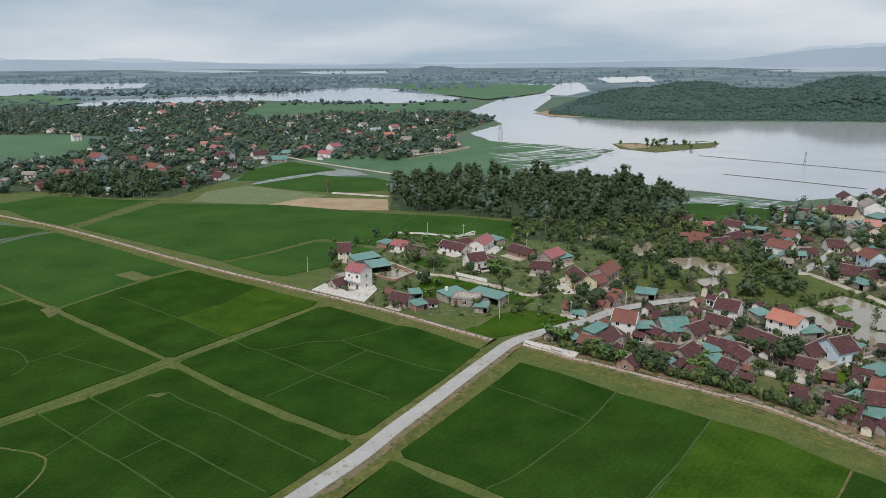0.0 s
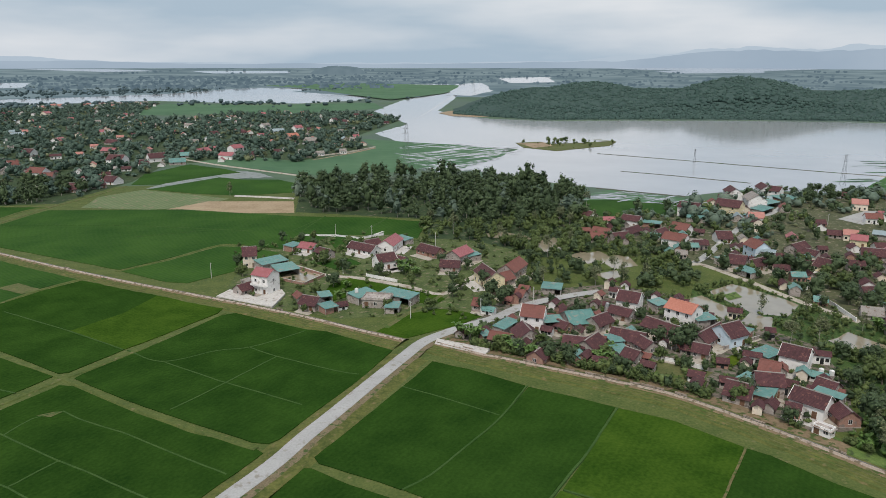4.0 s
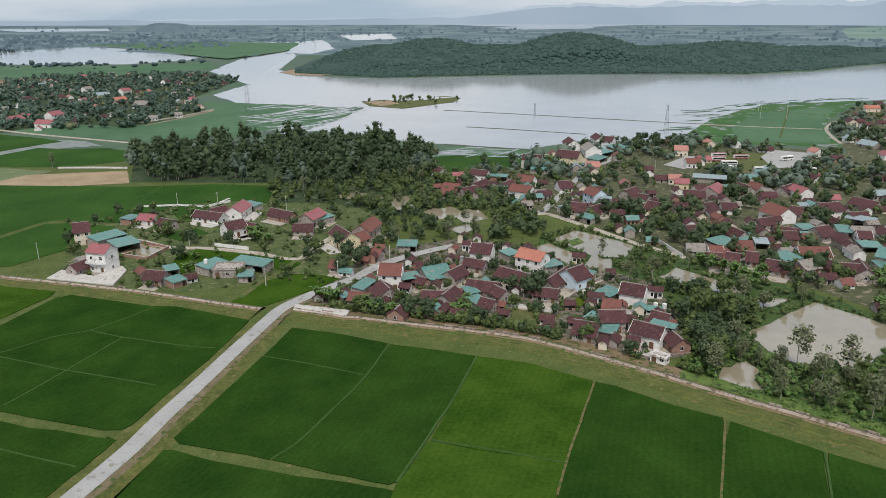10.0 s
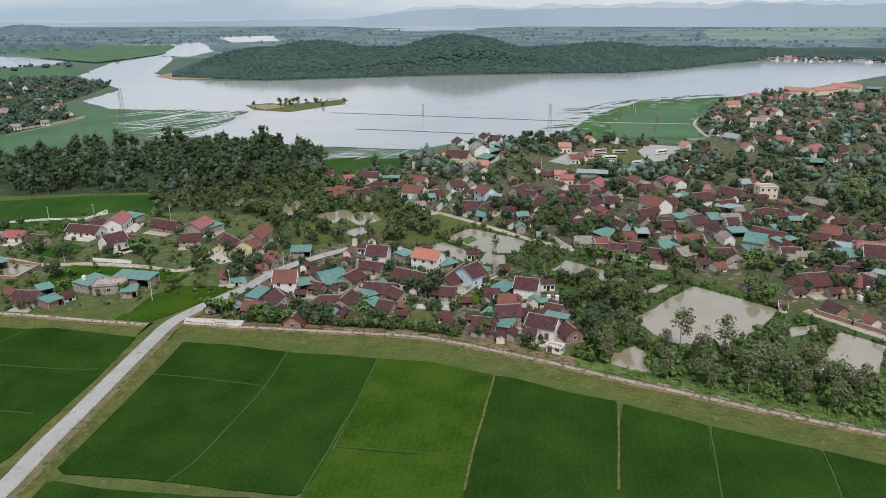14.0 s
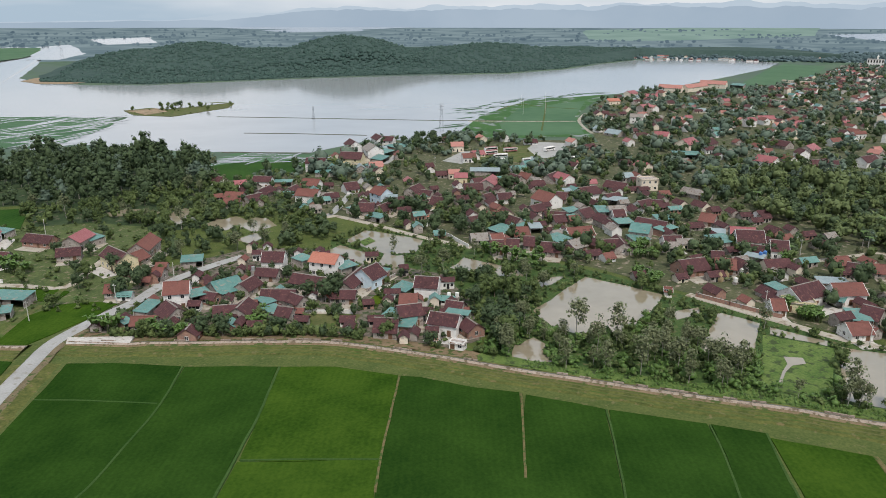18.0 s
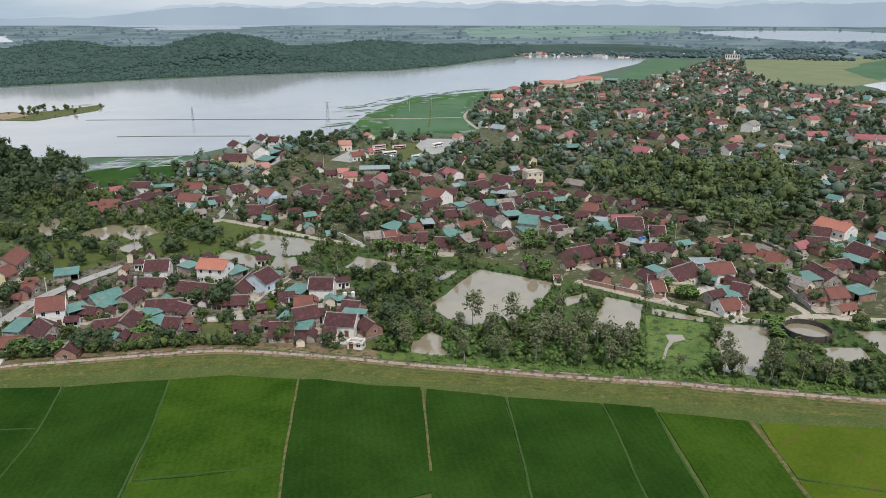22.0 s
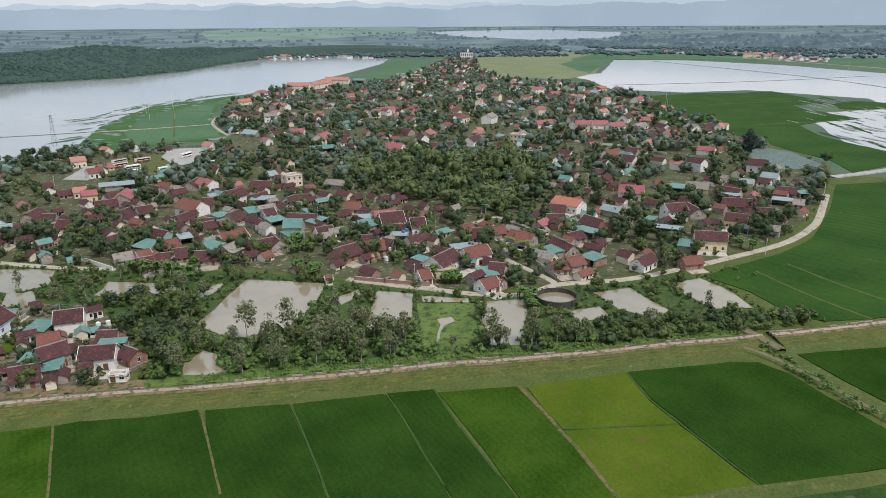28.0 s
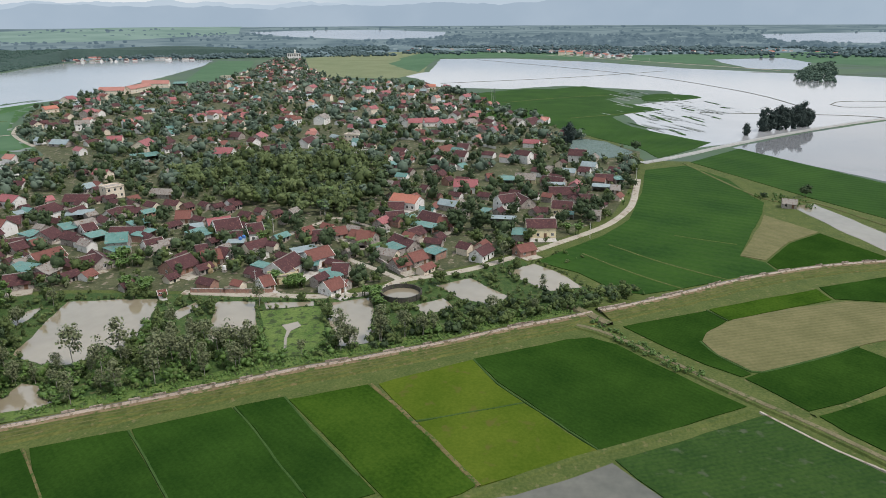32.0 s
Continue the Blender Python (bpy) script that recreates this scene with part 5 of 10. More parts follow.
bare_patch([(-162.1, 275.5), (-159.2, 281.0), (-151.7, 273.9), (-153.0, 266.0)])
bare_patch([(-88.3, 197.5), (-84.3, 198.9), (-81.8, 199.2), (-84.0, 195.9)])
paddy([(-323.5, 495.3), (-294.4, 482.5), (-259.6, 450.6), (-229.2, 431.7), (-222.9, 465.3), (-214.3, 504.3), (-207.5, 514.9), (-259.6, 527.8), (-296.4, 533.7), (-309.1, 511.6)], "deep")
paddy([(-219.2, 426.7), (-198.0, 503.8), (-109.3, 494.7), (-31.7, 461.4), (16.4, 451.1), (45.8, 435.1), (42.9, 406.1), (17.9, 402.6), (-6.7, 407.5), (-24.3, 396.8), (-34.0, 377.5), (-55.8, 390.9), (-68.8, 392.6), (-91.3, 365.8), (-108.7, 348.4), (-145.1, 374.2)], "bright")
paddy([(-106.4, 345.2), (-88.8, 361.1), (-68.0, 387.3), (-55.0, 384.4), (-34.9, 370.2), (-50.4, 350.2), (-53.1, 338.8), (-71.9, 321.9), (-81.9, 324.9)], "deep")
field_line([(-212.9, 459.6), (-135.9, 448.7), (-53.1, 422.1)], 0.6, THIN_BUND)
field_line([(-32.3, 418.5), (-13.0, 459.1)], 0.6, THIN_BUND)
field_line([(8.2, 407.1), (25.1, 444.0)], 0.6, THIN_BUND)
field_line([(-119.9, 416.4), (-75.0, 430.5)], 0.4, THIN_BUND)
bund([(-229.8, 424.0), (-221.2, 461.7), (-213.5, 502.1), (-204.2, 514.8)], 1.6, BUND)
bund([(-109.2, 345.3), (-90.8, 363.4), (-68.6, 391.2), (-55.3, 386.9)], 1.0, BUND)
paddy([(27.0, 219.5), (37.4, 212.0), (52.8, 197.6), (41.5, 179.5), (28.6, 164.6), (18.0, 152.8), (10.6, 147.8), (5.9, 151.6), (-8.6, 161.7), (-9.7, 164.3), (15.9, 202.1)], "deep")
paddy([(-23.0, 142.3), (-21.6, 144.3), (-12.3, 159.6), (-10.8, 159.1), (-1.7, 150.8), (15.7, 138.4), (22.0, 134.7), (32.5, 127.5), (36.3, 123.9), (36.3, 116.8), (-23.0, 144.2)], "dense")
paddy([(53.9, 196.2), (64.9, 188.0), (75.0, 180.0), (61.2, 160.6), (46.8, 143.4), (35.4, 129.8), (34.0, 129.2), (22.7, 137.9), (11.5, 147.2), (18.0, 152.3), (28.5, 163.4), (41.6, 178.4)], "dense")
paddy([(76.1, 179.1), (88.3, 169.7), (100.1, 154.1), (88.2, 140.0), (73.8, 123.1), (66.8, 128.4), (58.0, 134.5), (48.4, 142.1), (61.2, 158.9)], "bright")
paddy([(47.5, 141.4), (57.6, 133.6), (66.4, 127.6), (73.3, 122.4), (66.9, 114.8), (60.7, 105.5), (30.1, 119.7), (35.3, 127.7)], "bright")
paddy([(100.7, 153.1), (104.4, 149.2), (112.8, 135.0), (120.7, 125.8), (107.2, 110.2), (95.3, 97.0), (90.7, 91.6), (61.2, 105.2), (66.0, 112.0), (73.8, 121.9), (88.5, 138.9)], "dense")
paddy([(121.5, 123.4), (132.2, 105.7), (122.4, 95.3), (103.4, 75.8), (96.4, 70.0), (84.8, 85.3), (89.5, 90.3), (95.1, 96.7), (109.5, 112.4)], "dense")
paddy([(133.2, 104.5), (147.0, 85.2), (137.7, 75.1), (126.3, 64.3), (116.7, 54.6), (111.6, 50.0), (97.1, 69.1), (104.1, 74.9), (123.2, 94.3)], "deep")
paddy([(147.9, 84.0), (154.4, 73.9), (146.2, 66.2), (134.8, 55.0), (124.6, 44.1), (119.7, 39.3), (112.3, 49.1), (117.2, 53.8), (126.9, 63.5), (138.4, 74.2)], "dense")
paddy([(153.7, 71.9), (164.9, 53.8), (154.5, 43.2), (141.9, 31.6), (132.7, 24.5), (126.0, 18.4), (122.8, 21.0), (118.7, 26.9), (115.4, 33.4), (118.2, 36.0), (125.3, 43.1), (140.1, 57.4)], "bright")
paddy([(165.8, 50.5), (169.1, 46.8), (184.8, 27.5), (171.3, 19.1), (163.0, 11.3), (153.8, 28.2), (149.6, 36.4), (157.4, 43.6)], "ripe")
paddy([(148.4, 35.5), (152.7, 28.0), (162.0, 10.7), (158.4, 6.7), (150.0, -0.4), (143.8, -7.8), (139.1, -0.6), (126.3, 17.0), (135.5, 24.8), (143.6, 31.7)], "ripe")
paddy([(185.7, 26.8), (198.4, 7.5), (203.3, 0.7), (206.4, -7.1), (202.7, -14.8), (195.9, -21.0), (185.3, -31.1), (177.2, -38.9), (170.7, -45.9), (155.3, -24.7), (144.4, -8.8), (160.6, 6.6), (173.1, 18.2)], "dense")
paddy([(140.5, -12.2), (149.9, -26.7), (165.1, -47.7), (167.0, -50.5), (160.2, -57.0), (153.4, -62.5), (145.3, -70.1), (139.3, -75.8), (132.4, -72.9), (126.3, -23.3), (134.4, -16.8)], "sparse")
field_line([(15.4, 202.0), (26.8, 192.8), (41.0, 179.8)], 0.4, THIN_BUND)
field_line([(53.5, 197.3), (41.4, 178.9), (28.5, 164.0), (17.9, 152.3), (10.8, 147.3)], 0.5, THIN_BUND)
field_line([(75.7, 179.6), (61.2, 159.9), (47.3, 143.1), (35.4, 128.9)], 0.6, THIN_BUND)
field_line([(48.0, 142.0), (59.2, 133.9), (73.6, 122.8)], 0.45, THIN_BUND)
field_line([(100.5, 153.6), (88.4, 139.6), (73.9, 122.6), (66.3, 112.9)], 0.55, DRY_LINE)
field_line([(121.0, 125.1), (107.4, 110.0), (95.4, 96.9)], 0.55, DRY_LINE)
field_line([(132.6, 105.2), (122.9, 94.7), (103.8, 75.3), (99.7, 71.5)], 0.5, THIN_BUND)
field_line([(147.5, 84.6), (138.0, 74.7), (126.6, 63.9), (117.0, 54.2)], 0.5, THIN_BUND)
field_line([(154.7, 73.6), (146.3, 65.9), (134.9, 54.8), (124.7, 44.0)], 0.55, THIN_BUND)
field_line([(149.0, 36.7), (153.2, 28.1), (162.5, 10.7)], 0.45, THIN_BUND)
field_line([(185.3, 27.1), (172.0, 18.6), (159.7, 6.9), (143.9, -8.3)], 0.5, THIN_BUND)
bund([(165.4, 53.1), (155.7, 43.3), (147.7, 36.4), (142.7, 31.5), (134.0, 24.4), (125.8, 17.4)], 0.9, DRY_LINE)
bund([(118.6, 23.3), (124.3, 17.0), (138.0, -0.6), (143.2, -8.3), (154.0, -24.6), (168.8, -46.5)], 1.3, BUND)
paddy([(217.1, -18.1), (221.5, -24.7), (235.0, -46.5), (227.4, -51.2), (216.9, -43.3), (208.8, -40.7), (199.1, -44.0), (189.9, -51.3), (187.7, -48.6), (193.9, -40.0), (203.7, -30.0)], "dense")
paddy([(236.8, -48.1), (246.8, -63.6), (260.7, -86.2), (263.7, -90.0), (253.7, -91.8), (242.7, -73.9), (228.6, -52.7)], "bright")
paddy([(265.8, -91.9), (281.8, -120.2), (290.0, -137.9), (254.8, -123.4), (254.7, -110.3), (254.7, -93.9)], "deep")
paddy([(211.4, -41.1), (218.1, -44.7), (229.0, -54.5), (242.5, -75.7), (252.5, -97.0), (252.4, -109.4), (250.9, -121.7), (227.0, -111.9), (220.7, -97.8), (216.1, -90.0), (205.3, -75.5), (191.9, -55.1), (192.1, -52.1), (201.4, -44.5)], "straw")
paddy([(186.5, -49.7), (190.3, -54.0), (204.1, -75.1), (212.8, -87.3), (206.7, -92.6), (202.5, -101.8), (200.6, -101.0), (189.3, -86.2), (178.3, -73.0), (171.4, -61.6), (178.4, -56.3)], "dense")
paddy([(169.0, -63.6), (174.0, -71.6), (182.9, -83.9), (195.1, -98.7), (147.9, -79.3), (155.4, -73.8), (162.1, -67.7)], "deep")
field_line([(209.6, -40.8), (200.3, -44.3), (191.4, -51.9), (191.2, -54.9), (204.5, -75.3), (214.0, -87.7)], 0.7, THIN_BUND)
field_line([(236.0, -46.7), (228.1, -52.2)], 0.5, THIN_BUND)
bund([(169.0, -62.0), (176.1, -72.3), (186.2, -85.1), (198.0, -99.9)], 1.6, BUND)
sheet("water", [(122.1, 14.3), (124.0, 9.7), (131.2, -0.7), (139.4, -11.3), (133.9, -16.3), (127.1, -22.6), (123.4, -22.2), (116.5, 17.1)], 0.12, CANAL_WATER, "shallow grey water standing in an unplanted paddy", "water", step=5, sway=0.4)
sheet("rice_field", [(278.5, 13.5), (299, 1.2), (321, -14.5), (352.0, -28.2), (415.4, -39.2), (480.2, -46.3), (499.9, -75.3), (457.3, -94.9), (418.1, -98.4), (398.7, -102.2), (373.5, -95.5), (299.5, -69.9), (292.8, -78.9), (281.9, -80.7), (272.1, -64.3), (262.9, -50.8), (253.8, -37.4), (247.9, -26.7), (249.5, -17.4), (258.8, -10), (267.5, -3.1)], 0.28, RICE[10], "soft green rice paddy between grassy bunds", "field", step=5, sway=0.35, rise=0.28)
sheet("rice_field", [(371.4, -96.1), (343.4, -113.7), (324.1, -95.6), (295.9, -79.6), (300.4, -70.5), (351.2, -89.7)], 0.28, RICE[7], "pale harvested patch in a green field", "field", step=5, sway=0.35, rise=0.28)
sheet("rice_field", [(293.7, -79.8), (322.5, -95.9), (341.5, -113.7), (308.9, -130.2), (303.3, -128.1), (283.5, -82.1)], 0.28, RICE[1], "deep green rice paddy between grassy bunds", "field", step=5, sway=0.35, rise=0.28)
sheet("rice_field", [(512.9, -79.7), (575.5, -124.2), (460.4, -185.8), (415.6, -206.4), (356.2, -179.7), (374.3, -154.2), (416.2, -129.5)], 0.28, RICE[10], "soft green rice paddy between grassy bunds", "field", step=5, sway=0.35, rise=0.28)
sheet("water", [(393.1, -114.1), (400.3, -127.9), (346.6, -144), (302.9, -155.7), (281.3, -146.1), (317.1, -133.2)], 0.12, MUD_WATER, "muddy brown fish pond", "water", step=8, sway=1.5)
sheet("rice_field", [(974.5, 143.5), (1022.1, 102.6), (1052.9, 73.5), (1059.3, 34.0), (1112.3, -9.4), (1046.1, -43.5), (973.2, -72.5), (931.6, -32.7), (895.6, -47.9), (824.4, -91.9), (788.3, -57.3), (756.3, -34.4), (723.3, -41.7), (686.2, -50.9), (654.5, -67.8), (632.0, -83.8), (616.3, -95.0), (601.8, -107.8), (566.7, -88.2), (541.6, -70.1), (523.7, -59.0), (569.1, -49.7), (597.3, -27.7), (641.6, -0.6), (714.7, 48.9), (748.2, 110.1)], 0.28, RICE[10], "green rice paddies running out into flood water", "field", step=8, sway=1.8, rise=0.28)
sheet("rice_field", [(966.6, -75.5), (1008.6, -106.9), (993.0, -146.9), (959.5, -155.5), (920.3, -117.7), (907.6, -81.0)], 0.28, RICE[10], "green rice paddy standing in flood water", "field", step=8, sway=2.0, rise=0.28)
sheet("meadow", [(1857.5, 716), (2157.5, 649.6), (2344.5, 458.9), (1383.7, 294.2), (1214.9, 308.2), (1230.4, 393.8), (1142.2, 424.2)], 0.14, RICE[6], "pale yellow-green meadow behind the village", "field", step=20, sway=3)
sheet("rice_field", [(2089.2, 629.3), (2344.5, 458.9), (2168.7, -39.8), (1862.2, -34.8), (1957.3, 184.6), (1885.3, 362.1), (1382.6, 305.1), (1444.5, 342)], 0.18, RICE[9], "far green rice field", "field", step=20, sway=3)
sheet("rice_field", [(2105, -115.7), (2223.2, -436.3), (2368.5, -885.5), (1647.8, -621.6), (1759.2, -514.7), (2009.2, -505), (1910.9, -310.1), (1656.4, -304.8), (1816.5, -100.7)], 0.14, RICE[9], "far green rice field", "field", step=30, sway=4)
sheet("ground_meadow", [(-357.3, 510.3), (-236.3, 433.2), (-140.4, 361.2), (-70.5, 308.7), (-17.3, 270.6), (19.1, 241.5), (28.9, 235.2), (69.9, 207.9), (108.5, 165.7), (128.8, 141.3), (132.7, 132.3), (158.9, 93.3), (177.6, 66.1), (210.5, 19.1), (229.7, -8.4), (270.3, -62.5), (304.1, -128.4), (453.8, -183.4), (517.1, -79.5), (514.4, -48.4), (662.3, -20.4), (468, 394.6), (398.2, 467.4), (346.2, 486.7), (242.5, 478.1), (171.9, 481.5), (180.2, 526.6), (-35.4, 594.6), (-179, 599.8), (-380.5, 545.2)], 0.03, BUND, "weedy green land between canal and lake", "ground", step=20, sway=2)
sheet("rice_field", [(-26.3, 457.3), (51.1, 434.7), (39.8, 390.9), (28.1, 407.8), (-5.1, 408.7), (-26.4, 378.5), (-55.1, 385.5), (-29, 419.7)], 0.28, RICE[11], "fresh green rice paddy between grassy bunds", "field", step=5, sway=0.35, rise=0.28)
sheet("vegetable_field", [(-179.0, 510.4), (-180.7, 551.8), (-156.6, 578.9), (-110.3, 550.1), (-83.7, 531.6), (-105.2, 501.9), (-131.7, 497.3)], 0.14, ROW_CROPS, "pale green vegetable plots in rows", "field", step=5, sway=0.5)
sheet("rice_field", [(-171.9, 605.4), (-175.9, 664.1), (-148.9, 724.2), (-109.2, 685.6), (-92.2, 662.3), (-115.9, 646.4), (-148.9, 604.0)], 0.20, RICE[11], "green rice paddy by the far village", "field", step=5, sway=0.5, rise=0.2)
sheet("rice_field", [(-152.7, 581.4), (-106.6, 635.8), (-84.8, 621.5), (-55.0, 616.5), (-36.5, 591.3), (-34.3, 553.1), (-74.7, 543.1), (-111.3, 555.2)], 0.20, RICE[11], "green rice paddy by the far village", "field", step=5, sway=0.5, rise=0.2)
sheet("water", [(-155.3, 584.3), (-142.0, 615.7), (-108.8, 649.4), (-95.7, 673.5), (-74.0, 657.6), (-60.0, 629.6), (-85.6, 628.0), (-113.9, 620.2), (-140.2, 586.2)], 0.16, DROWNED, "strip of shallow flood water and weeds between paddies", "water", step=4, sway=1.4)
sheet("bare_field", [(-129.2, 487.1), (-97.0, 523.2), (-36.2, 515.1), (-33.6, 473.9), (-77.8, 478.3)], 0.14, RICE[8], "pale ploughed earth", "field", step=4, sway=0.7)
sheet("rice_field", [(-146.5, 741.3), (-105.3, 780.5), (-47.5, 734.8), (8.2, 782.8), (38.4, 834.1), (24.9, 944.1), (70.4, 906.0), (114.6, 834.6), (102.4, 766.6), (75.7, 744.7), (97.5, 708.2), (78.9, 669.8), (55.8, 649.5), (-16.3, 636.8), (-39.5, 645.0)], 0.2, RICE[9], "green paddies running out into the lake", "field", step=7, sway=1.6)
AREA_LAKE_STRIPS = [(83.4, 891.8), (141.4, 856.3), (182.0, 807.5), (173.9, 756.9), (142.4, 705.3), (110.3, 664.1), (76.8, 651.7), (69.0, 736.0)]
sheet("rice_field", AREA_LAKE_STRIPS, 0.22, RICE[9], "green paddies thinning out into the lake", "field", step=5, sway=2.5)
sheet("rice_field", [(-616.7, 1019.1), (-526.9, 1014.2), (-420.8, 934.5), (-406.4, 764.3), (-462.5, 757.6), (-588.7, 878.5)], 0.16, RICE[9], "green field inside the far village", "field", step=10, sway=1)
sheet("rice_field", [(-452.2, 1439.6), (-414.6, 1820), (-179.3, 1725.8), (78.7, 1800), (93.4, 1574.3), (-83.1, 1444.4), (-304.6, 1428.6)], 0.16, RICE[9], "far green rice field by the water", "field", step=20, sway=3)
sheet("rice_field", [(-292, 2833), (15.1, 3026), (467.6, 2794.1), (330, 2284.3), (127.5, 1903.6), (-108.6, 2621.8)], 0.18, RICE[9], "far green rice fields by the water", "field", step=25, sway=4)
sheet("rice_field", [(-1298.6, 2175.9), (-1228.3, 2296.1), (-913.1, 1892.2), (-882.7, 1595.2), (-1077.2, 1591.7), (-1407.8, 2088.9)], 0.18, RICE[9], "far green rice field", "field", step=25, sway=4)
sheet("rice_field", [(173.4, 480.3), (241.4, 476.1), (218.2, 438.5), (178.9, 433.2), (159.5, 449.2)], 0.2, RICE[0], "green rice paddy at the lake shore", "field", step=5, sway=0.6)
sheet("rice_field", [(152.6, 440.3), (169.6, 490.0), (194.9, 490.8), (227.7, 464.5), (232.7, 452.5), (213.5, 434.8), (173.2, 435.2)], 0.24, RICE[10], "green paddy at the lake shore", "field", step=6, sway=1)
AREA_SHORE_STRIPS = [(167.0, 486.1), (183.8, 515.5), (205.8, 531.1), (247.8, 487.3), (248.1, 452.9), (231.8, 446.4), (227.7, 464.5), (194.9, 490.8)]
sheet("rice_field", [(389.1, 491.2), (498, 584), (646.8, 668.7), (797.2, 662.7), (610, 544.3), (534.9, 474.7), (488.3, 418.4), (421.3, 456.6)], 0.2, RICE[5], "green paddies half drowned at the lake shore", "field", step=8, sway=1.2)
sheet("rice_field", [(478.7, 531.1), (580.9, 610), (681.8, 623), (706, 620.8), (580.2, 523.2), (492.7, 432.2), (428.1, 467.7)], 0.26, RICE[9], "green rice paddies behind the bus park", "field", step=8, sway=0.8)
sheet("rice_field", [(1076.6, 630.5), (1493.5, 811.6), (1733.2, 899.4), (1715.4, 794), (1313.8, 625.7), (1147.7, 601.5)], 0.2, RICE[9], "far green field at the end of the lake", "field", step=15, sway=2)
# Glowing far fields with the haze mixed into their green.
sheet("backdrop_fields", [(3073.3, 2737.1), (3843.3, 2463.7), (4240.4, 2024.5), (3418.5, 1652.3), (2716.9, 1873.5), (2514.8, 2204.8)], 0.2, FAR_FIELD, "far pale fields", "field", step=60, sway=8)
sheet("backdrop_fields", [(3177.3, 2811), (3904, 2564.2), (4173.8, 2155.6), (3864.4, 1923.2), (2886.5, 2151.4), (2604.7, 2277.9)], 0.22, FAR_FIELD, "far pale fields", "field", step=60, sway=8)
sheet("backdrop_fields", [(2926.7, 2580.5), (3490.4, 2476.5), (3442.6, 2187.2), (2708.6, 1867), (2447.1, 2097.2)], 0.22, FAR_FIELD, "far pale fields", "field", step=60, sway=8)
AREA_MAIN = [(158.3, 441.5), (217.6, 438.9), (271.5, 478.8), (331.2, 506.5), (353.4, 488.4), (398.2, 467.4), (456.2, 416), (463.4, 390.7), (553.8, 486.2), (720.1, 609.4), (903.4, 666.9), (935, 572.9), (1113.4, 573.8), (1702.1, 749.2), (1921.2, 751.6), (1388.9, 529), (1175.2, 396.7), (1107.9, 229.4), (997.1, 152.9), (820.7, 88.5), (659.3, 9.3), (609.8, -12.6), (549.7, -48.1), (474.2, -40.8), (425.8, -33.2), (363.1, -20.5), (316, 4), (288.8, 24.4), (269, 41.6), (251.3, 62.1), (240.7, 74.6), (230.2, 88.9), (225.8, 110.1), (224.3, 136.3), (222.9, 140.4), (216.8, 183.6), (207.3, 214.2), (194, 236.9), (185.3, 287.6), (172.3, 320.5), (135, 385.4)]
sheet("ground_main", AREA_MAIN, 0.1, YARD, "shaded village ground of yards and gardens", "ground", step=8, sway=0.8)
AREA_CLUSTER = [(31.4, 232.8), (51.6, 266.6), (76.5, 289.3), (115.7, 294.2), (136.6, 278.1), (151.8, 240.8), (162.9, 214.6), (154, 186.2), (134.3, 157.3), (120.2, 160), (106.4, 178.6), (86.3, 198.6), (53.4, 219.3)]
sheet("ground_cluster", AREA_CLUSTER, 0.13, PAVED, "earth yards between village houses", "ground", step=8, sway=0.8)
AREA_HAMLET = [(-53.2, 296.8), (-51.9, 339.8), (-61.4, 385.7), (-28.1, 405), (1.6, 408.5), (35, 410.5), (46, 389.4), (70.2, 382.3), (89.5, 357.7), (76.6, 292.4), (52, 264.6), (44.9, 255.3), (27.6, 265.1), (-3.6, 265.7), (-32.2, 283.5)]
sheet("ground_hamlet", AREA_HAMLET, 0.11, LAWN, "grassy ground of a small hamlet", "ground", step=8, sway=0.8)
AREA_PONDS = [(151.2, 284.3), (195.9, 269.6), (198.8, 226.8), (205.6, 212.4), (214, 181.3), (220.4, 138.7), (220.9, 134.4), (226.4, 87.5), (231.3, 71.7), (265.7, 41), (283, 23.8), (254.4, -4.2), (242, -13.2), (225.6, 0.2), (200.7, 31.4), (169.3, 74.6), (147.4, 106.8), (125.4, 139.6), (122.3, 150.8), (137.1, 156.4), (154, 186.2), (162.9, 214.6), (152.5, 242), (139.5, 261.8)]
sheet("ground_ponds", AREA_PONDS, 0.07, MARSH, "grassy strips between fish ponds", "ground", step=8, sway=0.8)
AREA_BELT = [(43.9, 433.2), (63.8, 424.7), (111.9, 423.4), (151.2, 422.3), (152.6, 393.2), (117.6, 335.7), (89.8, 346.7), (70.2, 382.3), (46.1, 390.7)]
sheet("ground_belt", AREA_BELT, 0.09, GARDEN, "overgrown ground below the wood", "ground", step=8, sway=0.8)
AREA_WOOD = [(-32.6, 476), (-34.2, 572), (12.1, 598.8), (59.2, 591.2), (104.8, 580.9), (144.2, 552.5), (172, 489.5), (151.2, 422.3), (107.4, 405.6), (63.8, 424.7), (45, 444.8), (9.3, 459.8)]
sheet("ground_wood", AREA_WOOD, 0.06, GARDEN, "dark woodland floor", "ground", step=8, sway=0.8)
AREA_FAR = [(-362.8, 544.6), (-307.8, 555.2), (-258.2, 524.8), (-200.6, 527.5), (-175.2, 621), (-170.5, 731.8), (-125.3, 738.7), (-42.8, 726.4), (30.2, 837.1), (20, 984.4), (104.3, 1257.8), (29.3, 1435.9), (-196.7, 1453), (-294.5, 1284.7), (-371.4, 1387.3), (-435.1, 1847.7), (-575.3, 1671), (-653.3, 1576.9), (-940.7, 1701.8), (-977.6, 1512.1), (-666, 1021.8), (-543.7, 1031.4), (-447, 994.1), (-394.6, 741.3), (-476.4, 723.3)]
sheet("ground_far", AREA_FAR, 0.07, GARDEN, "gardens of the far village", "ground", step=8, sway=0.8)
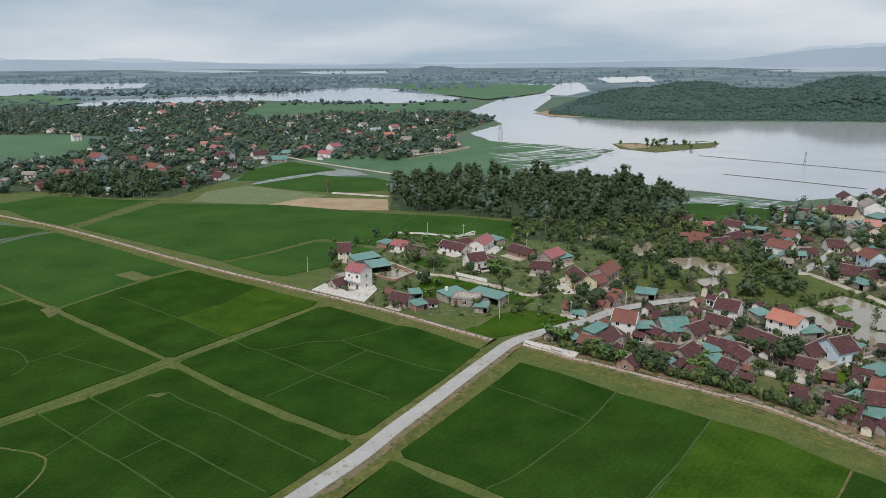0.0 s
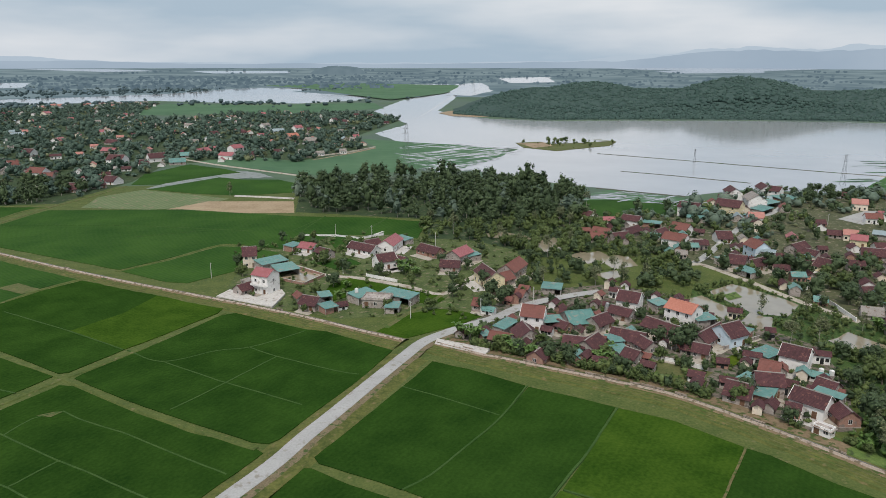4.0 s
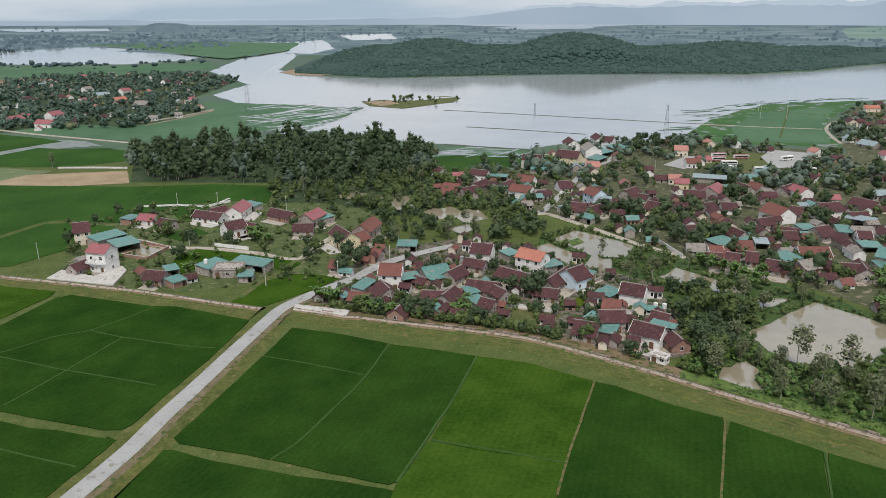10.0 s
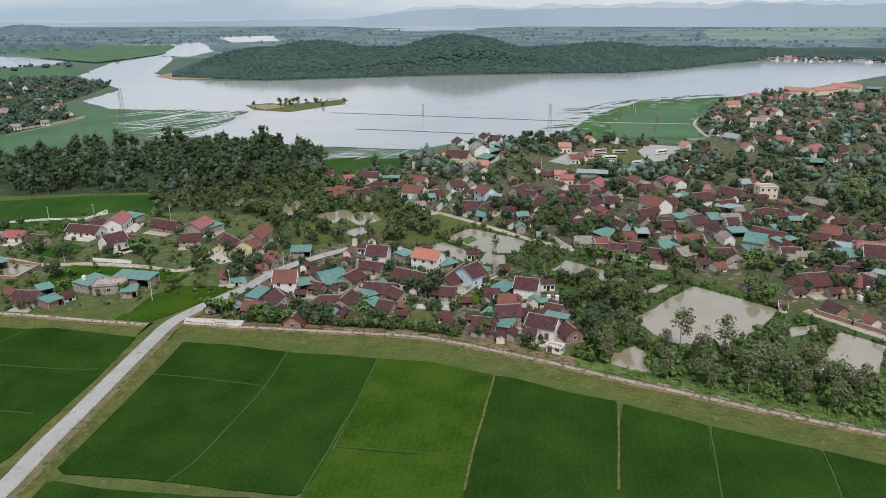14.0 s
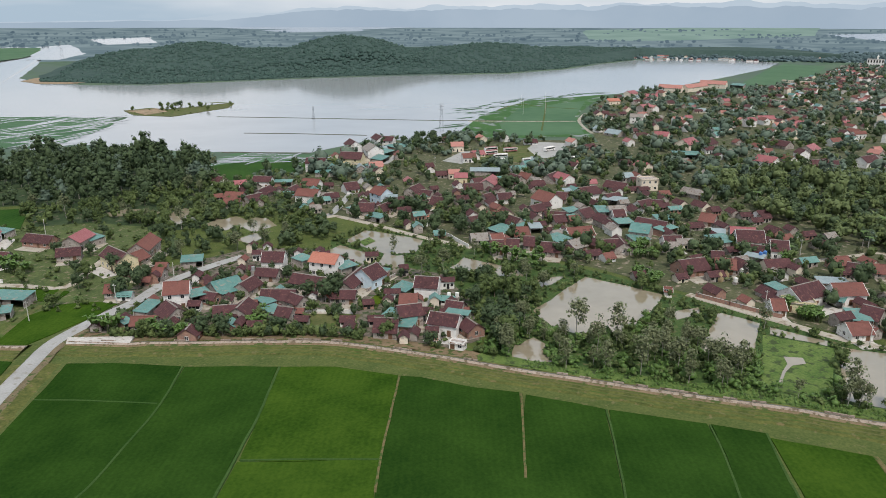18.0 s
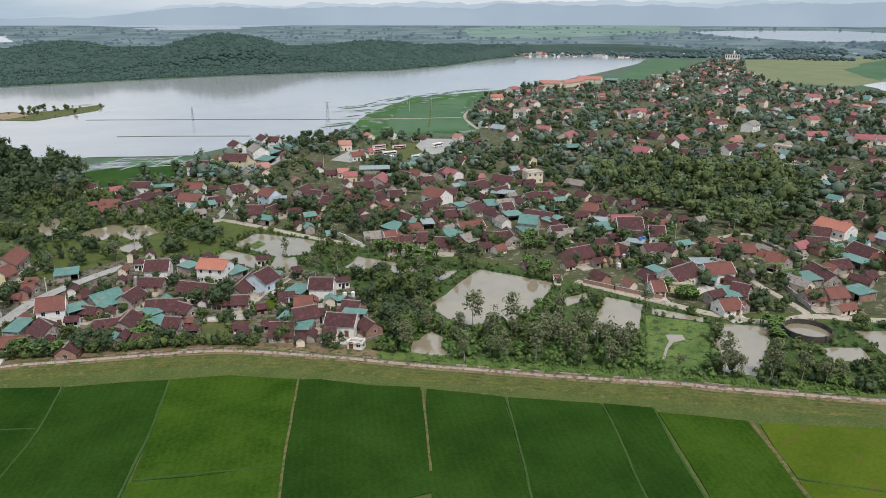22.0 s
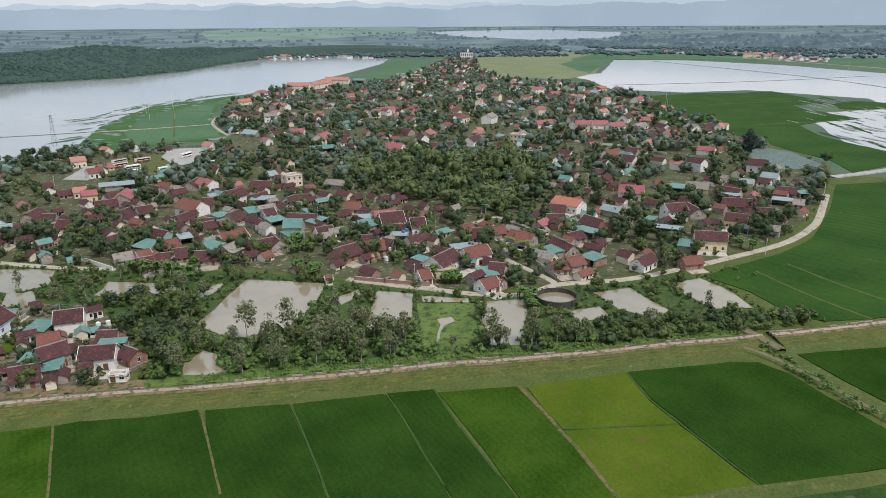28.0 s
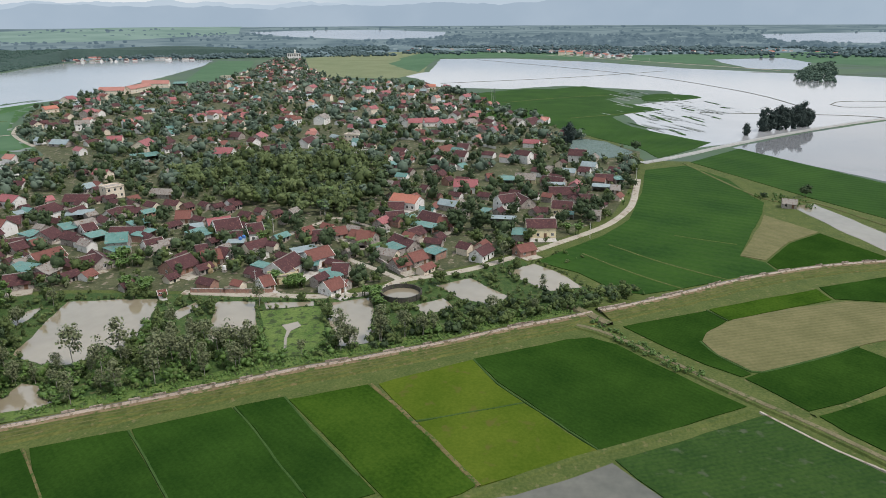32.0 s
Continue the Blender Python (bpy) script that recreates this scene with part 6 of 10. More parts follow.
TAKEN_AREAS.append([(155.4, 277.8), (171.8, 287.1), (177.6, 276.1), (184.5, 256.1), (170.6, 243.5), (159.3, 248.7)])
sheet("pond", TAKEN_AREAS[-1], 0.17, MUD_WATER, "muddy brown fish pond with grassy banks", "pond", step=3, sway=0.9)
TAKEN_AREAS.append([(139.8, 269), (149.9, 273.4), (155.2, 249.1), (144.6, 243.4), (138.8, 251.9)])
sheet("pond", TAKEN_AREAS[-1], 0.17, MUD_WATER, "muddy brown fish pond with grassy banks", "pond", step=3, sway=0.9)
TAKEN_AREAS.append([(154.5, 246.7), (164.6, 244.4), (157.6, 232.7), (150.8, 232.7)])
sheet("pond", TAKEN_AREAS[-1], 0.17, MUD_WATER, "muddy brown fish pond with grassy banks", "pond", step=3, sway=0.9)
TAKEN_AREAS.append([(170.2, 218.5), (183.3, 224.8), (191, 201.3), (187.4, 193.6), (171.7, 203.1)])
sheet("pond", TAKEN_AREAS[-1], 0.17, MUD_WATER, "muddy brown fish pond with grassy banks", "pond", step=3, sway=0.9)
TAKEN_AREAS.append([(176.7, 181), (192.5, 187.6), (200.4, 182.8), (189.5, 180)])
sheet("pond", TAKEN_AREAS[-1], 0.17, MUD_WATER, "muddy brown fish pond with grassy banks", "pond", step=3, sway=0.9)
TAKEN_AREAS.append([(164.7, 165), (205.7, 177.5), (209.7, 163.2), (214.3, 146.1), (197.7, 139.7), (172, 132.9), (164.3, 138.2), (159.8, 149)])
sheet("pond", TAKEN_AREAS[-1], 0.17, MUD_WATER, "muddy brown fish pond with grassy banks", "pond", step=3, sway=0.9)
TAKEN_AREAS.append([(203.1, 135.2), (213.2, 131.6), (208.5, 127.4), (198.1, 129.5)])
sheet("pond", TAKEN_AREAS[-1], 0.17, MUD_WATER, "muddy brown fish pond with grassy banks", "pond", step=3, sway=0.9)
TAKEN_AREAS.append([(182, 111), (214.8, 124.1), (217.4, 110.4), (198.5, 102), (187.2, 97.7)])
sheet("pond", TAKEN_AREAS[-1], 0.17, MUD_WATER, "muddy brown fish pond with grassy banks", "pond", step=3, sway=0.9)
TAKEN_AREAS.append([(216.9, 107.1), (220.7, 89.7), (217.3, 87.9), (211.8, 103.6)])
sheet("pond", TAKEN_AREAS[-1], 0.17, MUD_WATER, "muddy brown fish pond with grassy banks", "pond", step=3, sway=0.9)
TAKEN_AREAS.append([(220, 85.5), (228.2, 70.3), (200.4, 62), (190.8, 60.8), (187.1, 69.7)])
sheet("pond", TAKEN_AREAS[-1], 0.17, MUD_WATER, "muddy brown fish pond with grassy banks", "pond", step=3, sway=0.9)
TAKEN_AREAS.append([(223.4, 53.3), (231.9, 44.9), (224.1, 39.1), (215.1, 48)])
sheet("pond", TAKEN_AREAS[-1], 0.17, MUD_WATER, "muddy brown fish pond with grassy banks", "pond", step=3, sway=0.9)
TAKEN_AREAS.append([(244.8, 49.7), (254.2, 38), (237.6, 22.2), (228.3, 24.2), (232, 38.1)])
sheet("pond", TAKEN_AREAS[-1], 0.17, MUD_WATER, "muddy brown fish pond with grassy banks", "pond", step=3, sway=0.9)
TAKEN_AREAS.append([(263.7, 24.8), (276.1, 14.6), (266, 3.8), (251.4, -5.2), (244.8, 7.9)])
sheet("pond", TAKEN_AREAS[-1], 0.17, MUD_WATER, "muddy brown fish pond with grassy banks", "pond", step=3, sway=0.9)
TAKEN_AREAS.append([(279.4, 11.7), (290.8, 5), (286.7, -2.5), (275.4, 6.3)])
sheet("pond", TAKEN_AREAS[-1], 0.17, MUD_WATER, "muddy brown fish pond with grassy banks", "pond", step=3, sway=0.9)
TAKEN_AREAS.append([(141.5, 147.7), (149.3, 149), (148.2, 141.7), (141.5, 140.5)])
sheet("pond", TAKEN_AREAS[-1], 0.17, MUD_WATER, "muddy brown fish pond with grassy banks", "pond", step=3, sway=0.9)
TAKEN_AREAS.append([(81.3, 398.6), (91.3, 400.6), (102.7, 389.7), (104.6, 379.8), (91.1, 381.6), (80.6, 388.8)])
sheet("pond", TAKEN_AREAS[-1], 0.17, MUD_WATER, "muddy brown fish pond with grassy banks", "pond", step=3, sway=0.9)
TAKEN_AREAS.append([(107, 377), (114.8, 381.5), (120.1, 368.2), (114, 355), (104.7, 357.6)])
sheet("pond", TAKEN_AREAS[-1], 0.17, MUD_WATER, "muddy brown fish pond with grassy banks", "pond", step=3, sway=0.9)
TAKEN_AREAS.append([(112.1, 343.2), (123.6, 351.1), (127.1, 343.8), (118, 336.1)])
sheet("pond", TAKEN_AREAS[-1], 0.17, MUD_WATER, "muddy brown fish pond with grassy banks", "pond", step=3, sway=0.9)
TAKEN_AREAS.append([(125.9, 336.7), (139.3, 342.3), (142.1, 336.8), (132.7, 325.4), (124.5, 327.6)])
sheet("pond", TAKEN_AREAS[-1], 0.17, MUD_WATER, "muddy brown fish pond with grassy banks", "pond", step=3, sway=0.9)
TAKEN_AREAS.append([(115.9, 310.5), (127.8, 315.1), (128.3, 305.8), (118.4, 299.6)])
sheet("pond", TAKEN_AREAS[-1], 0.17, MUD_WATER, "muddy brown fish pond with grassy banks", "pond", step=3, sway=0.9)
TAKEN_AREAS.append([(100.7, 372.7), (117.6, 383.6), (120.8, 368.6), (102.6, 351.8)])
sheet("pond", TAKEN_AREAS[-1], 0.17, MUD_WATER, "muddy brown fish pond with grassy banks", "pond", step=3, sway=0.9)
TAKEN_AREAS.append([(126.1, 336.5), (143.4, 338.7), (141.3, 321.3), (127.5, 316.3)])
sheet("pond", TAKEN_AREAS[-1], 0.17, MUD_WATER, "muddy brown fish pond with grassy banks", "pond", step=3, sway=0.9)
TAKEN_AREAS.append([(114.7, 344), (132.8, 351.1), (134.2, 335.3), (117.8, 327.8)])
sheet("pond", TAKEN_AREAS[-1], 0.17, MUD_WATER, "muddy brown fish pond with grassy banks", "pond", step=3, sway=0.9)
TAKEN_AREAS.append([(141.1, 148.8), (144.8, 141.5), (142, 133.3), (134.8, 136.6), (131.4, 140.3)])
sheet("pond", TAKEN_AREAS[-1], 0.17, MUD_WATER, "muddy brown fish pond with grassy banks", "pond", step=3, sway=0.9)
TAKEN_AREAS.append([(158.8, 251.2), (162.9, 241.4), (154.3, 233.1), (148.5, 240)])
sheet("pond", TAKEN_AREAS[-1], 0.17, MUD_WATER, "muddy brown fish pond with grassy banks", "pond", step=3, sway=0.9)
TAKEN_AREAS.append([(175, 220.3), (192, 203.3), (185.7, 194.6), (170.2, 209.4)])
sheet("pond", TAKEN_AREAS[-1], 0.17, MUD_WATER, "muddy brown fish pond with grassy banks", "pond", step=3, sway=0.9)
TAKEN_AREAS.append([(209.4, 105.1), (217.4, 86.2), (188.2, 73.3), (178.9, 78.7), (176.7, 88.1)])
sheet("marsh", TAKEN_AREAS[-1], 0.2, WEED, "bright green water weeds covering a pond", "plants", step=3, sway=0.6, kind="stuff")
sheet("pond_bank", [(209.2, 105.7), (219.2, 84.7), (229, 69.9), (226.3, 55.6), (227.4, 21.3), (208.1, 32.8), (183.5, 62), (162.9, 89.7), (153.8, 111), (179.7, 110.8)], 0.12, MARSH, "lush green weeds round the fish ponds", "ground", step=4, sway=0.8)
sheet("pond", [(199.2, 93), (203, 88.9), (199.9, 86.3), (195.1, 88.3), (189.6, 87.4), (181, 83.9), (180.7, 84.7), (189.3, 88.2), (195, 89.5)], 0.27, MUD_WATER, "small open channel of muddy water", "pond", step=3, sway=0.4)
sheet("yard", [(-23.8, 337.1), (-10.9, 325.1), (-19.6, 312.7), (-31.6, 322.8)], 0.16, EARTH, "bare earth yard", "ground", step=4, sway=0.4)
sheet("pond", [(-21.5, 331), (-12.5, 324.5), (-18.5, 316.5), (-27.5, 323.5)], 0.24, MUD_WATER, "muddy puddle in a walled yard", "pond", step=3, sway=0.5)
sheet("weed_raft", [(159.1, 272.6), (167.0, 275.6), (166.0, 268.8), (158.0, 265.2)], 0.28, WEED, "square raft of green water weeds in a fish pond", "plants", step=3, sway=0.3)
sheet("yard", [(244.7, 482.3), (244.1, 476.8), (243, 474.8), (241.4, 476.1)], 0.16, EARTH, "bare earth yard", "ground", step=4, sway=0.4)
TAKEN_AREAS.append([(311.4, 407), (347.9, 429), (361.4, 424.5), (364.9, 408.5), (346.9, 407.5), (315.6, 389.6)])
sheet("pavement", TAKEN_AREAS[-1], 0.2, CONCRETE_ROAD, "pale concrete yard of the bus park", "pavement", step=6, sway=0.2)
TAKEN_AREAS.append([(397.9, 408.1), (427.2, 427.9), (443.2, 407.2), (396.4, 366.9), (373.2, 370.8)])
sheet("pavement", TAKEN_AREAS[-1], 0.2, CONCRETE_ROAD, "pale concrete yard of the bus park", "pavement", step=6, sway=0.2)
TAKEN_AREAS.append([(368.2, 432.5), (411.3, 418.5), (365.2, 362.8), (324.9, 382)])
AREA_BUS = TAKEN_AREAS[-1]
sheet("pavement", AREA_BUS, 0.19, VERGE, "worn grassy yard with parked buses", "pavement", step=6, sway=0.2)
sheet("yard", [(98.6, 212.3), (115.6, 198.9), (104.7, 190.3), (86.3, 198.6)], 0.17, VERGE, "dry grassy plot behind a wall", "ground", step=4, sway=0.5)
paddy([(-11.1, 294.3), (-7.8, 310.4), (1.3, 319.0), (16.4, 306.9), (37.2, 289.2), (40.4, 283.6), (34, 276), (25.2, 285), (15.8, 297.1), (1.0, 293.4), (-8.1, 286.5)], "bright")
paddy([(7.8, 247.5), (15.7, 255.3), (23.1, 266.7), (35.2, 272.0), (45.7, 266.4), (51.5, 260.4), (43.4, 254.5), (31, 247.5), (19.8, 242.0)], "bright")
sheet("rice_field", [(-9.7, 390.9), (-5, 404.4), (4.8, 400), (7.7, 383.9), (-4.7, 369.4)], 0.3, RICE[11], "small green rice plot in the hamlet", "field", step=5, sway=0.35, rise=0.25)
sheet("rice_field", [(-15.8, 347.2), (1.3, 354.3), (6.9, 343.5), (-4.3, 332.6)], 0.3, RICE[11], "small green rice plot in the hamlet", "field", step=5, sway=0.35, rise=0.25)
sheet("rice_field", [(119.3, 205.5), (137.4, 214.9), (137.2, 208), (121.3, 201.1)], 0.35, RICE[2], "bright green vegetable plot", "field", step=5, sway=0.35, rise=0.2)
AREA_LANE_TREES = [(336.7, -2), (398.3, -18.9), (501.6, -34), (490.9, -43.5), (400.7, -33.7), (348.1, -20.8), (319.9, -6)]
AREA_BANKS = [[(198.8, 61.8), (212.9, 46.5), (223, 40.9), (229.4, 22.7), (238.7, 8.4), (242, -0.8), (253.8, -13.8), (255.1, -27.1), (247.1, -27.3), (232.2, -8.2), (221.9, 7.3), (208.4, 27.2), (188.5, 51.5), (187.7, 58.4)], [(422.7, -100.9), (417.6, -121), (395.6, -129.4), (385, -123.6), (395.5, -113.8), (408.4, -97.9)], [(218.1, -5.2), (220.3, -9.1), (206.9, -20.7), (193.3, -32.8), (184.8, -39.8), (183.8, -34.4), (200.6, -18.9)]]
AREA_BANANAS = [[(194.6, 232.7), (208.6, 219.5), (209.8, 191.5), (192.4, 192.3), (190.1, 212.7)], [(250.4, 193.5), (263.1, 186.5), (246.2, 173.6), (236.4, 180.6)], [(231.6, 74), (233.7, 68.1), (219.1, 63.9), (219, 69)], [(73.3, 227), (89, 218.2), (85, 209), (70.4, 218.8)], [(235.4, 108.7), (241, 102.6), (234.1, 97.5), (229.5, 104.9)], [(226.2, 174.9), (226.5, 157.4), (218.6, 149.2), (216.7, 159.6)]]
AREA_DROWNED = [(916.0, -18.8), (1042.7, -73.4), (927.1, -156.9), (820.2, -179.1), (665.2, -106.4), (621.4, -91.4), (679.8, -55.4), (738.4, -32.7)]


def drowned_strips(name, poly, count, mat, label, seed, long, turns=(24.2, -53.8), wide_range=(0.8, 3.2)):
    """Thin ragged strips of drowned rice along the old field edges, in one mesh."""
    rng = np.random.default_rng(seed)
    V, F = [], []
    for x, y in scatter(poly, count, rng, 0.0, False):
        a = radians(turns[0] if rng.random() < 0.75 else turns[1]) + rng.normal() * 0.04
        half, wide, k = rng.uniform(0.35, 1.0) * long, rng.uniform(*wide_range), 9
        u = np.linspace(-1, 1, k)
        taper = np.sqrt(np.clip(1 - u * u, 0.0, 1)) * wide + 0.05
        upper, lower = taper * rng.uniform(0.4, 1.3, k), -taper * rng.uniform(0.4, 1.3, k)
        side = np.concatenate((upper, lower[::-1]))
        run = np.concatenate((u, u[::-1])) * half
        n = len(V)
        V += [(x + r * math.cos(a) - s * math.sin(a), y + r * math.sin(a) + s * math.cos(a), 0.30 + 0.05 * rng.random()) for r, s in zip(run, side)]
        F += [(n + i, n + 2 * k - 1 - i, n + 2 * k - 2 - i, n + i + 1) for i in range(k - 1)]
    tagged(new(name, fast_mesh(name, np.array(V), np.array(F), mat)), label, "field", kind="stuff")


drowned_strips("flooded_field", AREA_DROWNED, 26, RICE[10], "green strips of rice showing above the flood water", 41, 24.0, (24.2, 18.0), (0.8, 2.6))
drowned_strips("drowned_weeds", AREA_DROWNED, 60, DROWNED, "dull strips of drowned weeds in the flood water", 42, 24.0, (24.2, 33.0), (0.5, 1.9))
drowned_strips("flood_pools", AREA_LAKE_STRIPS, 75, LAKE, "thin pools of lake water between the rice", 43, 34.0, (32.3, -44.5), (0.6, 2.4))
AREA_EAST_STRIPS = [(416.6, 538.9), (474.1, 588.4), (514.7, 653.6), (583.0, 672.7), (705.4, 706.8), (815.1, 689.0), (804.3, 664.1), (712.1, 660.4), (647.4, 669.2), (568.8, 621.3), (489.7, 574.7), (420.3, 530.7)]
drowned_strips("flooded_field", AREA_EAST_STRIPS, 60, RICE[9], "green strips of drowned rice at the lake shore", 45, 20.0, (-2.5, 20.1), (0.6, 2.2))
sheet("rice_field", AREA_SHORE_STRIPS, 0.16, RICE[9], "green paddy thinning out into the lake", "field", step=4, sway=1.5)
drowned_strips("flood_pools", AREA_SHORE_STRIPS, 40, LAKE, "thin pools of lake water between the rice", 44, 20.0, (-25.9, 32.3), (0.4, 1.3))
AREA_ISLE = [(212, 867.9), (265, 881.3), (329.4, 891.8), (341.6, 865.5), (316.8, 824.6), (276.2, 802.5), (239.4, 782.5), (210.2, 818.3)]
sheet("island", AREA_ISLE, 0.5, VERGE, "small low island with sand and trees in the lake", "island", step=5, sway=1.2, rise=0.6)
sheet("sand", [(213, 860.5), (254.5, 868), (247.5, 825.9), (219.4, 810.8)], 0.7, EARTH, "pale sandy flat on the island", "ground", step=4, sway=0.8)
sheet("pond", [(242, 878.2), (308.6, 892.3), (335.2, 870.7), (295.7, 856.4), (254.2, 847.2)], 0.8, LAKE, "pale water inside the island banks", "pond", step=4, sway=0.6)
sheet("shore", [(224.6, 1479.4), (279.7, 1402.8), (287.4, 1320.5), (242, 1300.7), (200.8, 1333.9), (189.4, 1413.7)], 0.4, EARTH, "bare brown earth at the foot of the hill", "ground", step=10, sway=2)

# ---- roads, dykes and paths ----
CANALS = [[(-362.7, 506.3), (-287.8, 461.5), (-233, 426.9), (-182, 388.9), (-138, 354.5), (-101.3, 327.2), (-69.8, 305.3), (-41.9, 285.9), (-17.1, 268), (5, 249.6), (19.3, 238.2)], [(30.6, 234.4), (45.9, 220.8), (48.5, 219.7), (62.2, 209.4), (76.1, 199.4), (90, 189), (97.7, 181.5), (107.6, 168.1), (117.8, 153.2), (122.4, 145.5), (131.4, 131.1), (140.6, 117.7), (149.1, 104.7), (160.2, 89), (170.3, 75.2), (175.9, 65.5), (185.6, 50.9), (195.9, 35.4), (208.3, 18.9), (220.1, 1), (226.5, -7.4)], [(228.5, -10.3), (233.4, -18.1), (248.9, -38.9), (267, -61.9), (282.8, -86.1), (293.1, -105.9), (301, -127.3), (310.7, -159.3)]]
for canal_line in CANALS:
    TAKEN_LINES.append((canal_line, 5.0))
    ribbon("canal_bank", canal_line, ((-3.2, 0.0), (-1.6, 0.9), (-1.05, 1.0), (1.0, 1.0), (1.9, 0.95), (4.5, 0.55), (7.2, 0.25), (8.2, 0.0)), GRASS, "grassy canal bank sloping down to the paddies", "bank", step=3.0, sway=0.25)
    ribbon("canal_bed", canal_line, ((-0.7, 1.05), (0.45, 1.05)), CANAL_WATER, "dark water in the narrow canal", "water", step=3.0)
    ribbon("canal_lining", canal_line, ((0.40, 1.0), (0.45, 1.40), (0.62, 1.42), (1.30, 0.96)), BRICKWORK, "worn sloping brick lining of the canal", "canal wall", step=1.5, sway=0.12)
    ribbon("earth_track", canal_line, ((1.25, 0.99), (1.4, 1.05), (2.3, 1.02), (2.5, 0.86)), BROWN_EARTH, "worn earth track along the canal", "path", step=3.0, sway=0.2)
for canal_line in CANALS:
    for near_by, width, mat, words in ((2.7, 0.3, BUND, "line of taller grass on the canal bank"), (3.3, 0.5, VERGE, "faint wheel track on the canal bank"), (4.9, 0.45, VERGE, "faint wheel track on the canal bank"), (6.3, 0.8, BUND, "taller grass at the foot of the bank")):
        high = float(np.interp(near_by, (1.9, 4.5, 7.2, 8.2), (0.95, 0.55, 0.25, 0.0))) + 0.05
        slope = float(np.interp(near_by + width, (1.9, 4.5, 7.2, 8.2), (0.95, 0.55, 0.25, 0.0))) + 0.05
        ribbon("bank_strip", canal_line, ((near_by, high), (near_by + width, slope)), mat, words, "bank", step=3.0, sway=0.3)
TAKEN_LINES.append((CANALS[1][-13:], 7.2))
ribbon("trodden_bank", CANALS[1][:10], ((-8.0, 0.30), (-5.5, 0.42), (-3.3, 0.5), (-2.0, 0.72)), BROWN_EARTH, "bare brown earth between the houses and the canal", "bank", step=2.0, sway=0.8)
ribbon("weed_bank", CANALS[1][-13:], ((-9.5, 0.14), (-6.5, 0.32), (-3.3, 0.3), (-2.2, 0.62)), WEED, "lush bright green weeds on the canal bank", "plants", step=2.0, sway=0.5)
ROAD = [(-38.8, 135.2), (-31.5, 145.8), (-19.9, 162.3), (-12.9, 174.6), (-4.0, 188.8), (6.1, 205.5), (18.5, 225.4), (26.0, 236.7), (35.8, 244.8), (47.6, 252.3), (57.4, 258.1), (67, 266.9), (76.9, 273), (94.3, 280), (108.9, 283.7)]
TAKEN_LINES.append((ROAD, 4.0))
ribbon("road_verge", ROAD[:7], ((-6.5, 0.0), (-3.8, 0.45), (4.2, 0.45), (8.5, 0.0)), GRASS, "dry grass verge of the road", "verge", step=3.0, sway=0.3)
ribbon("road_shoulder", ROAD[:9], ((2.4, 0.55), (4.2, 0.5), (4.6, 0.42)), GRAVEL, "brown gravel shoulder of the road", "verge", step=3.0, sway=0.25)
ribbon("road", ROAD, ((-2.5, 0.5), (-2.45, 0.62), (2.45, 0.62), (2.5, 0.5)), CONCRETE_ROAD, "pale concrete village road", "road", step=3.0)
strip("lane", [(221.6, 141.1), (222.7, 120.6), (224.2, 109.4), (226.4, 87.5), (232.9, 72.2), (247.1, 64.3), (255.5, 52.1), (263.7, 40.7), (280.7, 25.7), (309.4, 3.7), (339.7, -16.4), (375.3, -29.5), (413.3, -35.3), (449.9, -39.3)], 3.2, 0.35, LANE, "pale concrete lane curving along the village edge", "path", sway=0.15)
TAKEN_LINES.append(([(221.6, 141.1), (222.7, 120.6), (224.2, 109.4), (226.4, 87.5), (232.9, 72.2), (247.1, 64.3), (255.5, 52.1), (263.7, 40.7), (280.7, 25.7), (309.4, 3.7), (339.7, -16.4), (375.3, -29.5), (413.3, -35.3), (449.9, -39.3)], 2.2))
strip("lane", [(232.9, 72.2), (245.3, 63.8), (254.1, 71.9), (267.4, 90.4), (279.9, 105.1)], 2.6, 0.3, LANE, "village lane between walls", "path", sway=0.15)
TAKEN_LINES.append(([(232.9, 72.2), (245.3, 63.8), (254.1, 71.9), (267.4, 90.4), (279.9, 105.1)], 1.9))
strip("lane", [(294.8, 151.6), (294.9, 133.6), (320.9, 123.4), (331.4, 118), (317.9, 95.9)], 2.4, 0.3, LANE, "earthen village lane", "path", sway=0.15)
TAKEN_LINES.append(([(294.8, 151.6), (294.9, 133.6), (320.9, 123.4), (331.4, 118), (317.9, 95.9)], 1.8))
strip("lane", [(165.6, 320.3), (173.4, 319.6), (180.9, 291.2), (186.7, 261.3), (194.9, 234)], 3, 0.35, LANE, "pale lane beside the fish ponds", "path", sway=0.15)
TAKEN_LINES.append(([(165.6, 320.3), (173.4, 319.6), (180.9, 291.2), (186.7, 261.3), (194.9, 234)], 2.1))
strip("lane", [(94.8, 218.5), (111, 206.6), (127.3, 215.9), (146.9, 224.4)], 2.6, 0.3, LANE, "narrow lane between the yards", "path", sway=0.15)
TAKEN_LINES.append(([(94.8, 218.5), (111, 206.6), (127.3, 215.9), (146.9, 224.4)], 1.9))
strip("lane", [(168.3, 320.8), (183.7, 334.2), (255.9, 413.9), (277.5, 427.4), (303.2, 452.9)], 3.5, 0.3, CONCRETE_ROAD, "village street", "path", sway=0.15)
TAKEN_LINES.append(([(168.3, 320.8), (183.7, 334.2), (255.9, 413.9), (277.5, 427.4), (303.2, 452.9)], 2.35))
strip("lane", [(-36.6, 355.3), (-21.1, 339), (-9.6, 325.1), (6.4, 318.3), (26.2, 303.1), (39.7, 290.1), (53.4, 307.6), (60, 316.1)], 2.8, 0.35, LANE, "pale lane through the hamlet", "path", sway=0.15)
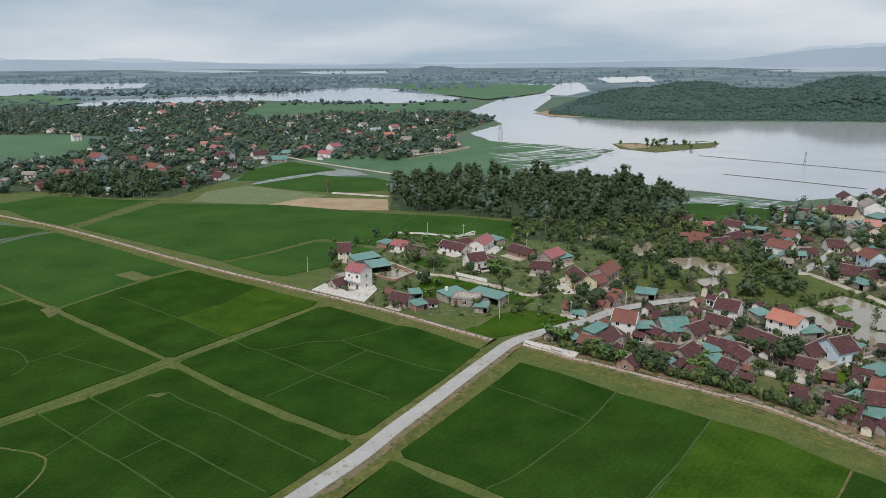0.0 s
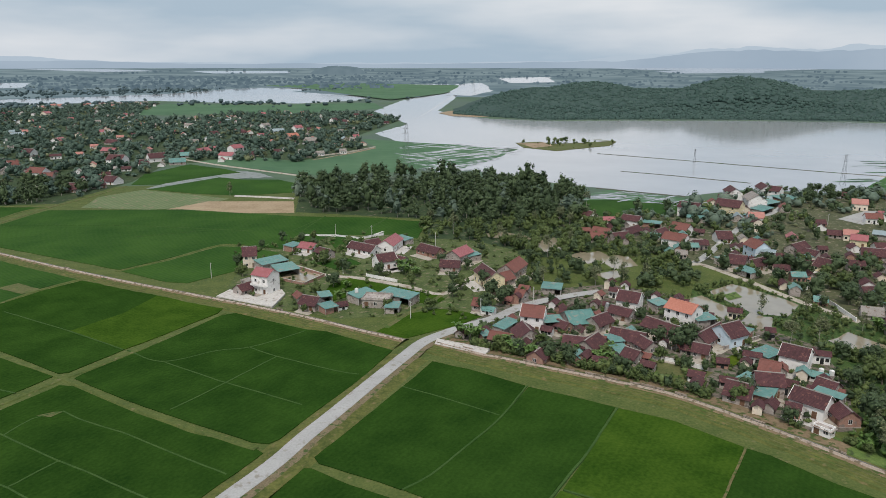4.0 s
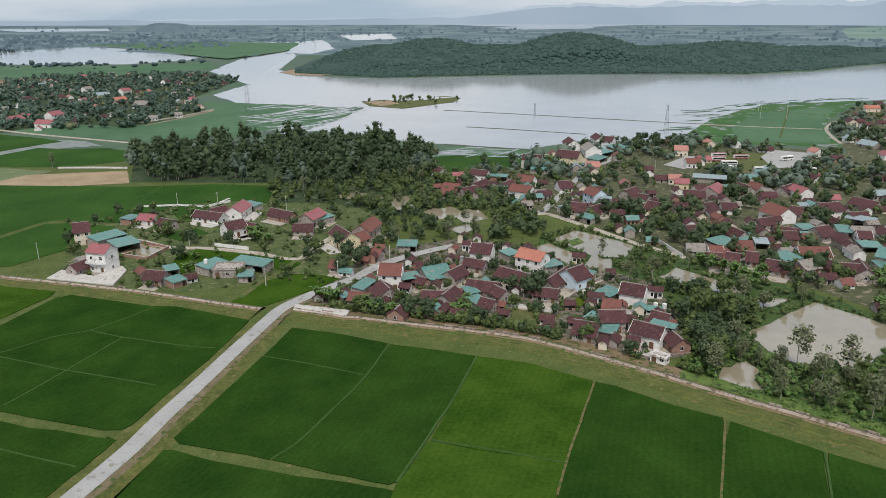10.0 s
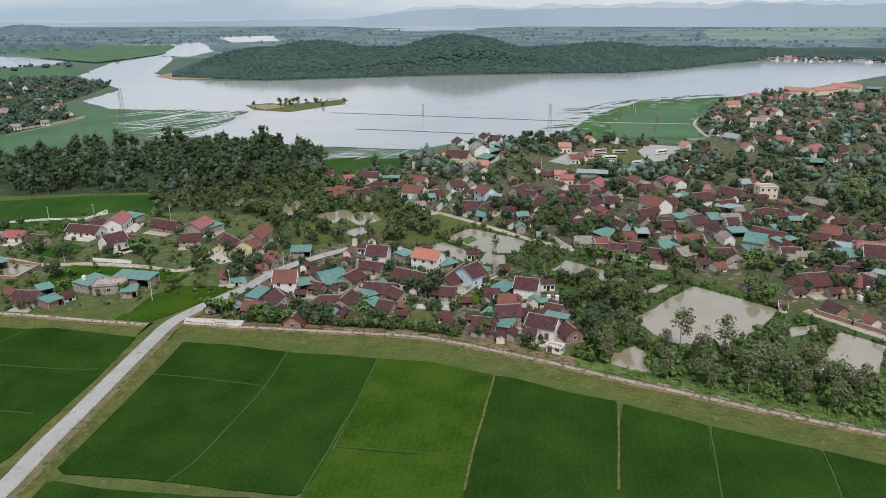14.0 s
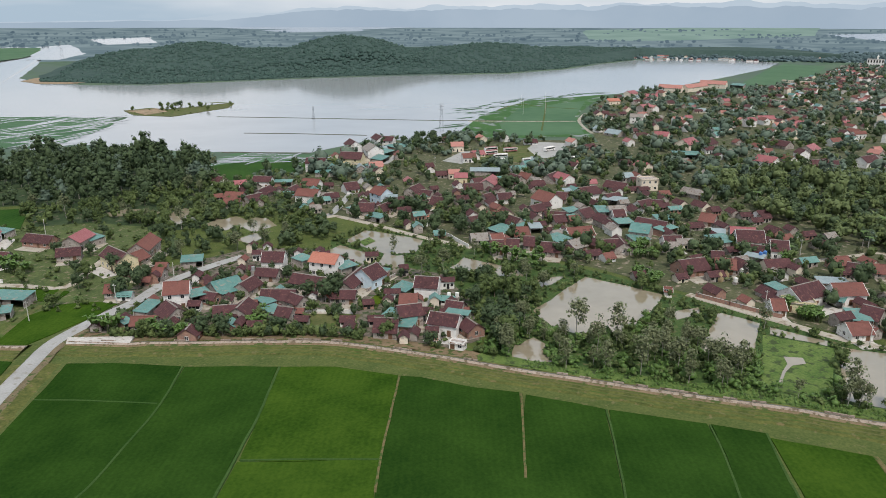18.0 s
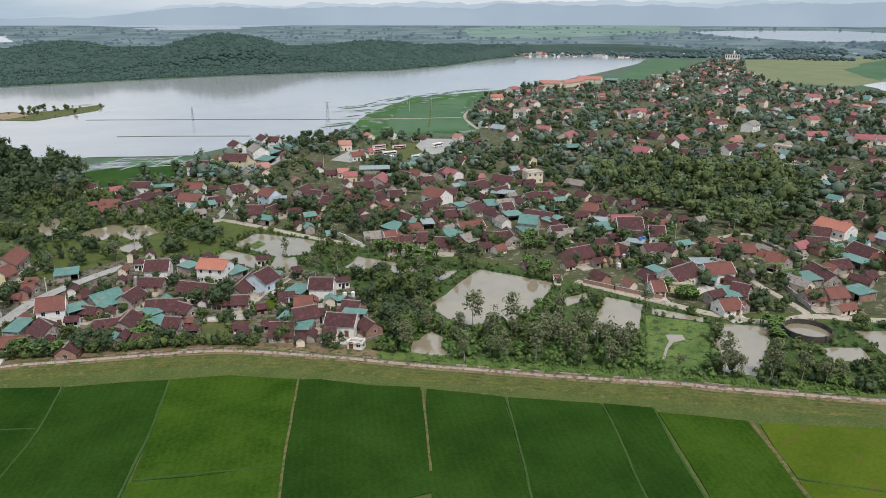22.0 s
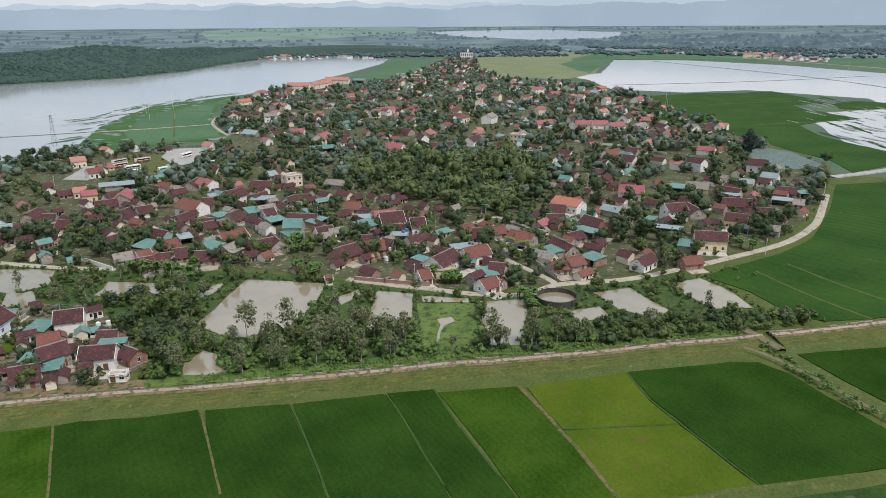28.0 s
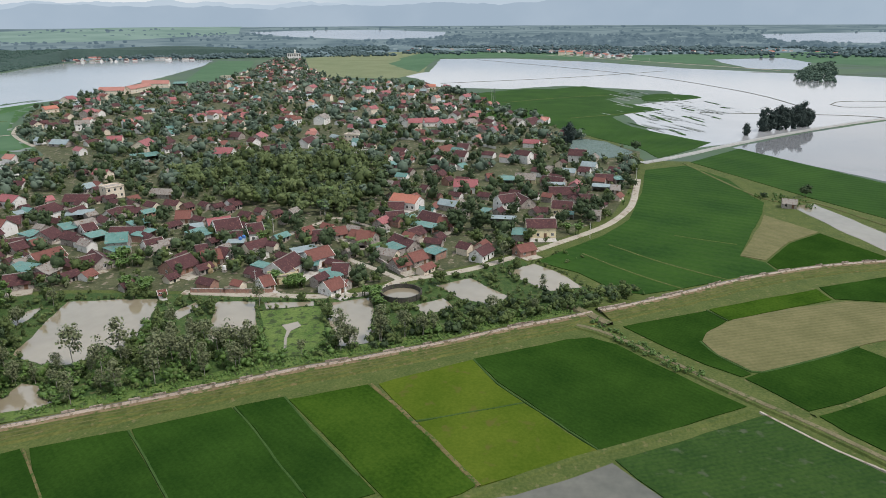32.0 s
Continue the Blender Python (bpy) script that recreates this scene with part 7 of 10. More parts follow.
TAKEN_LINES.append(([(-36.6, 355.3), (-21.1, 339), (-9.6, 325.1), (6.4, 318.3), (26.2, 303.1), (39.7, 290.1), (53.4, 307.6), (60, 316.1)], 2))
strip("lane", [(39.5, 288.6), (32.4, 278.5), (23.3, 267.8), (13.6, 253)], 2, 0.3, VERGE, "grassy footpath", "path", sway=0.15)
TAKEN_LINES.append(([(39.5, 288.6), (32.4, 278.5), (23.3, 267.8), (13.6, 253)], 1.6))
strip("lane", [(-25, 409.2), (-6.7, 405.9), (8, 397.1), (21.7, 410.9)], 1.6, 0.35, SLAB, "concrete-edged path", "path", sway=0.15)
TAKEN_LINES.append(([(-25, 409.2), (-6.7, 405.9), (8, 397.1), (21.7, 410.9)], 1.4))
strip("lane", [(-174.2, 599.6), (-187.1, 551.1), (-200.6, 516.2), (-211.9, 470.1), (-223.9, 432.9)], 2.4, 0.4, VERGE, "earth track between paddies", "path", sway=0.15)
TAKEN_LINES.append(([(-174.2, 599.6), (-187.1, 551.1), (-200.6, 516.2), (-211.9, 470.1), (-223.9, 432.9)], 1.8))
strip("lane", [(-352.2, 527.8), (-296.2, 549.8), (-249.7, 524.5), (-200.6, 516.2)], 2.2, 0.4, VERGE, "earth track at the far village", "path", sway=0.15)
TAKEN_LINES.append(([(-352.2, 527.8), (-296.2, 549.8), (-249.7, 524.5), (-200.6, 516.2)], 1.7))
strip("lane", [(-162.4, 763.1), (-121.8, 717), (-71.4, 668), (-27.2, 625.1)], 3, 0.4, LANE, "straight pale lane to the far village", "path", sway=0.15)
TAKEN_LINES.append(([(-162.4, 763.1), (-121.8, 717), (-71.4, 668), (-27.2, 625.1)], 2.1))
strip("lane", [(-31.8, 739.1), (3.5, 784.9), (36.8, 836.8)], 2, 0.4, EARTH, "earth bank of the far village", "path", sway=0.15)
strip("wall", [(-54.2, 748.7), (-19.5, 774.7), (8.4, 803.3), (37.6, 845.7)], 0.8, 1.3, LANE, "pale wall at the edge of the far village", "wall", sway=0.1)
strip("wall", [(-80.8, 541.0), (-56.4, 532.4), (-36.4, 524.2)], 1.6, 0.9, SLAB, "low white wall beside the ploughed field", "wall", sway=0.1)
TAKEN_LINES.append(([(-31.8, 739.1), (3.5, 784.9), (36.8, 836.8)], 1.6))
strip("causeway", [(503.4, -45.6), (533.9, -73.9), (596.8, -125), (678, -197.6), (777.2, -302.1), (900.7, -458.4)], 5, 0.7, CONCRETE_ROAD, "pale causeway road across the flood water", "road", sway=0.15)
TAKEN_LINES.append(([(503.4, -45.6), (533.9, -73.9), (596.8, -125), (678, -197.6), (777.2, -302.1), (900.7, -458.4)], 3.1))
strip("lane", [(579.3, 8.3), (564.4, -18.2), (507.7, -45.9)], 2.5, 0.35, SLAB, "pale lane to the causeway", "path", sway=0.15)
TAKEN_LINES.append(([(579.3, 8.3), (564.4, -18.2), (507.7, -45.9)], 1.85))
strip("lane", [(607.1, 533.3), (559.2, 498.7), (523, 459), (501.3, 429.6)], 3, 0.35, LANE, "lane at the lake shore", "path", sway=0.15)
TAKEN_LINES.append(([(607.1, 533.3), (559.2, 498.7), (523, 459), (501.3, 429.6)], 2.1))
strip("bridge", [(233.1, 2.3), (226.5, -4.6), (217, -13.3)], 3, 1.16, TRACK, "plank-like concrete bridge over the canal", "bridge", sway=0)
TAKEN_LINES.append(([(233.1, 2.3), (226.5, -4.6), (217, -13.3)], 2.1))
strip("bund", [(507.9, -74.5), (409.4, -104.1), (403, -128.7), (361, -149.3)], 1.8, 0.4, VERGE, "grassy footpath between the paddies", "path", sway=0.2)
strip("bund", [(292.3, -4.8), (272.9, -22), (262.8, -32.8), (255.8, -41.5)], 0.8, 0.42, BUND, "grassy footpath between the paddies", "path", sway=0.2)
strip("bund", [(307.1, -16.5), (287.8, -34.8), (276.1, -49), (268.1, -60.7)], 0.8, 0.42, BUND, "grassy footpath between the paddies", "path", sway=0.2)
strip("lane", [(465.8, 563.2), (490, 542.8), (515.2, 521.4), (550.8, 495.4)], 2, 0.5, LANE, "pale path across the drowned paddies", "path", sway=0.15)
strip("bund", [(867.4, 89.9), (931.7, 26.2), (981.2, -45.9)], 1.6, 0.45, BUND, "grassy footpath between the paddies", "path", sway=0.2)
strip("bund", [(735.9, 8.7), (772.5, -38.3), (793.3, -61.2)], 1.6, 0.45, BUND, "grassy footpath between the paddies", "path", sway=0.2)
strip("bund", [(646.2, 630.7), (562.3, 551), (476.4, 470.1)], 1.4, 0.45, BUND, "grassy footpath between the paddies", "path", sway=0.2)
strip("bund", [(550.8, 614.6), (590.9, 637.4), (616.1, 639.1), (616.8, 603.8), (633.2, 568.1)], 1.2, 0.45, BUND, "grassy footpath between the paddies", "path", sway=0.2)
strip("bund", [(326.7, -46.9), (321.2, -59.1), (316.6, -72.3)], 0.6, 0.42, BUND, "grassy footpath between the paddies", "path", sway=0.2)
strip("bund", [(-25.6, 419.6), (-13, 460.5)], 0.5, 0.34, THIN_BUND, "grassy footpath between the paddies", "path", sway=0.2)
strip("bund", [(8.3, 411.2), (27.3, 450.5)], 0.5, 0.34, THIN_BUND, "grassy footpath between the paddies", "path", sway=0.2)
strip("bund", [(168.4, -49.1), (161.8, -54.8), (153.4, -62.5), (146.6, -70.6), (140.7, -76.4)], 0.6, 0.4, LANE, "concrete field ditch", "path", sway=0.1, foot=0.1)
strip("bund", [(215.1, -2.7), (211.9, -10.2), (198.9, -24.5), (178.0, -44.8), (171.5, -51.8), (163.6, -60.5), (151.2, -72.2), (144.6, -77.9)], 3.6, 0.5, BUND, "grassy bank of the field track", "path", sway=0.2)
strip("bund", [(215.1, -2.7), (211.9, -10.2), (198.9, -24.5), (178.0, -44.8), (171.5, -51.8), (163.6, -60.5), (151.2, -72.2), (144.6, -77.9)], 1.5, 0.64, TRACK, "worn earth track beside the ditch", "path", sway=0.2)
strip("dyke", [(276, 752.7), (349.5, 681.1), (445.9, 585.3), (490.7, 548.8)], 0.9, 0.42, WET_EARTH, "low drowned dyke across the water", "dyke", step=15, sway=0.8)
strip("dyke", [(252.4, 624.3), (289.9, 589.3), (333.2, 545.3)], 0.9, 0.42, WET_EARTH, "low drowned dyke across the water", "dyke", step=15, sway=0.8)
strip("dyke", [(198.3, 538.9), (251.5, 495.2)], 0.9, 0.42, WET_EARTH, "low drowned dyke across the water", "dyke", step=15, sway=0.8)
strip("dyke", [(1838.9, 251.7), (1393, -78.6), (1073.1, -216.2), (872, -250.3)], 0.9, 0.42, WET_EARTH, "low drowned dyke across the water", "dyke", step=15, sway=0.8)
strip("dyke", [(1134.3, 214.2), (1272.6, 22.4), (1463.8, -167.1)], 0.9, 0.42, WET_EARTH, "low drowned dyke across the water", "dyke", step=15, sway=0.8)
strip("dyke", [(899.9, -288.4), (878, -293.5), (884.6, -341.5)], 0.9, 0.42, WET_EARTH, "low drowned dyke across the water", "dyke", step=15, sway=0.8)
strip("dyke", [(899.9, -288.4), (939.5, -313.1), (946.4, -364.2)], 0.9, 0.42, WET_EARTH, "low drowned dyke across the water", "dyke", step=15, sway=0.8)
strip("dyke", [(1385.7, -525.4), (1425.5, -381.3), (1447.4, -307.8)], 0.9, 0.42, WET_EARTH, "low drowned dyke across the water", "dyke", step=15, sway=0.8)
strip("dyke", [(490.7, 548.8), (519, 520.1), (562.6, 490.2)], 0.9, 0.42, WET_EARTH, "low drowned dyke across the water", "dyke", step=15, sway=0.8)
strip("dyke", [(471.6, 553.2), (483, 527.6)], 0.9, 0.42, WET_EARTH, "low drowned dyke across the water", "dyke", step=15, sway=0.8)
strip("dyke", [(803.2, -130.1), (799.8, -274.1), (781.7, -303.7)], 0.9, 0.42, WET_EARTH, "low drowned dyke across the water", "dyke", step=15, sway=0.8)
sheet("terrace", [(30.9, 237.5), (47.8, 225.5), (45, 220.8), (29.4, 232.8)], 1.2, SLAB, "pale concrete terrace beside the canal", "pavement", step=4, sway=0.02, rise=1.2)
TAKEN_AREAS.append([(-55.5, 298.5), (-51.1, 307.4), (-38.7, 294.9), (-28.7, 304.4), (-26.7, 297.8), (-30.8, 281.3), (-42.3, 288.9)])
sheet("terrace", TAKEN_AREAS[-1], 0.9, SLAB, "white concrete forecourt of the tall house", "pavement", step=4, sway=0.02, rise=0.9)

# ---- buildings ----
house(-47.2, 347.6, 8, 6.6, 9.6, 2.00, "d", "c")
tall = house(-35.3, 303.6, -35, 8.8, 7.4, 2.75, "p", "w", label="tall white house with pilasters, a balcony and a crimson sheet-metal roof")
for sx in (-4.3, -1.5, 1.5, 4.3):
    for sy in (-3.82, 3.82):
        part("pilaster", boxes((sx - 0.16, sy - 0.1, 0.3, sx + 0.16, sy + 0.1, 8.7)), TRIM, tall)
part("balcony", boxes((-4.3, -5.0, 4.1, 4.3, -3.75, 4.3), (-4.3, -5.0, 4.3, 4.3, -4.88, 5.1)), TRIM, tall)
house(-44.2, 302.8, 46, 7.5, 6.0, 1.00, "d", "g")
house(-14.9, 279.8, -33, 7.9, 7.2, 1.00, "d", "g")
house(-19.8, 371.2, -33, 9.0, 7.2, 1.00, "p", "w")
house(-11.3, 359.0, -48, 9.2, 6.0, 1.00, "d", "g")
house(8.9, 364.4, -44, 17.0, 7.2, 1.00, "d", "w")
house(23.2, 370.1, 67, 17.0, 8.4, 1.35, "p", "w")
house(13.4, 374.4, 31, 8.8, 6.0, 1.00, "d", "g")
house(18.1, 335.6, 23, 9.7, 8.4, 1.35, "d", "w")
house(25.0, 337.7, -51, 10.5, 7.2, 1.00, "d", "g")
house(43.1, 355.1, -53, 14.3, 7.2, 1.00, "d", "k")
house(56.0, 342.3, 50, 13.4, 8.4, 1.35, "p", "g")
house(49.1, 326.2, -19, 9.3, 7.2, 1.00, "d", "g")
house(62.8, 300.8, -79, 15.7, 8.4, 1.65, "d", "y")
house(76.6, 314.0, 55, 16.8, 8.4, 1.35, "r", "g")
house(68.1, 301.3, 33, 11.8, 7.2, 1.00, "r", "g")
house(53.1, 268.5, -30, 6.4, 6.0, 1.00, "r", "g")
house(70.5, 278.4, -42, 7.0, 6.0, 1.00, "r", "g")
house(68.4, 245.3, -26, 8.4, 8.4, 2.00, "r", "w")
house(85.9, 246.4, 7, 10.4, 10.8, 1.00, "g", "g")
house(93.0, 242.8, 34, 9.2, 7.2, 1.00, "d", "g")
house(62.8, 234.3, -86, 9.3, 8.4, 1.00, "d", "g")
house(52.9, 231.6, -33, 7.8, 5.4, 1.00, "r", "g")
house(62.6, 215.5, 51, 8.4, 6.0, 1.00, "d", "k")
house(77.1, 223.3, -26, 7.5, 7.2, 1.00, "d", "g")
house(82.5, 221.9, 45, 9.9, 7.2, 1.00, "d", "g")
house(78.4, 240.3, -57, 5.3, 4.8, 1.00, "d", "k")
house(92.9, 210.3, -55, 5.4, 6.0, 1.00, "d", "g")
house(112.0, 259.8, -38, 8.7, 8.4, 1.65, "d", "w")
house(105.2, 251.0, -49, 8.9, 6.0, 1.00, "d", "g")
house(126.5, 242.8, -56, 11.2, 8.4, 2.00, "o", "w")
house(113.8, 232.6, -61, 14.5, 7.2, 1.00, "d", "g")
house(133.5, 222.1, 21, 9.2, 9.6, 1.35, "d", "b")
house(126.9, 224.1, 36, 16.9, 7.2, 1.00, "d", "g")
house(117.9, 211.5, -40, 5.4, 6.0, 1.00, "d", "g")
house(97.9, 226.1, -40, 12.0, 7.2, 1.00, "d", "g")
house(101.3, 218.4, -77, 6.6, 6.0, 1.00, "d", "g")
house(143.6, 198.4, -47, 8.4, 7.8, 1.65, "d", "w")
house(129.8, 190.7, -40, 5.9, 7.2, 1.35, "r", "g")
house(124.4, 182.8, -21, 7.9, 7.2, 1.35, "d", "g")
house(113.6, 179.9, -44, 7.4, 8.4, 1.00, "d", "g")
house(129.4, 169.6, -56, 9.6, 7.2, 1.35, "d", "w")
house(140.9, 178.7, -59, 5.7, 7.2, 1.00, "d", "g")
house(135.0, 162.9, -99, 6.2, 6.0, 1.00, "d", "k")
house(154.2, 430.5, -68, 9.1, 7.2, 1.00, "d", "w", near=False)
house(145.4, 382.4, -50, 10.7, 7.2, 1.00, "r", "g", near=False)
house(162.4, 400.1, -61, 9.1, 7.2, 1.00, "d", "g", near=False)
house(173.1, 406.3, -45, 11.1, 7.2, 1.35, "d", "w", near=False)
house(163.2, 383.0, 38, 14.2, 7.2, 1.00, "d", "g", near=False)
house(151.8, 370.9, 13, 10.4, 7.2, 1.00, "d", "g", near=False)
house(138.7, 369.3, -51, 9.7, 7.2, 1.00, "r", "g", near=False)
house(192.0, 379.6, -53, 10.6, 8.4, 1.35, "r", "w", near=False)
house(177.7, 356.5, -51, 12.5, 8.4, 1.35, "r", "w", near=False)
house(177.7, 376.5, 37, 10.5, 7.2, 1.00, "d", "g", near=False)
house(208.1, 362.1, -9, 8.3, 9.6, 1.00, "d", "w", near=False)
house(221.9, 429.5, -45, 13.2, 8.4, 2.00, "d", "w", near=False)
house(250.2, 430.5, -50, 15.9, 10.8, 2.00, "d", "y", near=False)
house(279.2, 478.0, -106, 17.0, 9.6, 2.00, "d", "w", near=False)
house(279.8, 450.6, -106, 17.0, 12.0, 2.00, "k", "w", near=False)
house(311.0, 490.1, -106, 17.0, 8.4, 2.00, "d", "w", near=False)
house(313.0, 478.7, -55, 8.5, 8.4, 2.00, "d", "w", near=False)
house(207.7, 327.9, -88, 10.7, 8.4, 2.00, "r", "b", near=False)
house(189.3, 313.4, -42, 8.0, 9.6, 1.00, "d", "g")
house(195.8, 308.7, 23, 9.9, 7.2, 1.00, "d", "g")
house(235.3, 335.1, 28, 12.8, 7.2, 1.00, "d", "g", near=False)
house(234.7, 322.0, -63, 6.7, 6.0, 1.00, "d", "g", near=False)
house(227.2, 300.9, -63, 7.7, 9.6, 1.00, "d", "y")
house(276.0, 341.9, -39, 8.0, 7.2, 1.35, "p", "y", near=False)
house(279.6, 319.0, 35, 17.0, 9.6, 1.35, "p", "g", near=False)
house(265.0, 317.1, -32, 11.0, 8.4, 1.00, "d", "g", near=False)
house(255.2, 293.4, 10, 6.8, 7.2, 1.00, "d", "g", near=False)
house(263.3, 288.0, -26, 7.6, 8.4, 1.00, "d", "w", near=False)
house(302.1, 319.6, -100, 10.9, 8.4, 1.00, "d", "g", near=False)
house(311.0, 319.6, -87, 8.7, 8.4, 1.00, "r", "g", near=False)
house(309.1, 308.5, -79, 5.6, 7.2, 1.00, "k", "w", near=False)
house(323.2, 309.5, 20, 12.9, 8.4, 1.00, "d", "g", near=False)
house(324.5, 300.5, -100, 11.8, 8.4, 1.35, "p", "w", near=False)
house(275.7, 267.2, -95, 13.9, 10.8, 1.35, "r", "w", near=False)
house(259.1, 259.0, 0, 8.7, 7.2, 1.00, "d", "g")
house(301.8, 261.3, -8, 12.1, 9.6, 1.65, "d", "w", near=False)
house(289.8, 269.1, -60, 6.0, 8.4, 1.00, "d", "g", near=False)
house(231.7, 261.0, -28, 11.0, 8.4, 1.00, "r", "g")
house(218.5, 260.7, -4, 7.0, 7.2, 1.00, "d", "g")
house(232.4, 246.3, -93, 8.5, 8.4, 1.00, "d", "g")
house(256.5, 240.6, -53, 7.1, 8.4, 1.00, "d", "g")
house(270.7, 236.1, 4, 8.8, 9.6, 1.00, "d", "g")
house(221.6, 231.6, -24, 7.4, 8.4, 1.00, "r", "g")
house(199.1, 222.7, -31, 5.7, 8.4, 1.00, "d", "g")
house(205.3, 218.7, -47, 5.2, 9.6, 1.00, "d", "g")
house(214.4, 218.0, -43, 4.5, 8.4, 1.00, "d", "g")
house(207.7, 232.4, -18, 5.9, 6.0, 1.00, "r", "w")
house(216.0, 205.1, -54, 9.5, 8.4, 1.00, "d", "g")
house(228.0, 203.6, -0, 8.2, 8.4, 1.00, "k", "g")
house(243.2, 214.7, -21, 12.6, 8.4, 1.00, "r", "w")
house(336.1, 268.3, -81, 13.9, 8.4, 1.00, "d", "g", near=False)
house(358.6, 269.1, -24, 11.8, 8.4, 1.00, "d", "g", near=False)
house(310.2, 229.8, -4, 8.3, 8.4, 1.00, "d", "w", near=False)
house(317.7, 227.2, -58, 7.7, 7.2, 1.00, "d", "g", near=False)
house(264.2, 195.7, -64, 8.7, 9.6, 1.65, "g", "g")
house(285.1, 226.0, -30, 6.0, 7.2, 1.00, "d", "w")
house(282.8, 203.3, -77, 15.1, 7.2, 1.00, "d", "g")
house(265.8, 180.1, -34, 8.0, 8.4, 1.00, "d", "w")
house(243.7, 191.0, -127, 13.3, 8.4, 1.00, "d", "g")
house(239.1, 193.5, -28, 7.8, 8.4, 1.00, "d", "g")
house(312.7, 191.7, -74, 7.2, 8.4, 1.00, "r", "g")
house(300.7, 166.8, -49, 10.9, 7.2, 1.35, "p", "g")
house(293.4, 159.3, -48, 11.6, 10.8, 1.35, "d", "w")
house(282.5, 149.9, -67, 6.7, 8.4, 1.00, "d", "g")
house(290.3, 143.8, -53, 6.9, 9.6, 1.35, "d", "w")
house(262.7, 155.6, -48, 4.8, 7.2, 1.00, "d", "g")
house(242.8, 154.8, -19, 12.0, 9.6, 1.00, "d", "k")
house(254.9, 147.2, -50, 7.7, 8.4, 1.00, "r", "g")
house(260.0, 143.0, -103, 5.9, 8.4, 1.00, "d", "g")
house(413.9, 255.1, -69, 10.8, 7.2, 1.00, "k", "k", near=False)
house(358.6, 228.9, -89, 17.0, 7.2, 1.00, "k", "g", near=False)
house(311.4, 251.7, -7, 9.7, 7.2, 1.00, "d", "g", near=False)
house(253.0, 237.0, -21, 6.1, 7.2, 1.00, "d", "g")
house(215.9, 146.1, -50, 2.6, 3.1, 0.60, "r", "w")
house(230.0, 112.2, -40, 4.5, 7.2, 1.00, "r", "w")
house(245.9, 111.1, -10, 15.0, 9.6, 1.35, "d", "w")
house(259.8, 102.7, -34, 11.4, 8.4, 1.35, "r", "w")
house(295.5, 120.9, -28, 7.0, 7.2, 1.00, "r", "k")
house(292.3, 112.4, -67, 7.0, 7.2, 1.00, "d", "g")
house(298.4, 106.0, -52, 6.0, 7.2, 1.00, "r", "g")
house(292.5, 92.2, -87, 5.6, 8.4, 1.00, "r", "g")
house(247.9, 88.3, -84, 6.0, 8.4, 1.00, "d", "g")
house(230.8, 86.3, -30, 7.5, 7.2, 1.00, "r", "w")
house(293.9, 92.9, -106, 12.4, 7.2, 1.00, "r", "g")
house(358.2, 87.7, -110, 16.0, 9.6, 1.35, "o", "w")
house(347.0, 92.9, -78, 12.0, 8.4, 1.00, "d", "g")
house(330.5, 87.5, -61, 8.9, 7.2, 1.00, "d", "g")
house(327.9, 67.5, -122, 13.3, 9.6, 1.00, "d", "w")
house(320.8, 58.9, -100, 8.4, 8.4, 1.00, "r", "g")
house(286.4, 71.9, -132, 14.9, 8.4, 1.00, "d", "g")
house(303.4, 71.3, -31, 8.5, 7.2, 1.00, "d", "g")
house(259.9, 67.6, -44, 6.3, 7.2, 1.00, "r", "g")
house(268.0, 63.0, -36, 7.8, 7.2, 1.00, "r", "g")
house(399.1, 61.9, -86, 13.5, 10.8, 1.35, "p", "w", near=False)
house(358.4, 34.5, -50, 10.9, 8.4, 2.00, "d", "w")
house(371.9, 26.6, -150, 13.5, 8.4, 1.00, "d", "g")
house(316.7, 14.5, -78, 13.3, 8.4, 1.65, "d", "y")
house(287.3, 19.7, -49, 8.4, 6.0, 1.00, "r", "k")
house(357.4, 5.2, -97, 10.1, 8.4, 1.35, "d", "y")
house(394.9, 6.6, -82, 14.4, 9.6, 1.00, "d", "g", near=False)
house(423.5, 12.2, -112, 13.8, 8.4, 1.00, "d", "g", near=False)
house(430.8, 29.5, -88, 12.4, 9.6, 1.00, "k", "y", near=False)
house(504.7, -1.7, -97, 11.7, 9.6, 1.65, "d", "w", near=False)
house(435.8, -18.0, -91, 10.3, 8.4, 1.00, "d", "g", near=False)
house(382.0, -6.8, -84, 7.2, 7.2, 1.00, "d", "g", near=False)
house(398.1, -3.4, -42, 8.1, 7.2, 1.00, "d", "g", near=False)
house(409.8, -23.6, -93, 5.2, 7.2, 1.00, "k", "g", near=False)
house(476.3, 117.8, -10, 17.0, 9.6, 1.00, "r", "w", near=False)
house(431.3, 51.8, -68, 4.5, 6.0, 1.00, "r", "g", near=False)
house(521.2, 96.7, -31, 15.1, 9.6, 1.00, "r", "w", near=False)
house(493.3, 79.3, -109, 9.2, 9.6, 1.35, "d", "w", near=False)
house(459.9, 18.4, -120, 10.1, 8.4, 1.00, "k", "g", near=False)
house(459.3, -6.5, -106, 7.1, 7.2, 1.00, "d", "w", near=False)
house(898.3, 629.7, -70, 33.2, 12.0, 2.00, "n", "c", near=False, label="long two-storey cream school with a faded pink tiled roof")
house(941.8, 619.4, 5, 60.0, 12.0, 2.00, "n", "c", near=False, label="long two-storey cream school with a faded pink tiled roof")
house(1009.5, 631.9, -71, 39.0, 13.2, 2.00, "n", "c", near=False, label="long two-storey cream school with a faded pink tiled roof")
house(2077.7, 49.2, -78, 16.7, 10.8, 3.00, "o", "c", near=False)
house(2082.2, 27.3, -78, 17.0, 10.8, 3.00, "o", "c", near=False)
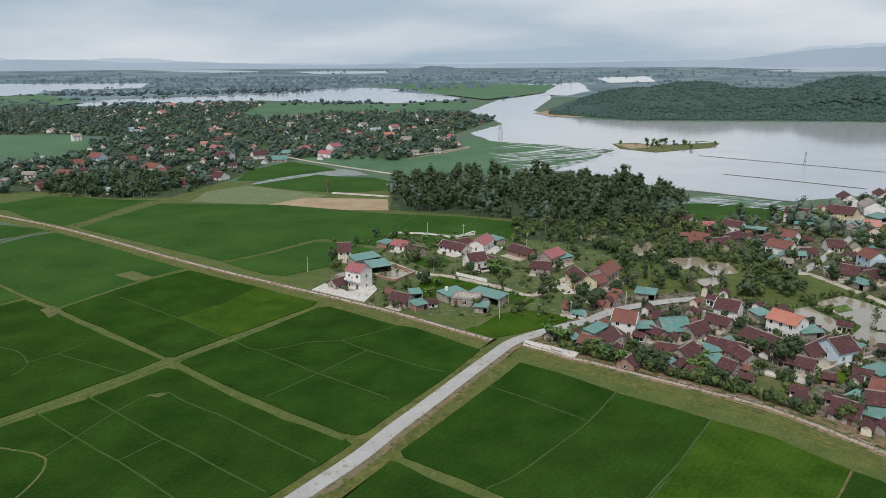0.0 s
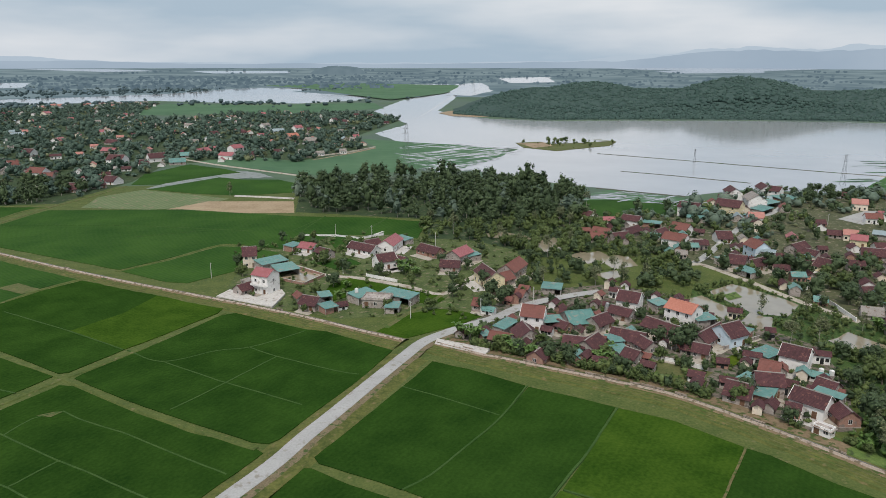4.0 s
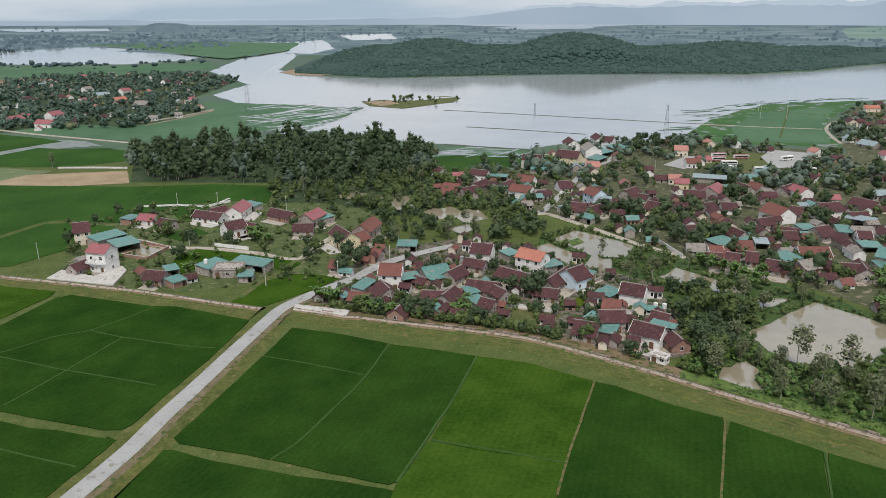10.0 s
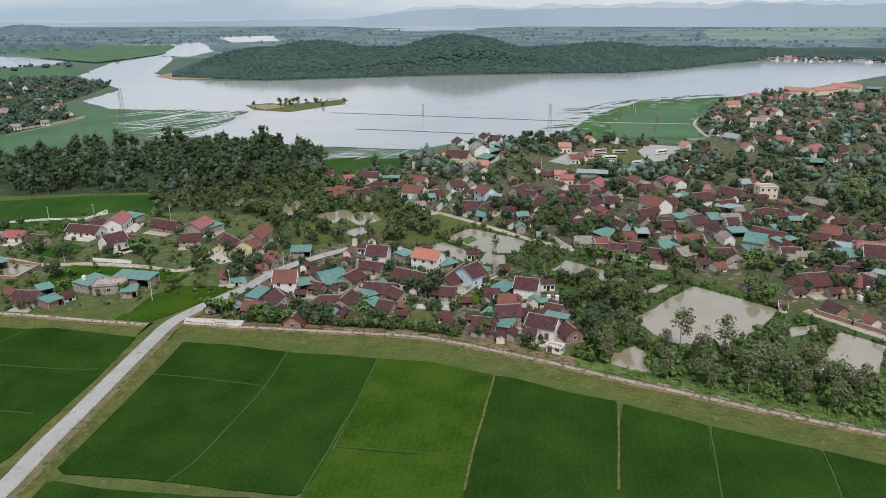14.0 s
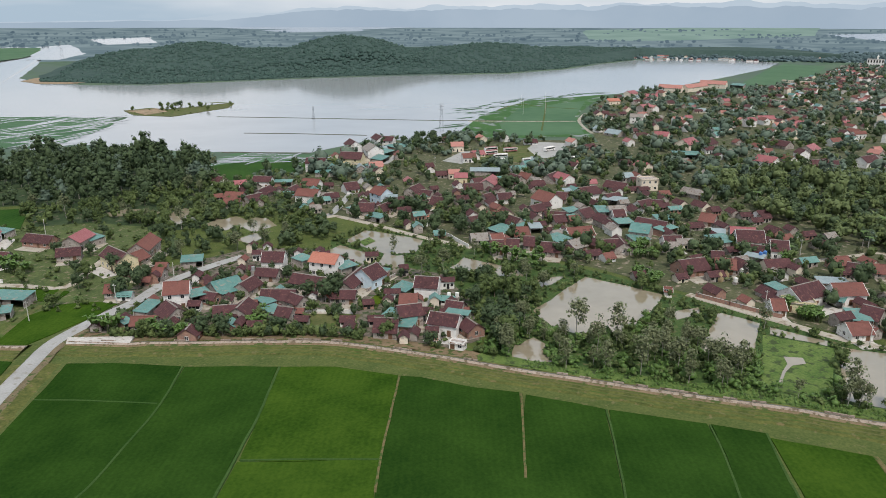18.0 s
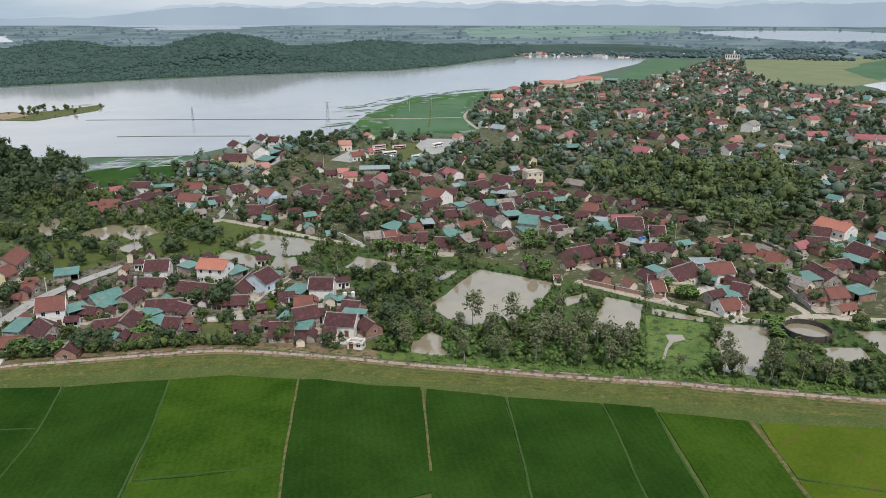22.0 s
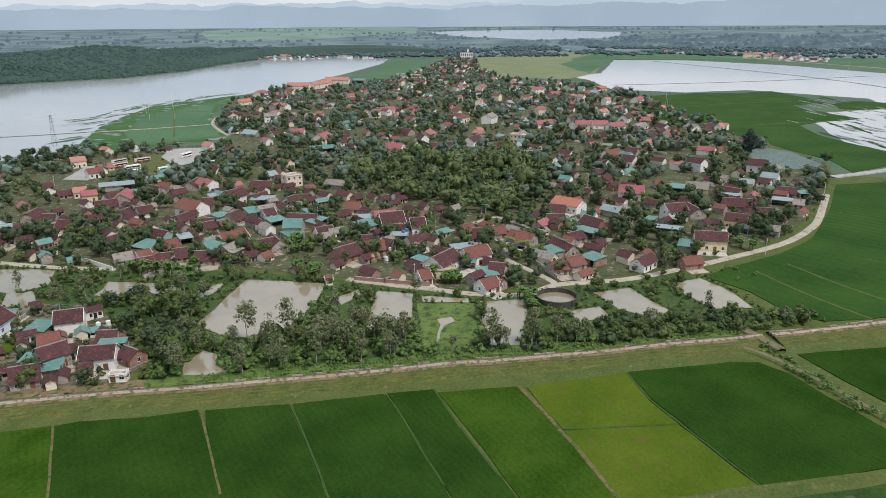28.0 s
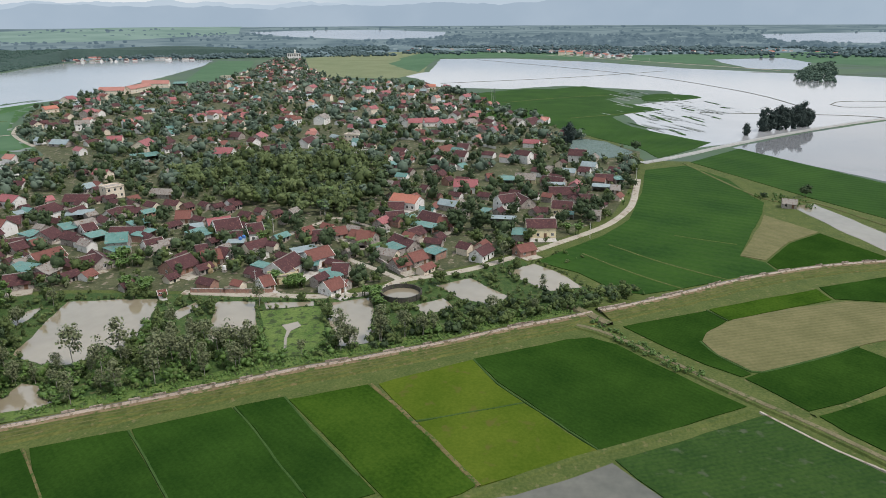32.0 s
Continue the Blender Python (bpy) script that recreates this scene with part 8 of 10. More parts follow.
house(2058.5, -0.6, -78, 17.0, 10.8, 2.00, "n", "c", near=False)
house(2014.4, -26.3, -142, 17.0, 10.8, 2.00, "p", "w", near=False)
house(2012.8, -50.6, -151, 17.0, 10.8, 1.65, "d", "w", near=False)
house(1962.1, -72.7, -152, 17.0, 10.8, 2.00, "n", "w", near=False)
house(1918.6, -99.0, -77, 14.8, 10.8, 1.65, "d", "w", near=False)
house(390.6, -112.7, -100, 6.9, 6.0, 1.00, "k", "g", near=False)
house(490.4, 325.2, 7, 17.0, 12.0, 2.00, "p", "c", near=False)
house(508.4, 361.9, -69, 11.5, 9.6, 2.00, "p", "c", near=False)
house(468.4, 247.5, -90, 13.5, 10.8, 2.00, "p", "w", near=False)
house(461.9, 225.7, -44, 10.7, 9.6, 1.00, "g", "y", near=False)
house(551.1, 258.9, 9, 17.0, 10.8, 1.35, "p", "g", near=False)
house(503.1, 225.0, -50, 16.7, 9.6, 1.00, "d", "g", near=False)
house(535.0, 211.0, -5, 17.0, 9.6, 1.35, "d", "w", near=False)
house(509.4, 183.9, -42, 11.1, 9.6, 1.35, "d", "w", near=False)
house(662.3, 243.6, -1, 17.0, 10.8, 2.00, "k", "w", near=False)
house(694.5, 373.9, -33, 17.0, 9.6, 1.35, "p", "c", near=False)
house(685.5, 331.5, -51, 15.3, 9.6, 1.35, "p", "g", near=False)
house(651.3, 281.8, -107, 13.8, 9.6, 1.35, "d", "w", near=False)
house(751.6, 285.5, -3, 17.0, 10.8, 1.35, "s", "w", near=False)
house(940.2, 357.0, -6, 17.0, 10.8, 3.00, "p", "c", near=False)
house(767.4, 294.4, 13, 17.0, 7.2, 3.00, "o", "c", near=False)
house(706.9, 577.4, -19, 16.5, 9.6, 1.35, "o", "c", near=False)
house(785.1, 611.5, 3, 17.0, 10.8, 2.00, "p", "c", near=False)
house(774.1, 572.0, -44, 16.7, 9.6, 2.00, "p", "c", near=False)
house(668.8, 501.1, 2, 17.0, 9.6, 2.00, "p", "g", near=False)
house(590.4, 451.3, -49, 12.6, 9.6, 2.00, "k", "w", near=False)
house(594.3, 503.1, -129, 17.0, 8.4, 1.35, "d", "c", near=False)
house(505.9, 408.8, -93, 15.9, 9.6, 1.00, "s", "g", near=False)
house(545.3, 429.2, -124, 17.0, 9.6, 1.00, "d", "g", near=False)
house(811.6, 500.5, 4, 17.0, 9.6, 1.35, "k", "w", near=False)
house(785.4, 466.2, -84, 17.0, 7.2, 1.00, "r", "g", near=False)
house(521.5, 326.9, 10, 17.0, 10.8, 1.00, "d", "g", near=False)
house(581.9, 386.3, -17, 9.8, 8.4, 1.00, "r", "w", near=False)
house(562.9, 287.4, -102, 17.0, 9.6, 1.00, "d", "g", near=False)
house(465.8, 219.2, -94, 15.7, 9.6, 1.00, "d", "g", near=False)
house(649.6, 185.1, -44, 17.0, 10.8, 1.35, "p", "w", near=False)
house(643.6, 147.1, -69, 12.5, 10.8, 2.00, "p", "c", near=False)
house(664.5, 135.5, -69, 13.8, 10.8, 1.35, "p", "w", near=False)
house(658.2, 119.7, -40, 14.9, 10.8, 1.35, "p", "w", near=False)
house(683.2, 167.1, -9, 17.0, 10.8, 1.35, "d", "w", near=False)
house(644.4, 198.3, -69, 8.8, 10.8, 1.35, "s", "g", near=False)
house(966.9, 284.2, -36, 14.9, 9.6, 2.00, "p", "w", near=False)
house(1000.4, 328.5, -12, 17.0, 9.6, 1.35, "k", "w", near=False)
house(946.9, 256.2, -25, 17.0, 9.6, 1.00, "p", "g", near=False)
house(878.9, 243.5, -11, 17.0, 9.6, 1.35, "d", "w", near=False)
house(1033.2, 210.1, -70, 13.5, 9.6, 1.35, "o", "c", near=False)
house(793.4, 143.9, -26, 15.3, 9.6, 1.35, "p", "w", near=False)
house(717.9, 122.1, -3, 17.0, 9.6, 1.35, "d", "w", near=False)
house(719.8, 103.9, -69, 10.2, 9.6, 1.00, "p", "g", near=False)
house(675.0, 101.1, -27, 16.5, 9.6, 1.00, "k", "w", near=False)
house(674.9, 80.6, -145, 17.0, 9.6, 1.00, "d", "w", near=False)
house(635.1, 79.6, -42, 14.1, 9.6, 1.00, "d", "g", near=False)
house(622.1, 67.4, -40, 12.9, 10.8, 1.35, "p", "w", near=False)
house(895.7, 138.6, -16, 17.0, 9.6, 1.35, "p", "w", near=False)
house(685.1, 54.9, -148, 17.0, 9.6, 1.00, "k", "w", near=False)
house(691.4, 43.3, -27, 17.0, 9.6, 1.00, "d", "g", near=False)
house(611.9, 7.5, -114, 11.3, 9.6, 1.00, "d", "g", near=False)
house(536.2, 84.6, -100, 8.8, 8.4, 1.00, "d", "g", near=False)
house(-216.3, 726.9, -20, 17.0, 12.0, 2.00, "d", "w", near=False)
house(-192.9, 719.9, 47, 11.0, 9.6, 1.00, "d", "w", near=False)
house(-186.5, 752.0, 32, 16.9, 12.0, 1.35, "d", "w", near=False)
house(-116.6, 809.3, 49, 14.2, 10.8, 2.00, "p", "w", near=False)
house(-117.7, 759.8, -31, 17.0, 9.6, 1.35, "p", "w", near=False)
house(-153.1, 816.6, 60, 17.0, 9.6, 1.00, "p", "g", near=False)
house(-162.2, 778.7, 18, 13.8, 9.6, 1.00, "g", "g", near=False)
house(-160.9, 726.9, 14, 15.0, 10.8, 1.00, "g", "g", near=False)
house(-343.1, 723.3, -29, 17.0, 12.0, 2.00, "r", "b", near=False)
house(-348.5, 689.7, 41, 11.4, 10.8, 1.35, "r", "w", near=False)
house(-311.4, 726.8, 53, 10.3, 10.8, 1.00, "r", "w", near=False)
house(-263.7, 662.3, -26, 17.0, 10.8, 1.35, "r", "w", near=False)
house(-249.1, 642.4, -2, 10.6, 9.6, 1.00, "r", "g", near=False)
house(-188.3, 613.6, -31, 13.0, 10.8, 1.00, "d", "w", near=False)
house(-207.4, 580.1, -24, 14.9, 10.8, 1.00, "d", "g", near=False)
house(-321.9, 619.0, -23, 17.0, 12.0, 1.35, "r", "w", near=False)
house(-408.7, 737.9, -22, 13.5, 10.8, 1.00, "s", "w", near=False)
house(-469.4, 937.9, 41, 10.2, 10.8, 2.00, "k", "w", near=False)
house(-343.5, 933.1, 66, 15.2, 10.8, 1.35, "p", "w", near=False)
house(-329.5, 812.2, -26, 13.4, 10.8, 1.35, "d", "w", near=False)
house(-250.1, 817.2, -22, 16.6, 9.6, 1.35, "p", "g", near=False)
house(-327.9, 1043.7, -3, 9.3, 9.6, 1.35, "p", "w", near=False)
house(-276.7, 918.6, -26, 17.0, 9.6, 1.00, "d", "g", near=False)
house(-535.5, 1414.5, 74, 17.0, 10.8, 2.00, "p", "c", near=False)
house(-496.9, 1267.2, -4, 11.5, 9.6, 1.00, "p", "w", near=False)
house(-193.3, 593.9, 42, 8.2, 9.6, 1.00, "d", "g", near=False)
house(-313.6, 562.1, 56, 9.0, 9.6, 1.00, "d", "g", near=False)
house(-430.0, 1026.9, 54, 17.0, 12.0, 1.00, "s", "w", near=False)
house(-65.2, 956.0, 44, 17.0, 10.8, 1.35, "o", "g", near=False)
house(-93.8, 1042.6, 31, 15.6, 10.8, 1.00, "s", "w", near=False)
house(-105.0, 977.9, 52, 17.0, 10.8, 1.00, "p", "w", near=False)
house(-63.6, 1056.2, 40, 13.6, 9.6, 2.00, "p", "w", near=False)
house(-113.4, 1100.2, 47, 13.0, 9.6, 2.00, "k", "w", near=False)
house(-38.0, 909.3, -32, 17.0, 12.0, 1.00, "k", "g", near=False)
house(-145.4, 1049.8, 40, 12.8, 9.6, 1.00, "p", "g", near=False)
house(-229.2, 1138.4, -4, 13.7, 9.6, 1.35, "k", "w", near=False)
house(-234.3, 1242.4, 53, 14.7, 9.6, 1.00, "p", "w", near=False)
house(-12.9, 1185.0, 58, 13.2, 9.6, 2.00, "d", "w", near=False)
house(1.0, 1174.5, 51, 13.8, 9.6, 1.35, "d", "w", near=False)
house(-173.3, 1015.4, 45, 10.9, 9.6, 1.00, "d", "g", near=False)
flat_house(11.8, 279.9, -16, 11.3, 8.0, 1.0, "g", label="grey unfinished flat-roofed house between teal sheds")
flat_house(352.9, 259.1, -30, 10.5, 8.0, 2.0, "c")
flat_house(238.7, 108.8, -49, 10.3, 6.0, 1.0, "y", label="low yellow annex with a blue door beside the lane")
flat_house(559.8, 180.0, -96, 13.2, 8.0, 2.0, "c")
flat_house(481.9, 149.0, -78, 13.6, 10.0, 2.0, "w")
flat_house(124.9, 157.4, -61, 4.8, 3.0, 0.6, "w", label="small white-roofed block beside the canal")
flat_house(1195.7, 610.5, -71, 20.0, 10.0, 1.0, "c")
flat_house(1191.1, 579.6, -71, 20.0, 10.0, 1.0, "c")
flat_house(-216.3, 731.3, -33, 20.0, 5.0, 1.0, "w")
shed(-36.4, 341.0, 34, 14.6, 9.1, 4.5, "g")
shed(-28.9, 330.0, 26, 11.0, 10.4, 3.9, "g")
shed(-9.8, 288.1, 15, 5.4, 6.5, 3.3, "g")
shed(-8.2, 274.3, 32, 6.4, 6.5, 3.1, "g")
shed(5.8, 286.6, 41, 11.5, 7.8, 3.7, "g")
shed(20.9, 283.4, -42, 16.2, 7.8, 3.9, "g")
shed(17.4, 270.7, -15, 6.0, 6.5, 3.3, "g")
shed(-28.3, 375.5, 56, 9.0, 6.5, 3.3, "g")
shed(31.1, 382.4, -57, 11.2, 6.5, 3.3, "g")
shed(61.9, 345.1, -73, 11.4, 7.8, 3.3, "g")
shed(-44.3, 313.1, 44, 5.1, 3.9, 3.3, "k")
shed(75.0, 243.7, 1, 7.7, 6.5, 4.3, "g")
shed(87.6, 286.3, -24, 9.0, 7.8, 3.3, "g")
shed(57.4, 243.5, 48, 11.7, 5.2, 3.5, "g")
shed(48.0, 236.0, 16, 3.9, 5.2, 3.1, "g")
shed(92.1, 224.5, 8, 5.2, 6.5, 3.3, "g")
shed(90.7, 215.2, 14, 5.9, 6.5, 3.3, "g")
shed(123.6, 258.2, 20, 7.3, 6.5, 3.8, "g")
shed(132.6, 239.0, 9, 8.9, 6.5, 3.9, "g")
shed(141.0, 224.2, -52, 4.5, 6.5, 3.5, "g")
shed(138.3, 205.8, 27, 9.3, 6.5, 3.3, "g")
shed(120.5, 177.9, -45, 5.7, 7.8, 3.5, "g")
shed(119.9, 187.9, -64, 3.9, 7.8, 3.3, "g")
shed(137.9, 173.5, -57, 8.3, 3.9, 3.9, "g")
shed(185.5, 297.9, -76, 10.0, 6.5, 3.3, "g")
shed(184.6, 319.2, 22, 7.3, 5.2, 3.3, "g")
shed(221.5, 410.2, -28, 20.0, 6.5, 3.5, "g")
shed(256.5, 412.5, 35, 14.5, 7.8, 3.7, "g")
shed(273.2, 430.5, 36, 18.2, 9.1, 3.9, "g")
shed(290.3, 450.4, 26, 16.6, 9.1, 3.9, "g")
shed(312.0, 464.7, 18, 17.0, 13.0, 3.9, "g")
shed(183.9, 401.4, -35, 11.4, 6.5, 3.5, "g")
shed(209.0, 319.8, -39, 7.0, 5.2, 5.8, "s")
shed(221.5, 256.0, -1, 6.1, 7.8, 3.9, "g")
shed(218.4, 238.9, 12, 12.7, 11.7, 3.7, "g")
shed(231.6, 243.3, -50, 6.5, 10.4, 3.7, "g")
shed(235.0, 234.9, -33, 6.3, 7.8, 3.5, "s")
shed(229.0, 214.4, 6, 10.4, 9.1, 3.5, "g")
shed(240.0, 222.2, -4, 6.2, 6.5, 3.3, "s")
shed(271.0, 244.8, -12, 8.3, 7.8, 3.7, "g")
shed(283.9, 235.5, -35, 6.4, 10.4, 3.9, "g")
shed(303.8, 351.0, -41, 20.0, 9.1, 3.9, "s")
shed(320.6, 298.2, -50, 5.0, 7.8, 3.5, "s")
shed(303.9, 279.1, -29, 6.5, 6.5, 3.3, "s")
shed(308.1, 246.9, -63, 13.3, 7.8, 3.7, "s")
shed(258.2, 192.3, -22, 8.8, 7.8, 3.5, "g")
shed(296.3, 206.8, -32, 8.9, 7.8, 3.7, "g")
shed(275.4, 214.4, -26, 9.1, 7.8, 3.5, "g")
shed(285.6, 168.2, -20, 10.6, 10.4, 3.7, "g")
shed(275.4, 145.9, -76, 7.9, 5.2, 3.5, "s")
shed(281.7, 194.6, -0, 12.6, 6.5, 3.5, "g")
shed(296.1, 176.2, -55, 7.1, 6.5, 3.5, "s")
shed(248.1, 121.9, -11, 6.3, 6.5, 3.3, "g")
shed(269.2, 111.5, -46, 11.2, 6.5, 3.7, "s")
shed(242.9, 90.8, -44, 6.7, 9.1, 3.5, "g")
shed(253.5, 103.3, -77, 7.5, 6.5, 3.3, "g")
shed(315.9, 69.2, -114, 13.0, 6.5, 3.5, "g")
shed(277.9, 75.9, -131, 10.4, 9.1, 3.7, "g")
shed(277.3, 57.1, -123, 9.0, 7.8, 3.5, "g")
shed(346.3, 44.1, -105, 5.2, 7.8, 3.5, "g")
shed(334.3, 34.9, -90, 15.4, 5.2, 3.5, "s")
shed(310.5, 22.7, -89, 8.9, 9.1, 3.7, "g")
shed(424.7, 40.9, -85, 10.1, 9.1, 3.7, "g")
shed(415.3, 11.5, -86, 12.9, 5.2, 3.5, "s")
shed(414.3, -15.7, -97, 10.6, 6.5, 3.5, "s")
shed(348.8, 1.7, -91, 4.9, 5.2, 3.3, "g")
shed(462.0, 306.4, -42, 20.0, 11.7, 4.1, "g")
shed(632.4, 170.5, -40, 14.9, 10.4, 3.9, "g")
shed(460.9, 120.7, -68, 7.6, 9.1, 3.7, "g")
shed(1039.7, 609.3, -71, 20.0, 18.2, 5.3, "g")
shed(330.8, 84.9, -102, 7.4, 6.5, 3.3, "g")
shed(437.0, -26.5, -68, 5.7, 6.5, 3.3, "g")
AREA_GROVE = [(418.9, 259.2), (456.1, 240.9), (502.1, 169.6), (454.4, 119.9), (390.2, 106.1), (320.4, 108.3), (340.7, 147.2), (348.6, 207.6)]
AREA_GARDEN = [(404.4, 290.3), (461.9, 269.4), (361.5, 201.8), (329.2, 220.2)]
AREA_POND_BELT = [(123.6, 146.9), (135.3, 163.4), (152.9, 160.7), (161.6, 135.9), (190.6, 135.7), (183, 112.8), (192.4, 97.2), (194.9, 76.1), (204.4, 57.6), (186.4, 63), (212.4, 33.5), (233, 2.2), (224.9, 1.8), (201.5, 31.6), (170, 74.9), (148.5, 107.6), (125.4, 139.6)]
AREA_BUSHES = [(152.9, 197.2), (171.2, 208.7), (179.4, 194.1), (181.4, 177.2), (164.5, 163.8), (140.3, 155.3), (135.5, 156.9)]
AREA_CANAL_FRONT = [(29.2, 237.8), (43.9, 230.3), (64.4, 215.7), (87.2, 200.7), (105.7, 181), (106, 177.9), (84.2, 193.8), (52.4, 215.6)]
AREA_SHORE_TREES = [(325.5, 481.5), (356.8, 501.3), (395.1, 494.7), (412.2, 472.3), (395.8, 453.7), (357.4, 462.6), (320.7, 451.3)]
HILL_FOOT = [(212.4, 1380.6), (274.8, 1302), (338.7, 1223.1), (520.7, 1210), (682.9, 1182.7), (831.4, 1139.9), (991.6, 1073.7), (1187.5, 1103.7), (1402.7, 1190.9), (1602.9, 1243.4)]

# single trees: kind, place, size
SINGLES = []
SINGLES.append(("gum", 158.2, 138.8, 1.00))
SINGLES.append(("gum", 166.2, 129.4, 1.05))
SINGLES.append(("gum", 155.2, 128.1, 0.80))
SINGLES.append(("gum", 162.4, 114.7, 0.90))
SINGLES.append(("gum", 164.3, 106.1, 0.90))
SINGLES.append(("gum", 172.2, 97.2, 0.85))
SINGLES.append(("gum", 175.0, 92.6, 0.80))
SINGLES.append(("gum", 186.4, 68.4, 0.80))
SINGLES.append(("gum", 192.8, 57.3, 0.85))
SINGLES.append(("gum", 154.5, 217.4, 0.80))
SINGLES.append(("gum", 163.4, 214.3, 0.75))
SINGLES.append(("gum", -84.7, 542.7, 0.75))
SINGLES.append(("gum", 166.2, 469.9, 0.90))
SINGLES.append(("gum", 162.2, 100.7, 0.70))
SINGLES.append(("gum", 167.1, 93.8, 0.75))
SINGLES.append(("gum", 186.2, 65.7, 0.70))
SINGLES.append(("gum", 192.2, 57.6, 0.75))
SINGLES.append(("gum", 196.8, 50.8, 0.70))
SINGLES.append(("gum", 183.7, 67.5, 0.60))
SINGLES.append(("gum", 86.4, 296.5, 0.60))
SINGLES.append(("gum", 109.2, 292.2, 0.80))
SINGLES.append(("gum", 122.1, 292.0, 0.80))
SINGLES.append(("gum", 133.7, 293.5, 0.75))
SINGLES.append(("gum", 123.6, 307.5, 0.70))
SINGLES.append(("gum", 155.4, 112.0, 0.80))
SINGLES.append(("gum", 141.2, 127.5, 0.70))
SINGLES.append(("gum", 148.5, 119.1, 0.80))
SINGLES.append(("pine", 646.9, -143.8, 0.60))
SINGLES.append(("pine", 672.9, -163.4, 1.00))
SINGLES.append(("pine", 677.3, -170.1, 1.10))
SINGLES.append(("pine", 685.6, -178.7, 1.05))
SINGLES.append(("pine", 690.3, -186.6, 1.15))
SINGLES.append(("pine", 698.7, -195.5, 1.10))
SINGLES.append(("pine", 707.4, -204.6, 1.10))
SINGLES.append(("pine", 712.2, -211.8, 0.90))
SINGLES.append(("pine", 575.8, 4.9, 1.00))
SINGLES.append(("mango", 140.2, 159.3, 1.20))
SINGLES.append(("mango", 146.7, 156.9, 1.10))
SINGLES.append(("mango", 136.6, 151.3, 1.00))
SINGLES.append(("mango", 85.4, 201.3, 0.90))
SINGLES.append(("mango", 115.2, 180.0, 0.90))
SINGLES.append(("mango", 112.5, 216.1, 1.10))
SINGLES.append(("mango", 118.0, 220.1, 1.00))
SINGLES.append(("mango", 108.1, 223.4, 0.90))
SINGLES.append(("mango", 207.7, 289.9, 1.40))
SINGLES.append(("mango", 209.8, 303.0, 1.20))
SINGLES.append(("mango", 207.1, 244.4, 1.20))
SINGLES.append(("mango", 203.9, 253.1, 1.00))
SINGLES.append(("mango", 54.1, 265.7, 0.90))
SINGLES.append(("mango", 60.3, 296.3, 1.00))
SINGLES.append(("mango", 66.1, 278.1, 0.90))
SINGLES.append(("mango", 65.3, 215.4, 0.90))
SINGLES.append(("mango", 71.7, 213.3, 0.90))
SINGLES.append(("mango", 87.8, 330.5, 0.90))
SINGLES.append(("mango", -6.6, 306.4, 0.90))
SINGLES.append(("mango", 61.1, 271.0, 1.00))
SINGLES.append(("mango", 319.3, 55.5, 1.30))
SINGLES.append(("mango", 319.8, 42.7, 1.30))
SINGLES.append(("mango", 341.8, 51.5, 1.20))
SINGLES.append(("mango", 349.3, -4.5, 1.20))
SINGLES.append(("mango", 362.6, -11.8, 1.10))
SINGLES.append(("mango", 335.6, 4.8, 1.00))
SINGLES.append(("mango", 416.0, -128.0, 0.90))
SINGLES.append(("mango", 409.4, -104.1, 0.50))
SINGLES.append(("mango", 494.2, 46.9, 1.20))
SINGLES.append(("light", 50.9, 225.3, 0.80))
SINGLES.append(("light", 163.1, 183.2, 1.10))
SINGLES.append(("light", 167.1, 176.9, 1.20))
SINGLES.append(("light", 179.4, 194.1, 1.00))
SINGLES.append(("light", 210.0, 273.9, 1.10))
SINGLES.append(("light", 217.7, 274.5, 1.00))
SINGLES.append(("light", 111.7, 177.4, 0.90))
SINGLES.append(("light", 140.4, 151.9, 1.20))
SINGLES.append(("light", 287.0, 28.7, 1.10))
SINGLES.append(("light", 297.7, 41.7, 1.10))
SINGLES.append(("banana", 53.4, 227.2, 1.00))
SINGLES.append(("banana", 55.3, 222.8, 1.00))
SINGLES.append(("banana", 57.6, 220.0, 1.00))
SINGLES.append(("banana", 59.8, 217.2, 1.00))
SINGLES.append(("banana", 39.8, 240.0, 1.00))
SINGLES.append(("banana", 42.1, 236.4, 1.00))
SINGLES.append(("banana", 45.0, 235.4, 1.00))
SINGLES.append(("banana", 27.5, 318.7, 1.00))
SINGLES.append(("banana", 25.2, 323.3, 1.00))
SINGLES.append(("banana", 31.3, 316.8, 1.00))
SINGLES.append(("banana", -3.8, 286.5, 0.80))
SINGLES.append(("banana", 196.3, 220.4, 1.00))
SINGLES.append(("banana", 195.9, 213.6, 1.00))
SINGLES.append(("banana", 197.0, 208.6, 1.10))
SINGLES.append(("banana", 197.6, 203.2, 1.00))
SINGLES.append(("banana", 199.4, 199.5, 1.00))
SINGLES.append(("banana", 194.2, 224.6, 0.90))
SINGLES.append(("banana", 190.2, 196.4, 1.00))
SINGLES.append(("banana", 250.1, 186.1, 1.00))
SINGLES.append(("banana", 244.9, 185.2, 1.00))
SINGLES.append(("banana", 233.9, 109.7, 1.00))
SINGLES.append(("banana", 283.6, 137.9, 0.90))
SINGLES.append(("banana", 237.8, 110.8, 1.00))
SINGLES.append(("banana", 293.6, 141.9, 1.00))
SINGLES.append(("banana", 289.7, 22.3, 0.90))
SINGLES.append(("banana", 323.0, 1.9, 1.00))
SINGLES.append(("banana", 320.5, -2.7, 1.00))
SINGLES.append(("banana", 25.5, 328.1, 1.00))
SINGLES.append(("banana", 29.8, 329.9, 1.00))
SINGLES.append(("palm", 329.1, 123.4, 1.00))
SINGLES.append(("palm", 277.5, 89.9, 0.80))
SINGLES.append(("palm", 274.8, 86.5, 0.85))
